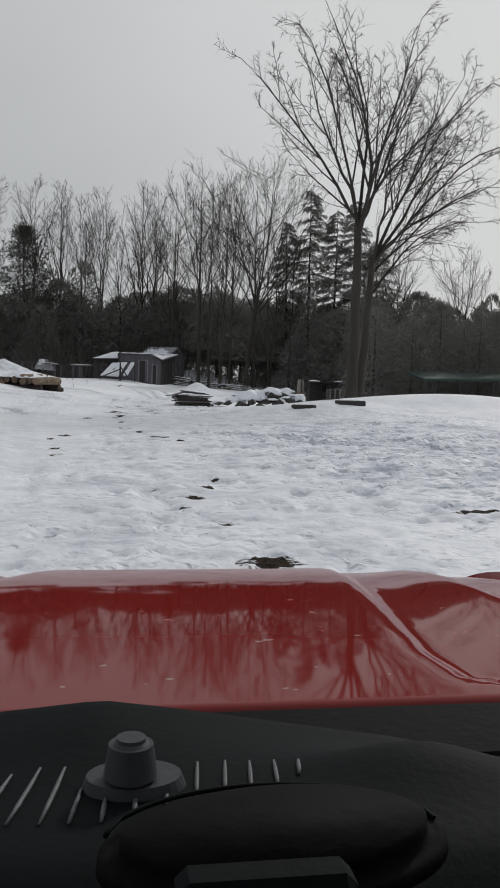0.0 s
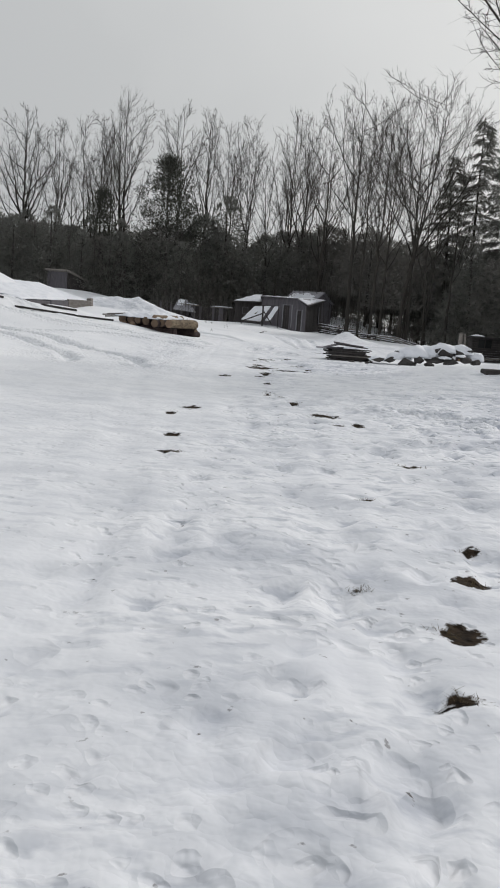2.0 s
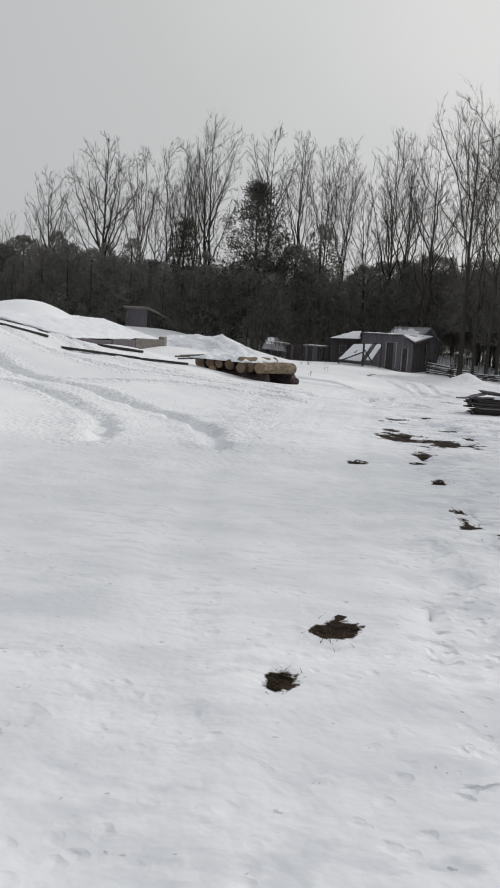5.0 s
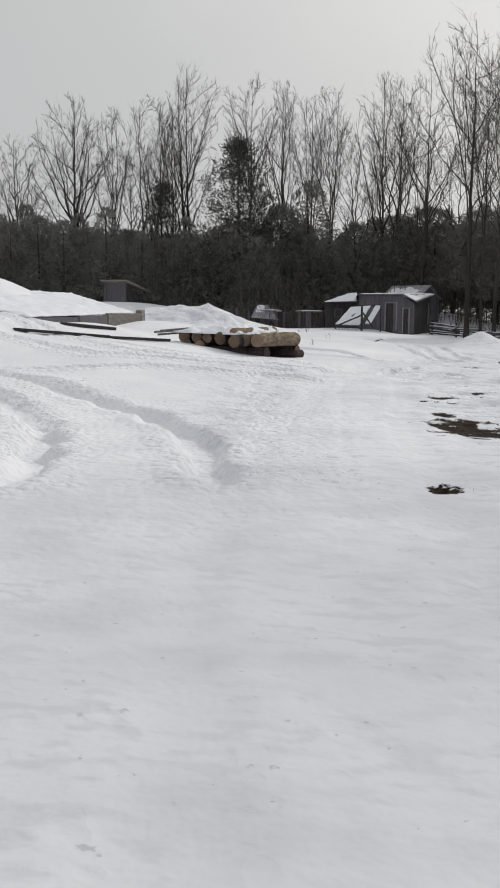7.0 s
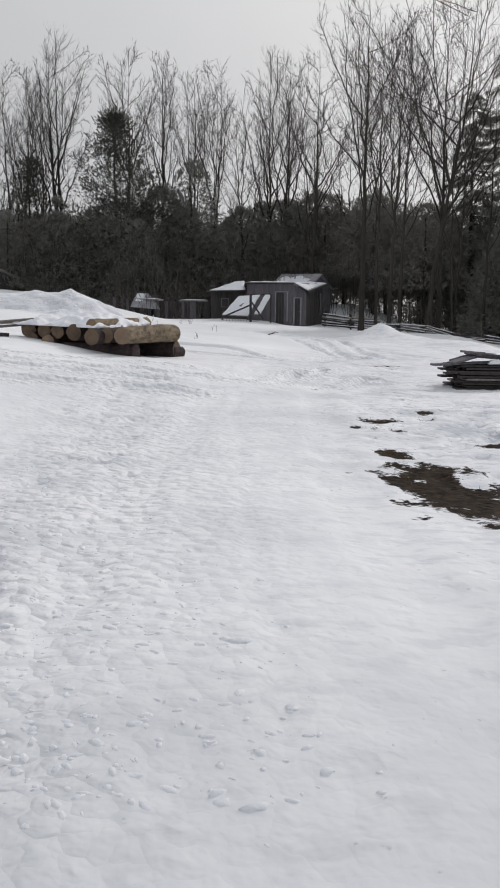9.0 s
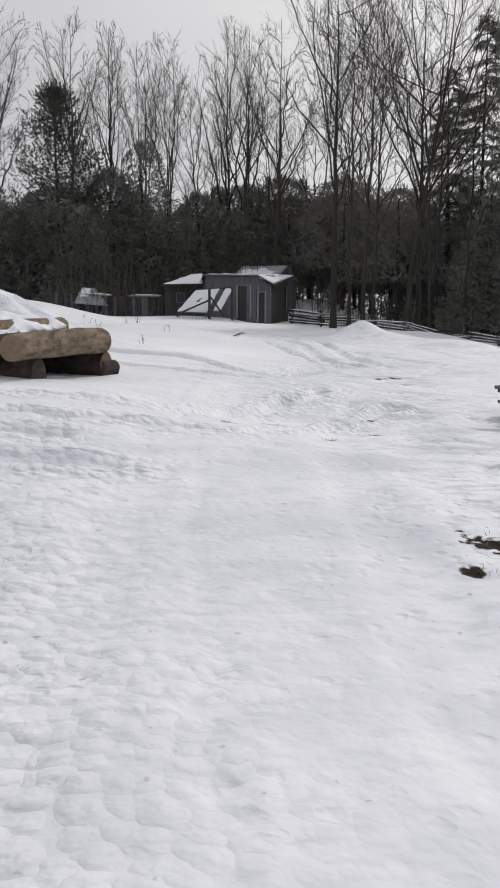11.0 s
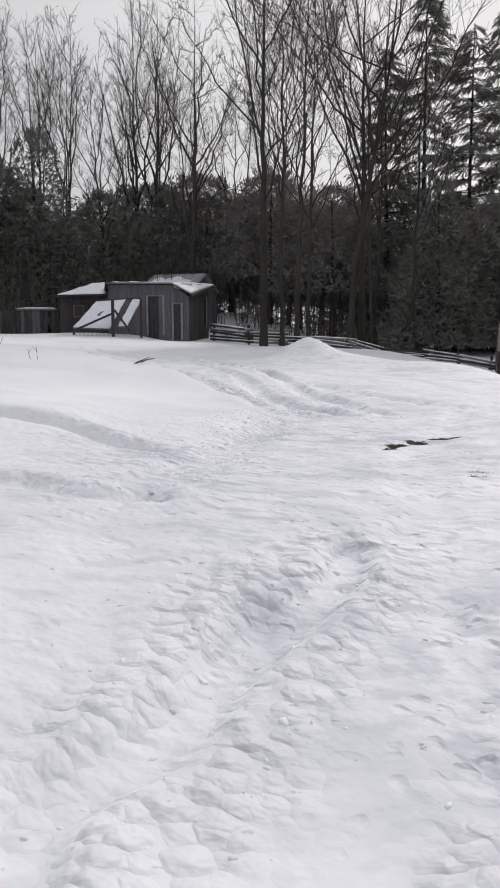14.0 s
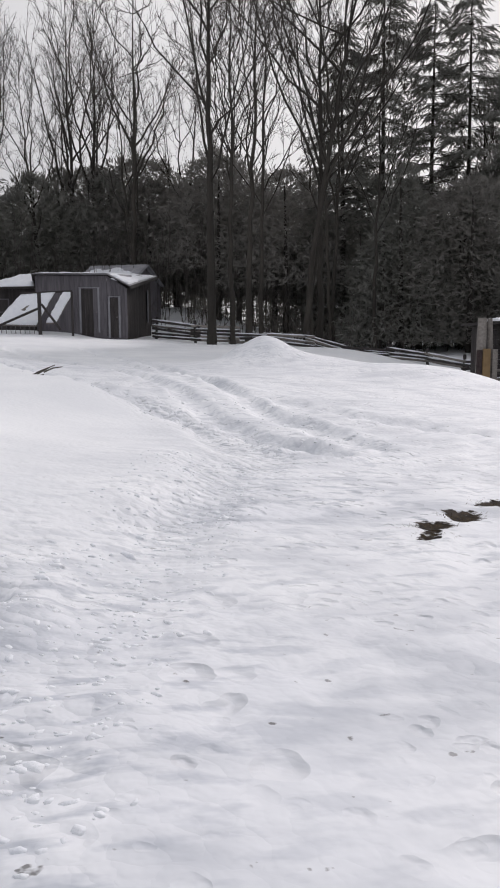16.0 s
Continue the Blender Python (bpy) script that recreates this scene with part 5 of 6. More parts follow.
# ---- split rail fence along the wood ----
def rail_fence(pts, rails, label, seed):
    rng = random.Random(seed)
    f = thing("rail_fence", 0, 0, 0, 0, label, "fence", "rail fences")
    for (ax, ay), (bx, by) in zip(pts, pts[1:]):
        za, zb = height(ax, ay), height(bx, by)
        for k in range(rails):
            h = 0.12 + 0.15 * k
            v, fa = [], []
            p, q = Vector((ax, ay + rng.uniform(-0.1, 0.1), za + h + rng.uniform(-0.04, 0.04))), Vector((bx, by + rng.uniform(-0.1, 0.1), zb + h * 0.92 + rng.uniform(-0.04, 0.04)))
            d = (q - p).normalized() * 0.22
            line, _ = bend(p - d, q - p, (q - p).length + 0.44, 5, 0.012, 0.0, rng)
            tube(v, fa, line, [0.055, 0.05, 0.06, 0.05, 0.055, 0.045], 6)
            r = raw_part("rail", v, fa, OLD_WOOD if rng.random() < 0.4 else DARK_BOARD, f)
            if rng.random() < 0.75:
                v, fa = [], []
                top = [c + Vector((0, 0, 0.052)) for c in line]
                tube(v, fa, top, [0.012, 0.036, 0.03, 0.036, 0.03, 0.01], 5)
                s = raw_part("rail_snow", v, fa, SNOW, r)
                s["label"] = "line of snow"
        bm = bmesh.new()
        beam(bm, (ax, ay + 0.1, za - 0.2), (ax + rng.uniform(-0.05, 0.05), ay + 0.1, za + 0.15 * rails + 0.2), 0.11, 0.11, 0.02)
        part("post", bm, DARK_BOARD, f)
    return f


rail_fence([(0.25, 81.9), (1.7, 80.4), (3.1, 79.4)], 5, "stacked split rail fence with snow on the rails", 41)
rail_fence([(3.1, 79.4), (4.6, 79.8), (6.2, 79.0), (8.0, 79.6), (9.6, 78.6), (10.6, 77.0), (11.3, 75.2), (11.7, 73.6)], 3, "low split rail fence half buried in snow", 42)


# ---- cabin and posts at the wood's right ----
cabin = thing("lean_to", 0, 0, 0, 0, "low dark lean-to with board siding beside the wood", "shed")
for k in range(12):
    bm = bmesh.new()
    box(bm, 10.5, 14.6, 72.0 - 0.012 * (k % 2), 72.05, -0.85 + 0.17 * k, -0.85 + 0.17 * k + 0.16, None, 0.012)
    part("siding_board", bm, DARK_BOARD, cabin)
bm = bmesh.new()
clad(bm, 0, 1.2, 1.1, 1.18, -0.9, seed=51)
part("end_wall", move(bm, between((10.5, 73.3), (10.5, 72.06))), DARK_BOARD, cabin)
bm = bmesh.new()
slab(bm, [(10.2, 71.5, 1.30), (15.0, 71.5, 1.30), (15.0, 73.6, 1.22), (10.2, 73.6, 1.22)], 0.08)
part("roof", bm, DARK_BOARD, cabin)
for k, x in enumerate((10.5, 12.6)):
    part("roof_snow", snow_cap([(x, 71.5, 1.31), (x + 0.7, 71.5, 1.31), (x + 0.8, 72.6, 1.30), (x - 0.1, 72.5, 1.30)], 0.09, 55 + k, 0.06, 10), SNOW, cabin, "patch of white snow", smooth=True)
win = new("window")
win.parent = cabin
bm = bmesh.new()
for x0, x1, z0, z1 in ((10.86, 10.93, 0.45, 1.16), (11.36, 11.43, 0.45, 1.16), (11.86, 11.93, 0.45, 1.16), (10.93, 11.36, 1.09, 1.16), (11.43, 11.86, 1.09, 1.16), (10.93, 11.36, 0.45, 0.51), (11.43, 11.86, 0.45, 0.51)):
    box(bm, x0, x1, 71.93, 71.98, z0, z1, None, 0.006)
part("window_frame", bm, DARK_BOARD, win, "dark wooden frame")
for x0, x1 in ((10.93, 11.36), (11.43, 11.86)):
    bm = bmesh.new()
    box(bm, x0, x1, 71.955, 71.975, 0.51, 1.09, None, 0.002)
    part("pane", bm, DARK_GLASS, win, "dark pane")
gate = thing("gate_posts", 0, 0, 0, 0, "two grey posts with yellow and brown boards", "post")
for x, r, top, lean in ((9.23, 0.15, 1.42, 0.03), (9.62, 0.085, 1.40, -0.10)):
    v, fa = [], []
    tube(v, fa, [Vector((x, 70.25, -0.95)), Vector((x + lean * 0.4, 70.25, 0.2)), Vector((x + lean * 0.7, 70.25, 0.9)), Vector((x + lean, 70.25, top))], [r * 1.12, r, r * 1.04, r * 0.93], 10)
    raw_part("post", v, fa, OLD_WOOD, gate)
bm = bmesh.new()
box(bm, 9.20, 9.47, 70.02, 70.07, -0.74, 0.44)
part("yellow_board", bm, YELLOW, gate, "yellow painted board on the post")
bm = bmesh.new()
box(bm, 9.00, 9.18, 70.03, 70.10, -0.76, 0.40)
part("brown_board", bm, LOG_BARK, gate, "rusty brown board on the post")
bm = bmesh.new()
box(bm, 9.56, 9.74, 70.05, 70.12, -0.70, 0.42)
part("grey_board", bm, OLD_WOOD, gate, "grey board on the post")
rail_fence([(9.9, 70.4), (12.2, 70.6), (14.6, 70.3)], 3, "low rail fence with snow on its rails", 43)

far_house = thing("far_shed", 0, 0, 0, 0, "long grey shed far among the trees, snow on roof", "shed")
bm = bmesh.new()
clad(bm, 0, 5.2, 2.0, 2.0, -0.6, seed=61)
part("front_wall", move(bm, between((12.6, 99.0), (17.8, 99.0))), GREY_BOARD, far_house)
bm = bmesh.new()
slab(bm, [(12.3, 98.6, 2.05), (18.1, 98.6, 2.05), (18.1, 102, 2.9), (12.3, 102, 2.9)], 0.08)
part("roof", bm, DARK_BOARD, far_house)
part("roof_snow", snow_cap([(12.5, 98.8, 2.1), (17.9, 98.8, 2.1), (17.9, 100.0, 2.4), (12.5, 100.0, 2.4)], 0.1, 63), SNOW, far_house, "white snow", smooth=True)

shelter = thing("open_shelter", 0, 0, 0, 0, "open shelter with dark green roof on dark posts", "shelter")
bm = bmesh.new()
slab(bm, [(15.8, 60.4, 1.72), (23.5, 60.4, 1.86), (23.5, 64.0, 2.3), (15.8, 64.0, 2.2)], 0.16)
part("roof", bm, GREEN_ROOF, shelter)
for x in (16.0, 16.6, 18.4, 20.8, 23.2):
    bm = bmesh.new()
    beam(bm, (x, 60.6, height(x, 60.6) - 0.2), (x, 60.6, 1.66), 0.13, 0.13)
    part("post", bm, DARK_BOARD, shelter)

# ---- hill to the left: hut, platform, planks ----
hut = thing("hill_hut", 0, 0, 0, 0, "grey board hut with a sloping roof on the hill", "shed")
bm = bmesh.new()
clad(bm, 0, 1.75, 4.38, 4.38, 2.3, seed=71)
part("front_wall", move(bm, between((-23.85, 87.0), (-22.1, 87.0))), GREY_BOARD, hut)
bm = bmesh.new()
clad(bm, 0, 1.95, 4.34, 3.62, 2.2, seed=72)
part("side_wall", move(bm, between((-22.08, 87.03), (-20.7, 88.4))), DARK_BOARD, hut)
bm = bmesh.new()
slab(bm, [(-24.05, 86.75, 4.50), (-22.0, 86.75, 4.50), (-20.5, 88.45, 3.72), (-22.6, 88.5, 3.72)], 0.10)
part("roof", bm, OLD_WOOD, hut)

platform = thing("retaining_wall", 0, 0, 0, 0, "low weathered grey timber wall with snow banked over it", "wall")
for n, (a, b, z0, z1, mat) in enumerate(((Vector((-13.75, 43.6)), Vector((-13.30, 46.0)), 0.8, 1.50, GREY_BOARD), (Vector((-13.28, 46.05)), Vector((-13.02, 48.0)), 0.9, 1.57, GREY_BOARD), (Vector((-13.01, 48.05)), Vector((-12.52, 50.3)), 1.0, 1.66, OLD_WOOD), (Vector((-12.51, 50.32)), Vector((-12.46, 50.62)), 1.0, 1.78, OLD_WOOD))):
    bm = bmesh.new()
    beam(bm, (a.x, a.y, (z0 + z1) / 2), (b.x, b.y, (z0 + z1) / 2 + 0.02), 0.22, z1 - z0, 0.02)
    part("wall_block", bm, mat, platform, "weathered end post" if n == 3 else "")
part("snow_cover", snow_cap([(-16.8, 43.0, 2.2), (-13.72, 43.4, 1.50), (-12.62, 50.3, 1.66), (-15.4, 52.5, 2.35)], 0.12, 75, 0.10, 40), SNOW, platform, "thick white snow", smooth=True)
for n, (a, b, w) in enumerate((((-13.4, 41.7), (-11.5, 42.9), 0.22), ((-11.45, 42.95), (-10.25, 44.0), 0.20), ((-13.0, 44.0), (-12.0, 45.2), 0.30), ((-15.2, 41.6), (-14.0, 42.2), 0.26))):
    pl = thing("plank", 0, 0, 0, 0, "dark old plank lying in the snow", "plank", "planks in the snow")
    bm = bmesh.new()
    beam(bm, (*a, height(*a) + 0.02), (*b, height(*b) + 0.03), w, 0.07, 0.01)
    part("board", bm, DARK_BOARD, pl)


# ---- log pile ----
def log(a, b, ra, rb, bark, seed, ends=CUT_WOOD):
    """A felled log from a to b with cut ends; ra at a."""
    rng = random.Random(seed)
    a, b = Vector(a), Vector(b)
    n, sides = 9, 18
    d = (b - a).normalized()
    u = d.orthogonal().normalized()
    w = d.cross(u)
    t = tagged(new("log"), "felled log with pale cut ends lying in the pile", "log", "logs in the pile")
    v, fa = [], []
    for i in range(n):
        k = i / (n - 1)
        c = a.lerp(b, k) + u * rng.uniform(-0.008, 0.008) + w * rng.uniform(-0.008, 0.008)
        r = ra + (rb - ra) * k
        for s in range(sides):
            g = 2 * math.pi * s / sides
            rr = r * (1 + 0.10 * noise.noise(Vector((math.cos(g) * 2, math.sin(g) * 2, k * 3 + seed))) + 0.07 * noise.noise(Vector((math.cos(g) * 7, math.sin(g) * 7, k * 12 + seed))))
            v.append(c + (u * math.cos(g) + w * math.sin(g)) * rr)
    for i in range(n - 1):
        for s in range(sides):
            fa.append((i * sides + s, i * sides + (s + 1) % sides, (i + 1) * sides + (s + 1) % sides, (i + 1) * sides + s))
    raw_part("bark", v, fa, bark, t)
    for base, sign in ((0, -1), ((n - 1) * sides, 1)):
        ring = [v[base + s] for s in range(sides)]
        mid = sum(ring, Vector()) / sides
        ev, ef = [p + d * sign * 0.001 for p in ring], []
        ev += [mid + (p - mid) * 0.9 + d * sign * 0.012 for p in ring]
        ev += [mid + (p - mid) * 0.45 + d * sign * 0.008 for p in ring] + [mid + d * sign * 0.012]
        for lay in range(2):
            for s in range(sides):
                ef.append((lay * sides + s, lay * sides + (s + 1) % sides, (lay + 1) * sides + (s + 1) % sides, (lay + 1) * sides + s))
        for s in range(sides):
            ef.append((2 * sides + s, 2 * sides + (s + 1) % sides, 3 * sides))
        raw_part("cut_end", ev, ef, ends, t)
    return t


LD = Vector((0.32, 0.947, 0.0))


def top_log(x, y, z, r0, r1, length, bark, seed, tilt=0.0):
    a = Vector((x, y, z))
    return log(a, a + (LD + Vector((0, 0, tilt))) * length, r0, r1, bark, seed)


top_log(-7.90, 42.75, 0.985, 0.150, 0.180, 2.40, LOG_PEELED, 1)
top_log(-8.22, 43.05, 0.975, 0.135, 0.15, 2.6, LOG_BARK, 2)
top_log(-8.45, 42.85, 0.955, 0.145, 0.16, 2.6, LOG_BARK, 3)
top_log(-8.50, 43.2, 1.165, 0.105, 0.13, 2.4, LOG_PEELED, 4)
top_log(-8.86, 43.35, 1.02, 0.155, 0.16, 2.6, LOG_BARK, 5)
top_log(-9.25, 43.8, 1.02, 0.135, 0.15, 2.6, LOG_BARK, 6)
top_log(-9.55, 44.1, 1.03, 0.145, 0.15, 2.5, LOG_BARK, 7)
top_log(-9.95, 44.5, 1.05, 0.165, 0.17, 2.5, LOG_BARK, 8)
top_log(-9.42, 43.75, 0.82, 0.14, 0.15, 2.7, LOG_BARK, 9)
top_log(-9.85, 44.35, 0.84, 0.14, 0.15, 2.6, LOG_BARK, 10)
# cut ends in bark colour, to stand for the shade under the pile
log((-9.1, 43.85, 0.62), (-7.72, 43.45, 0.62), 0.21, 0.20, LOG_BARK, 11, LOG_BARK)
log((-9.6, 46.1, 0.66), (-7.05, 45.05, 0.64), 0.19, 0.18, LOG_BARK, 12)
log((-7.16, 44.95, 0.62), (-6.98, 45.34, 0.58), 0.12, 0.12, LOG_BARK, 13, LOG_BARK)
for n, (x, y, l) in enumerate(((-10.6, 44.3, 1.0), (-10.75, 44.55, 1.2), (-10.5, 44.15, 0.8))):
    v, fa = [], []
    tube(v, fa, [Vector((x, y, height(x, y) + 0.15 + 0.05 * n)), Vector((x + l * 0.85, y + 0.3, height(x, y) + 0.22 + 0.05 * n))], [0.03, 0.022], 6)
    st = thing("pole", 0, 0, 0, 0, "thin grey pole sticking out of the log pile", "pole", "thin poles")
    raw_part("stem", v, fa, OLD_WOOD, st)
cap = tagged(new("snow_on_logs"), "crumbly white snow lying on the log pile", "snow", kind="stuff")
part("snow", snow_cap([(-10.25, 44.35, 1.14), (-8.35, 43.0, 1.10), (-7.6, 45.2, 1.12), (-9.2, 46.6, 1.18)], 0.15, 81, 0.19, 48), SNOW, cap, smooth=True)

# ---- board stack and heap of stones ----
stack = thing("board_stack", 0, 0, 0, 0, "stack of dark weathered boards with snow on top", "lumber")
rng = random.Random(91)
zb = height(-1.2, 42.9) - 0.06
for lay in range(10):
    for k in range(3):
        y = 42.72 + 0.34 * k + rng.uniform(-0.04, 0.04)
        x0, x1 = -1.80 + rng.choice((-0.20, -0.08, 0.0, 0.0, 0.05, 0.10)), -0.40 + rng.uniform(-0.15, 0.3)
        bm = bmesh.new()
        beam(bm, (x0, y, zb + 0.06 + 0.046 * lay + rng.uniform(-0.008, 0.008)), (x1, y + rng.uniform(-0.06, 0.06), zb + 0.06 + 0.046 * lay + rng.uniform(-0.02, 0.012)), 0.30, 0.036, 0.005)
        part("board", bm, DARK_BOARD if rng.random() < 0.88 else OLD_WOOD, stack)
zt = zb + 0.51
for (x0, y0, z0), (x1, y1, z1), w, mat in (
    ((-2.30, 42.70, -0.02), (-1.10, 42.85, 0.05), 0.22, GREY_BOARD), ((-1.98, 42.66, 0.02), (-1.42, 42.86, 0.23), 0.26, GREY_BOARD), ((-1.86, 42.92, 0.06), (-1.30, 43.10, 0.27), 0.30, DARK_BOARD),
    ((-1.62, 42.88, 0.27), (-0.55, 43.02, 0.15), 0.28, GREY_BOARD), ((-1.52, 42.70, 0.20), (-0.40, 42.84, 0.08), 0.22, DARK_BOARD), ((-1.62, 43.20, 0.30), (-0.60, 43.40, 0.16), 0.22, OLD_WOOD), ((-2.02, 42.95, -0.10), (-1.3, 43.0, -0.04), 0.14, DARK_BOARD),
):
    bm = bmesh.new()
    beam(bm, (x0, y0, zt + 0.7 * z0), (x1, y1, zt + 0.7 * z1), w, 0.04, 0.008)
    part("loose_board", bm, mat, stack, "grey board lying askew")
part("stack_snow", snow_cap([(-1.35, 43.05, zt + 0.12), (-0.30, 42.95, zt + 0.05), (-0.30, 43.7, zt + 0.04), (-1.4, 43.7, zt + 0.10)], 0.09, 93, 0.07, 18), SNOW, stack, "rounded white snow", smooth=True)
part("stack_snow", snow_cap([(-1.30, 42.60, zt + 0.0), (-0.75, 42.60, zt + 0.0), (-0.70, 42.80, zt + 0.02), (-1.25, 42.80, zt + 0.02)], 0.08, 94, 0.06, 12), SNOW, stack, "rounded white snow", smooth=True)


def stone(x, y, z, sx, sy, sz, seed, tilt=0.0):
    """A broken block of rock with flat faces and worn corners."""
    rng = random.Random(seed)
    bm = bmesh.new()
    for _ in range(12):
        d = Vector((rng.gauss(0, 1), rng.gauss(0, 1), rng.gauss(0, 1))).normalized() * rng.uniform(0.8, 1.15)
        bm.verts.new((d.x * sx, d.y * sy, d.z * sz))
    bmesh.ops.convex_hull(bm, input=bm.verts)
    bmesh.ops.delete(bm, geom=[v for v in bm.verts if not v.link_faces], context="VERTS")
    bmesh.ops.bevel(bm, geom=list(bm.edges), offset=0.05 * min(sx, sz), segments=1, affect="EDGES")
    ob = part("stone", bm, STONE)
    ob.matrix_basis = pose(x, y, z, rng.uniform(-12, 12), tilt, rng.uniform(-25, 25))
    return tagged(ob, "dark broken stone half buried in snow", "stone", "stones of the heap")


def snow_lump(x, y, z, sx, sy, sz, seed):
    """A rounded, uneven heap of snow with a flat underside."""
    bm = bmesh.new()
    bmesh.ops.create_icosphere(bm, subdivisions=4, radius=1.0)
    for v in bm.verts:
        c = v.co.copy()
        k = 1 + 0.26 * noise.noise(c * 1.6 + Vector((seed * 5.3, 0, 0))) + 0.10 * noise.noise(c * 4.5 + Vector((0, seed, 0)))
        v.co = Vector((c.x * sx * k + x, c.y * sy * k + y, max(c.z, -0.25) * sz * k + z))
    return bm


# centre, half sizes and lean of each block
for n, (x, y, z, sx, sy, sz, tilt) in enumerate((
    (-0.10, 41.9, 0.22, 0.30, 0.20, 0.09, -8), (0.42, 42.0, 0.30, 0.26, 0.22, 0.13, -14), (0.92, 41.7, 0.22, 0.46, 0.25, 0.16, 4), (1.36, 41.8, 0.34, 0.24, 0.22, 0.17, -10), (1.72, 41.5, 0.20, 0.22, 0.18, 0.12, 6),
    (2.02, 42.2, 0.72, 0.30, 0.24, 0.18, -12), (2.42, 42.1, 0.60, 0.34, 0.26, 0.20, 10), (2.86, 42.2, 0.66, 0.26, 0.24, 0.20, 18), (3.20, 42.3, 0.74, 0.30, 0.22, 0.12, -6), (2.05, 42.0, 0.36, 0.40, 0.26, 0.16, 5),
    (2.62, 41.9, 0.34, 0.36, 0.24, 0.17, -4), (3.15, 42.0, 0.44, 0.30, 0.25, 0.20, 12), (3.55, 42.2, 0.36, 0.22, 0.2, 0.14, -9), (1.05, 42.3, 0.50, 0.26, 0.2, 0.14, -20), (0.62, 42.3, 0.50, 0.22, 0.18, 0.10, -25),
)):
    stone(x, y, z, sx, sy, sz, n + 1, tilt)
for x, y, w in ((-1.02, 41.9, 0.12), (-0.66, 42.1, 0.10), (-0.50, 41.8, 0.14), (-0.28, 42.3, 0.10)):
    stone(x, y, height(x, y) + 0.03, w, 0.09, 0.06, int(x * 10) + 50)
heap_snow = tagged(new("snow_on_stones"), "white snow draped over the heap of stones", "snow", kind="stuff")
for n, (x, y, z, sx, sy, sz) in enumerate(((1.30, 42.1, 0.50, 0.55, 0.42, 0.36), (0.72, 42.15, 0.36, 0.46, 0.34, 0.22), (1.80, 42.3, 0.58, 0.44, 0.36, 0.32), (2.35, 42.35, 0.72, 0.54, 0.38, 0.26), (3.0, 42.4, 0.70, 0.50, 0.36, 0.28), (3.55, 42.5, 0.48, 0.40, 0.3, 0.26), (2.35, 41.8, 0.46, 0.22, 0.16, 0.07), (2.92, 41.9, 0.56, 0.20, 0.18, 0.07), (0.05, 42.4, 0.22, 0.40, 0.3, 0.14))):
    part("snow", snow_lump(x, y, z, sx, sy, sz, 95 + n), SNOW, heap_snow, smooth=True)

crate = thing("crate", 3.56, 35.9, height(3.56, 35.9) - 0.03, 8, "small dark slatted crate on the snowbank", "crate")
for k in range(4):
    bm = bmesh.new()
    box(bm, -0.22, 0.22, -0.2, -0.17, 0.015 + 0.1 * k, 0.095 + 0.1 * k)
    part("slat", bm, DARK_BOARD, crate)
for x in (-0.21, -0.02, 0.17):
    bm = bmesh.new()
    box(bm, x, x + 0.05, -0.225, -0.2, 0, 0.42)
    part("upright", bm, OLD_WOOD, crate)
bm = bmesh.new()
box(bm, -0.2, 0.2, -0.165, 0.2, 0, 0.4)
part("box", bm, DARK_BOARD, crate)
for x, y, l, turn in ((1.5, 32.8, 0.75, 8), (3.2, 33.6, 1.0, 12)):
    tm = thing("timber", x, y, height(x, y) + 0.02, turn, "dark timber end showing in the snowbank", "timber", "timbers in the bank")
    bm = bmesh.new()
    box(bm, 0, l, -0.15, 0.3, -0.06, 0.12, None, 0.03)
    part("beam", bm, DARK_BOARD, tm)

# ---- dry stalks and sticks on the snow ----
stick = thing("stick", -4.5, 57.0, height(-4.5, 57.0), 0, "forked dry branch lying on the snow", "branch")
v, fa = [], []
for a, b in (((-0.25, 0, 0.03), (0.2, 0.1, 0.24)), ((-0.15, 0.1, 0.03), (0.12, 0.12, 0.2)), ((0.05, 0.05, 0.15), (0.3, 0.0, 0.22)), ((-0.33, -0.02, 0.03), (0.05, 0.0, 0.12))):
    tube(v, fa, [Vector(a), (Vector(a) + Vector(b)) / 2 + Vector((0, 0, 0.02)), Vector(b)], [0.013, 0.011, 0.006], 5)
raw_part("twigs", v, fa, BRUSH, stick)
rng = random.Random(99)
for x, y in ((-8.3, 58), (-7.6, 60), (-7.5, 61), (-7.35, 60.5), (-9.6, 57), (-9.0, 60.5), (-6.9, 52.6), (-6.4, 57.5), (-10.2, 59)):
    w = thing("dry_weed", x, y, height(x, y) - 0.03, 0, "thin dry weed stalk standing in the snow", "weed", "dry weeds")
    v, fa = [], []
    for k in range(rng.randint(1, 3)):
        p, _ = bend(Vector((rng.uniform(-0.1, 0.1), rng.uniform(-0.1, 0.1), 0)), Vector((rng.uniform(-0.2, 0.2), 0, 1)), rng.uniform(0.2, 0.5), 4, 0.12, 0.0, rng)
        tube(v, fa, p, [0.007, 0.006, 0.005, 0.005, 0.003], 4)
        q, _ = bend(p[3], Vector((rng.uniform(-1, 1), rng.uniform(-1, 1), 1)), 0.14, 2, 0.1, 0, rng)
        tube(v, fa, q, [0.005, 0.004, 0.003], 3)
    raw_part("stalk", v, fa, BRUSH, w)

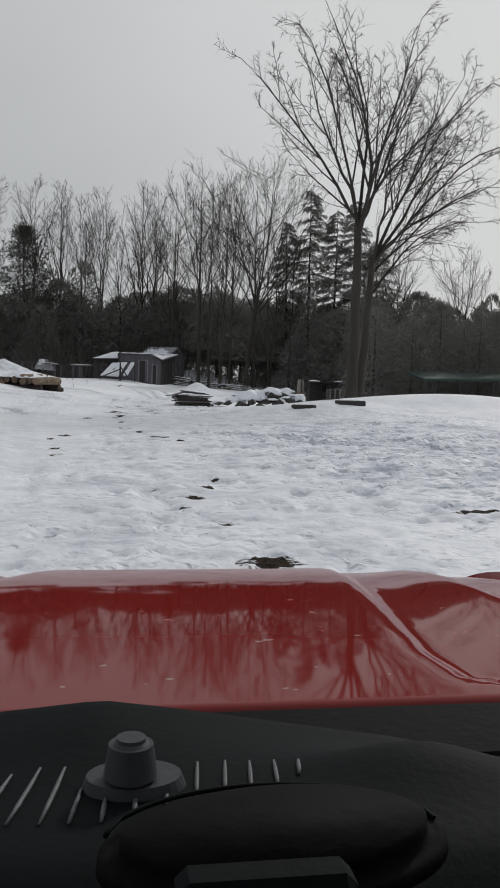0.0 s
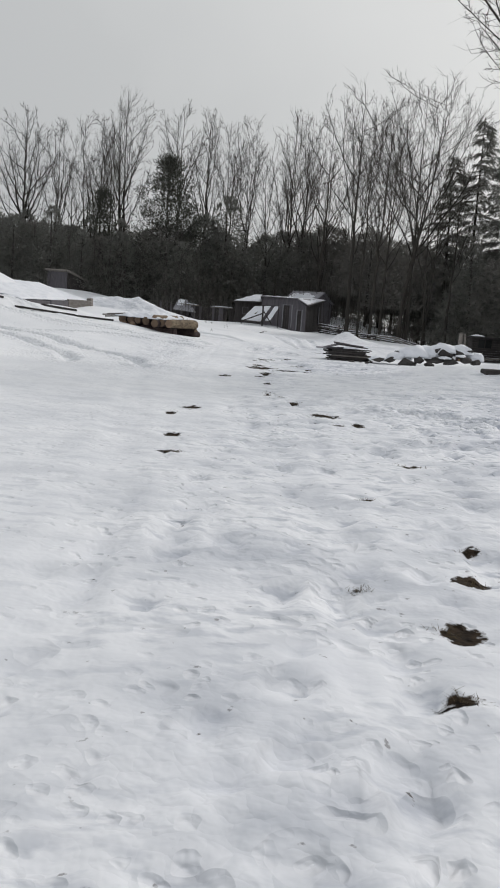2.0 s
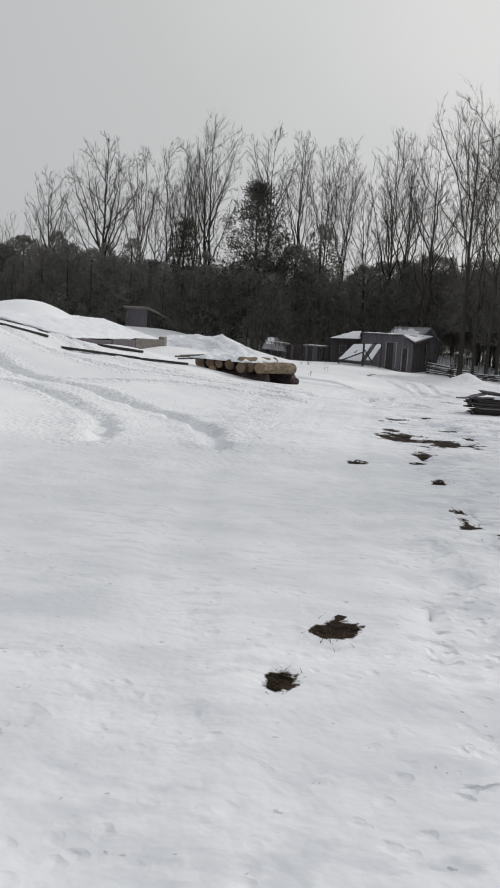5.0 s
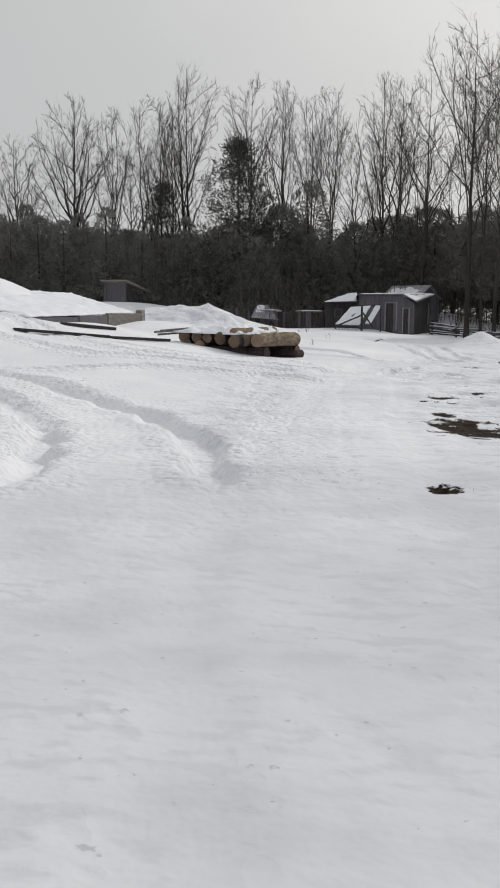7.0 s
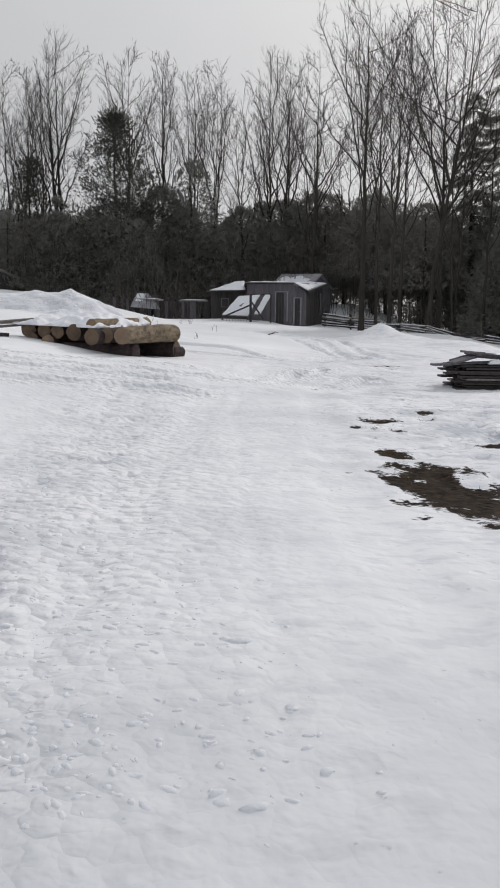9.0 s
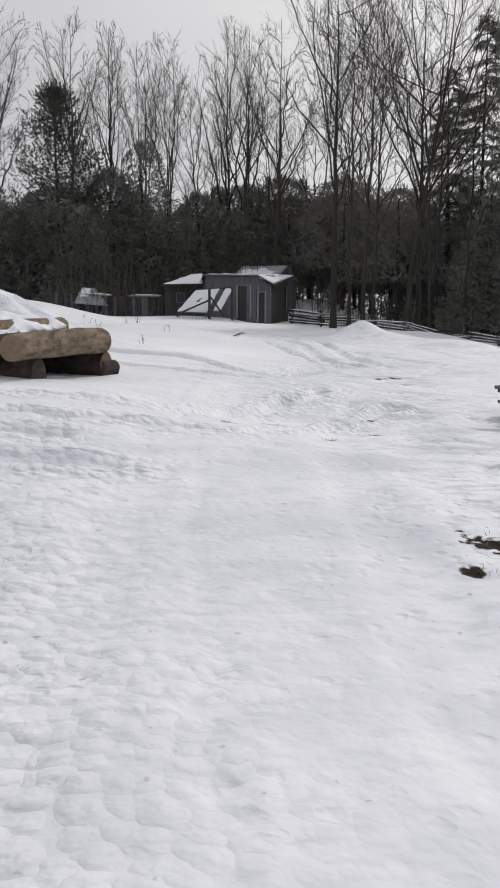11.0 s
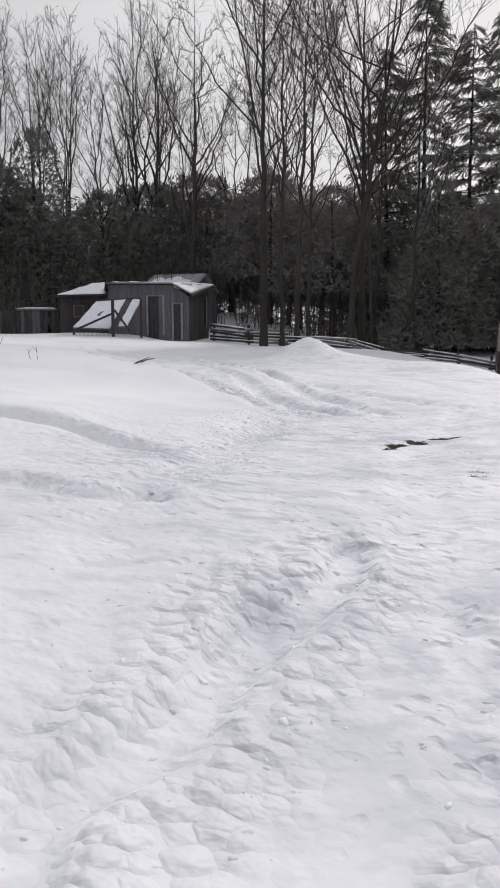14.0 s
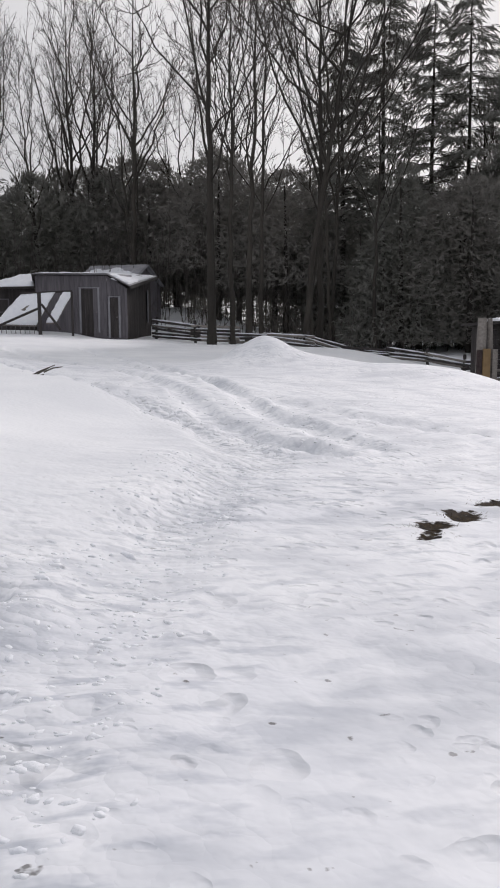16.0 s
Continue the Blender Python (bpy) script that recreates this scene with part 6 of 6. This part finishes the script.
# ---- undergrowth along the foot of the wood ----
rng = random.Random(7)
v, fa = [], []
for k in range(640):
    x = rng.uniform(-46, 44)
    y = rng.uniform(83.5, 97) + (3 if x < -14 else 0)
    if 0.5 < x < 9 and rng.random() < 0.5:
        continue
    if -7.5 < x < 1.8 and y < 91:
        y += 6
    p = Vector((x, y, height(x, y) - 0.05))
    for _ in range(4):
        ln = rng.uniform(0.7, 2.4)
        b, _ = bend(p, Vector((rng.uniform(-0.6, 0.6), rng.uniform(-0.6, 0.6), 1)), ln, 3, 0.18, 0.0, rng)
        tube(v, fa, b, [0.016, 0.013, 0.011, 0.007], 3)
        for q in (1, 2, 3):
            c, _ = bend(b[q], Vector((rng.uniform(-1, 1), rng.uniform(-1, 1), 0.7)), ln * rng.uniform(0.2, 0.5), 2, 0.2, 0, rng)
            tube(v, fa, c, [0.010, 0.008, 0.006], 3)
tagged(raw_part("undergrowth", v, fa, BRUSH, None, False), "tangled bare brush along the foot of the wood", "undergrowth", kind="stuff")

# ---- dead grass in the bare patches ----
STRAW = material("dead_grass", (0.10, 0.075, 0.040), 0.9, (0.05, 0.040, 0.024), 5, 40, 0.0, spec=0.1)
rng = random.Random(17)
v, fa = [], []
for cx, cy, rx, ry, turn in BARE:
    for _ in range(int(min(260, 60 + 900 * rx * ry))):
        x, y = cx + rng.gauss(0, 0.33) * rx, cy + rng.gauss(0, 0.33) * ry
        p = Vector((x, y, surface(x, y) - 0.004))
        a = rng.uniform(0, 6.28)
        out = Vector((math.cos(a), math.sin(a), rng.uniform(0.1, 0.7))) * rng.uniform(0.02, 0.06)
        thin = Vector((-math.sin(a), math.cos(a), 0)) * 0.0022
        b = len(v)
        v += [p - thin, p + out, p + thin]
        fa.append((b, b + 1, b + 2))
tagged(raw_part("dead_grass", v, fa, STRAW, None, False), "matted brown dead grass where the snow has melted", "grass", kind="stuff")

# ---- broken clods of snow thrown up beside the wheel tracks ----
rng = random.Random(23)
v, fa = [], []
for which, count, low, high in [(0, 1300, 0.2, 1.3), (1, 450, 0.2, 0.7), (6, 120, 0.25, 1.0), (2, 500, -0.4, 0.6), (3, 500, -0.4, 0.6),
                                (8, 250, -0.4, 0.5), (9, 250, -0.5, 0.5), (10, 250, -0.5, 0.5), (-1, 1000, -0.45, 0.4)]:
    pts = RUTS[which][0] if which >= 0 else [(-5.1, 46.2), (-4.4, 48.4), (-3.65, 50.6), (-3.1, 52.5)]
    for _ in range(count):
        k = rng.randrange(len(pts) - 1)
        (ax, ay), (bx, by) = pts[k], pts[k + 1]
        f = rng.random()
        off = low + (high - low) * rng.random() ** 1.6
        if which in (1, 6, 7) and rng.random() < 0.5:
            off = -off
        ln = math.hypot(bx - ax, by - ay)
        x = ax + (bx - ax) * f - (by - ay) / ln * off + rng.gauss(0, 0.08)
        y = ay + (by - ay) * f + (bx - ax) / ln * off + rng.gauss(0, 0.08)
        if y < 13 or any(abs(x - c[0]) < c[2] and abs(y - c[1]) < c[3] for c in BARE):
            continue
        r = min(0.034, 0.011 * math.exp(rng.gauss(0, 0.4)))
        z = surface(x, y) - r * 0.30
        a, b = rng.uniform(0, 6.28), len(v)
        wide, tall = rng.uniform(1.1, 2.2), rng.uniform(0.5, 0.85)
        v.append(Vector((x, y, z + r * tall)))
        for ring, lift in ((0.75, 0.6), (1.0, -0.4)):
            for q in range(6):
                g = q * 1.0472 + rng.uniform(-0.3, 0.3)
                s = r * ring * rng.uniform(0.7, 1.25)
                px, py = s * wide * math.cos(g), s * math.sin(g)
                v.append(Vector((x + px * math.cos(a) - py * math.sin(a), y + px * math.sin(a) + py * math.cos(a), z + r * tall * lift * rng.uniform(0.7, 1.2))))
        for q in range(6):
            n = (q + 1) % 6
            fa.append((b, b + 1 + q, b + 1 + n))
            fa.append((b + 1 + q, b + 7 + q, b + 7 + n, b + 1 + n))
tagged(raw_part("snow_clods", v, fa, SNOW, None, True), "broken clods of snow scattered beside the wheel tracks", "snow", kind="stuff")


# ---- the red pickup that the drive starts from, standing where it set out ----
PAINT = bpy.data.materials.new("red_car_paint")
PAINT.use_nodes = True
pb = PAINT.node_tree.nodes["Principled BSDF"]
p_co, p_big, p_dirt = (PAINT.node_tree.nodes.new(k) for k in ("ShaderNodeTexCoord", "ShaderNodeTexNoise", "ShaderNodeTexNoise"))
p_big.inputs["Scale"].default_value, p_dirt.inputs["Scale"].default_value = 2.0, 24.0
p_ramp, p_mix, p_spot = PAINT.node_tree.nodes.new("ShaderNodeValToRGB"), PAINT.node_tree.nodes.new("ShaderNodeMix"), PAINT.node_tree.nodes.new("ShaderNodeValToRGB")
p_ramp.color_ramp.elements[0].color, p_ramp.color_ramp.elements[1].color = (0.17, 0.012, 0.010, 1), (0.21, 0.016, 0.013, 1)
p_spot.color_ramp.elements[0].position, p_spot.color_ramp.elements[1].position = 0.71, 0.74
p_mix.data_type = "RGBA"
p_mix.inputs["B"].default_value = (0.34, 0.22, 0.20, 1)
pl = PAINT.node_tree.links
pl.new(p_co.outputs["Object"], p_big.inputs["Vector"])
pl.new(p_co.outputs["Object"], p_dirt.inputs["Vector"])
pl.new(p_big.outputs["Fac"], p_ramp.inputs[0])
pl.new(p_dirt.outputs["Fac"], p_spot.inputs[0])
pl.new(p_spot.outputs[0], p_mix.inputs["Factor"])
pl.new(p_ramp.outputs[0], p_mix.inputs["A"])
pl.new(p_mix.outputs["Result"], pb.inputs["Base Color"])
pb.inputs["Roughness"].default_value, pb.inputs["Coat Weight"].default_value, pb.inputs["Coat Roughness"].default_value = 0.6, 0.58, 0.045
pb.inputs["Specular IOR Level"].default_value = 0.0
PLASTIC = material("black_dash_plastic", (0.0042, 0.0058, 0.0060), 0.7, (0.0075, 0.0092, 0.0098), 6, 120, 0.08, spec=0.06)
GREY_PLASTIC = material("grey_plastic", (0.052, 0.056, 0.060), 0.5, (0.072, 0.075, 0.079), 6, 90, 0.1, spec=0.12)
RUBBER = material("black_rubber", (0.004, 0.004, 0.004), 0.8, (0.007, 0.007, 0.007), 6, 60, 0.2, spec=0.08)
# pale colour for the highlights along the vent ribs
LIGHT_RIB = material("rib_highlight", (0.12, 0.125, 0.13), 0.5, (0.08, 0.08, 0.085), 10, 90, 0.1)

TX, TY = -4.01, 4.90  # under the driver's eye
truck = thing("pickup_truck", TX, TY, 0.0, 1.0, "red pickup truck with a black dashboard on the snow", "truck")


def sheet(name, mat, xs, ys, fn, thick, label=""):
    """A pressed panel over a grid, with thickness downwards."""
    bm = bmesh.new()
    g = [[bm.verts.new((x, y, fn(x, y))) for x in xs] for y in ys]
    for i in range(len(ys) - 1):
        for j in range(len(xs) - 1):
            bm.faces.new((g[i][j], g[i][j + 1], g[i + 1][j + 1], g[i + 1][j]))
    top = list(bm.faces)
    ret = bmesh.ops.extrude_face_region(bm, geom=top)
    for e in ret["geom"]:
        if isinstance(e, bmesh.types.BMVert):
            e.co.z -= thick
    bmesh.ops.recalc_face_normals(bm, faces=bm.faces)
    return part(name, bm, mat, truck, label, smooth=True)


def ease(a, b, v):
    k = min(1, max(0, (v - a) / (b - a)))
    return k * k * (3 - 2 * k)


def crease_x(y):
    return float(np.interp(y, [0.94, 1.0, 1.06, 1.2, 1.43, 1.85, 2.45, 2.8], [0.80, 0.56, 0.47, 0.464, 0.495, 0.559, 0.64, 0.68]))


def hood_z(x, y):
    # a long panel falling ever more steeply to the nose, raised between creases
    u = y - 0.95
    z = 0.948 - 0.065 * u - 0.024 * u ** 3 - 0.35 * max(0, y - 2.5) ** 2
    c = crease_x(y)
    z -= 0.016 * ease(c - 0.012, c + 0.03, x) - 0.010 * ease(c + 0.10, c + 0.30, x)
    z -= 0.022 * ease(0.80 + 0.10 * (y - 1.6), 0.86 + 0.10 * (y - 1.6), x)
    left = -0.17 - 0.22 * (2.45 - y)
    z -= 0.030 * ease(left + 0.03, left - 0.03, x) * (1 - ease(left - 0.08, left - 0.24, x))
    z -= 0.035 * max(0.0, abs(x - 0.33) - 0.45) ** 2
    return z


XC = 0.35  # the truck's middle, to the driver's right
grid_x = [XC - 0.84 + 1.68 * k / 84 for k in range(85)]
grid_y = [0.94 + 1.82 * k / 60 for k in range(61)]
sheet("hood", PAINT, grid_x, grid_y, hood_z, 0.03, "glossy red hood with a long crease")


def fender_z(x, y):
    u = y - 0.95
    return 0.925 - 0.060 * u - 0.024 * u ** 3 - 0.30 * max(0, y - 2.5) ** 2 - 0.8 * max(0.0, abs(x - XC) - 0.90) ** 2


for sgn in (-1, 1):
    sheet("fender", PAINT, sorted(XC + sgn * (0.85 + 0.13 * k / 8) for k in range(9)), grid_y, fender_z, 0.28)
bm = bmesh.new()
box(bm, XC - 0.96, XC + 0.96, 2.70, 2.86, 0.34, 0.56, None, 0.05)
part("bumper", bm, GREY_PLASTIC, truck)
for x0, x1 in ((XC - 0.98, XC - 0.94), (XC + 0.94, XC + 0.98)):
    bm = bmesh.new()
    box(bm, x0, x1, -1.2, 2.72, 0.36, 0.64, None, 0.02)
    part("side_panel", bm, PAINT, truck)
    bm = bmesh.new()
    box(bm, x0, x1, -1.0, 0.80, 0.64, 1.00, None, 0.015)
    part("door", bm, PAINT, truck)
    for y in (-1.0, 0.74):
        bm = bmesh.new()
        beam(bm, ((x0 + x1) / 2, y, 0.98), (XC + ((x0 + x1) / 2 - XC) * 0.86, y * (1.0 if y < 0 else 0.25), 1.62), 0.07, 0.07)
        part("pillar", bm, PLASTIC, truck)
# unseen cab shell, added to close the truck and darken the dash
bm = bmesh.new()
box(bm, XC - 0.86, XC + 0.86, -1.05, 0.26, 1.62, 1.68, None, 0.03)
part("cab_roof", bm, PAINT, truck)
bm = bmesh.new()
box(bm, XC - 0.93, XC + 0.93, -1.08, -1.02, 0.40, 1.62, None, 0.02)
part("cab_back", bm, PLASTIC, truck)
bm = bmesh.new()
box(bm, XC - 0.93, XC + 0.93, -1.0, 0.8, 0.32, 0.38, None, 0.01)
part("cab_floor", bm, PLASTIC, truck)
bm = bmesh.new()
box(bm, XC - 0.9, XC + 0.9, 0.80, 0.936, 0.62, 0.950, None, 0.004)
part("cowl", bm, RUBBER, truck)


def dash_edge(x):
    return float(np.interp(x, [-0.6, -0.095, -0.004, 0.059, 0.124, 0.201, 0.28, 0.388, 0.6, 1.3], [0.985, 1.017, 1.025, 1.016, 1.005, 0.992, 0.979, 0.954, 0.94, 0.94]))


def dash_z(x, y):
    z = 1.012 + (dash_edge(x) - 1.012) * ease(0.60, 0.76, y)
    z += 0.006 * ease(0.70, 0.56, y) - 0.06 * ease(0.785, 0.845, y)
    z += 0.026 * math.exp(-((x - 0.255) / 0.085) ** 2) * math.exp(-((y - 0.655) / 0.055) ** 2)
    z -= 0.035 * ease(0.54, 0.44, y)
    return z


dash = sheet("dashboard", PLASTIC, [XC - 0.92 + 1.84 * k / 90 for k in range(91)], [0.30 + 0.56 * k / 44 for k in range(45)], dash_z, 0.28, "black moulded dashboard")
for xa, ya, xb, yb in ((0.074, 0.669, 0.067, 0.606), (0.097, 0.672, 0.089, 0.610), (0.117, 0.670, 0.109, 0.610), (0.137, 0.668, 0.130, 0.613), (0.156, 0.661, 0.150, 0.630), (-0.031, 0.663, -0.044, 0.576), (-0.050, 0.665, -0.066, 0.578), (-0.017, 0.628, -0.024, 0.575), (0.001, 0.612, -0.002, 0.575), (0.023, 0.615, 0.021, 0.586), (0.048, 0.640, 0.044, 0.597), (-0.071, 0.657, -0.086, 0.585)):
    v, fa = [], []
    tube(v, fa, [Vector((xa + (xb - xa) * k / 3, ya + (yb - ya) * k / 3, dash_z(xa, ya + (yb - ya) * k / 3) + 0.001)) for k in range(4)], [0.0012, 0.0019, 0.0019, 0.0012], 6)
    raw_part("vent_rib", v, fa, LIGHT_RIB, dash)["label"] = "vent rib with its highlight put into a pale colour"
bm = bmesh.new()
bmesh.ops.create_cone(bm, cap_ends=True, segments=32, radius1=0.040, radius2=0.036, depth=0.010)
bmesh.ops.scale(bm, vec=(1, 0.7, 1), verts=bm.verts)
move(bm, pose(0.022, 0.632, dash_z(0.022, 0.632) + 0.004))
part("dome_plate", bm, GREY_PLASTIC, dash, "grey sensor plate")
bm = bmesh.new()
bmesh.ops.create_cone(bm, cap_ends=True, segments=32, radius1=0.021, radius2=0.016, depth=0.034, matrix=pose(0.019, 0.625, dash_z(0.019, 0.625) + 0.024))
bmesh.ops.bevel(bm, geom=[e for e in bm.edges if e.calc_face_angle(0) > 0.8], offset=0.005, segments=3, affect="EDGES")
part("sensor_dome", bm, GREY_PLASTIC, dash, "grey plastic sensor dome")
bm = bmesh.new()
bmesh.ops.create_cone(bm, cap_ends=True, segments=64, radius1=0.104, radius2=0.100, depth=0.030)
bmesh.ops.scale(bm, vec=(1, 0.50, 1), verts=bm.verts)
bmesh.ops.bevel(bm, geom=[e for e in bm.edges if e.calc_face_angle(0) > 0.8], offset=0.011, segments=4, affect="EDGES")
move(bm, pose(0.098, 0.462, 1.058, 6, -2, 0))
pad = part("phone_holder", bm, RUBBER, truck, "black oval rubber holder", smooth=True)
# thin bead added in place of the highlight along the holder's rim
v, fa = [], []
tube(v, fa, [Vector((0.098 + 0.098 * math.cos(a), 0.462 + 0.049 * math.sin(a), 1.0665 + 0.0050 * math.sin(a))) for a in [math.pi * (0.04 + 0.92 * k / 24) for k in range(25)]], [0.0016] * 25, 6)
raw_part("piping", v, fa, PLASTIC, pad)
bm = bmesh.new()
box(bm, 0.034, 0.122, 0.375, 0.402, 1.030, 1.090, pose(0, 0, 0), 0.006)
part("clamp", bm, PLASTIC, pad)
bm = bmesh.new()
beam(bm, (0.098, 0.47, 0.985), (0.098, 0.47, 1.055), 0.06, 0.04)
part("foot", bm, RUBBER, pad)
for x, y in ((XC - 0.83, 2.0), (XC + 0.83, 2.0), (XC - 0.83, -0.75), (XC + 0.83, -0.75)):
    bm = bmesh.new()
    bmesh.ops.create_cone(bm, cap_ends=True, segments=36, radius1=0.33, radius2=0.33, depth=0.20)
    bmesh.ops.bevel(bm, geom=[e for e in bm.edges if e.calc_face_angle(0) > 0.8], offset=0.04, segments=2, affect="EDGES")
    wheel = part("wheel", move(bm, pose(x, y, 0.32, 0, 90, 0)), RUBBER, truck, "black tyre")
    bm = bmesh.new()
    bmesh.ops.create_cone(bm, cap_ends=True, segments=30, radius1=0.20, radius2=0.17, depth=0.05)
    part("rim", move(bm, pose(x + (0.10 if x > XC else -0.10), y, 0.32, 0, 90 if x > XC else -90, 0)), STEEL, wheel, "steel rim")
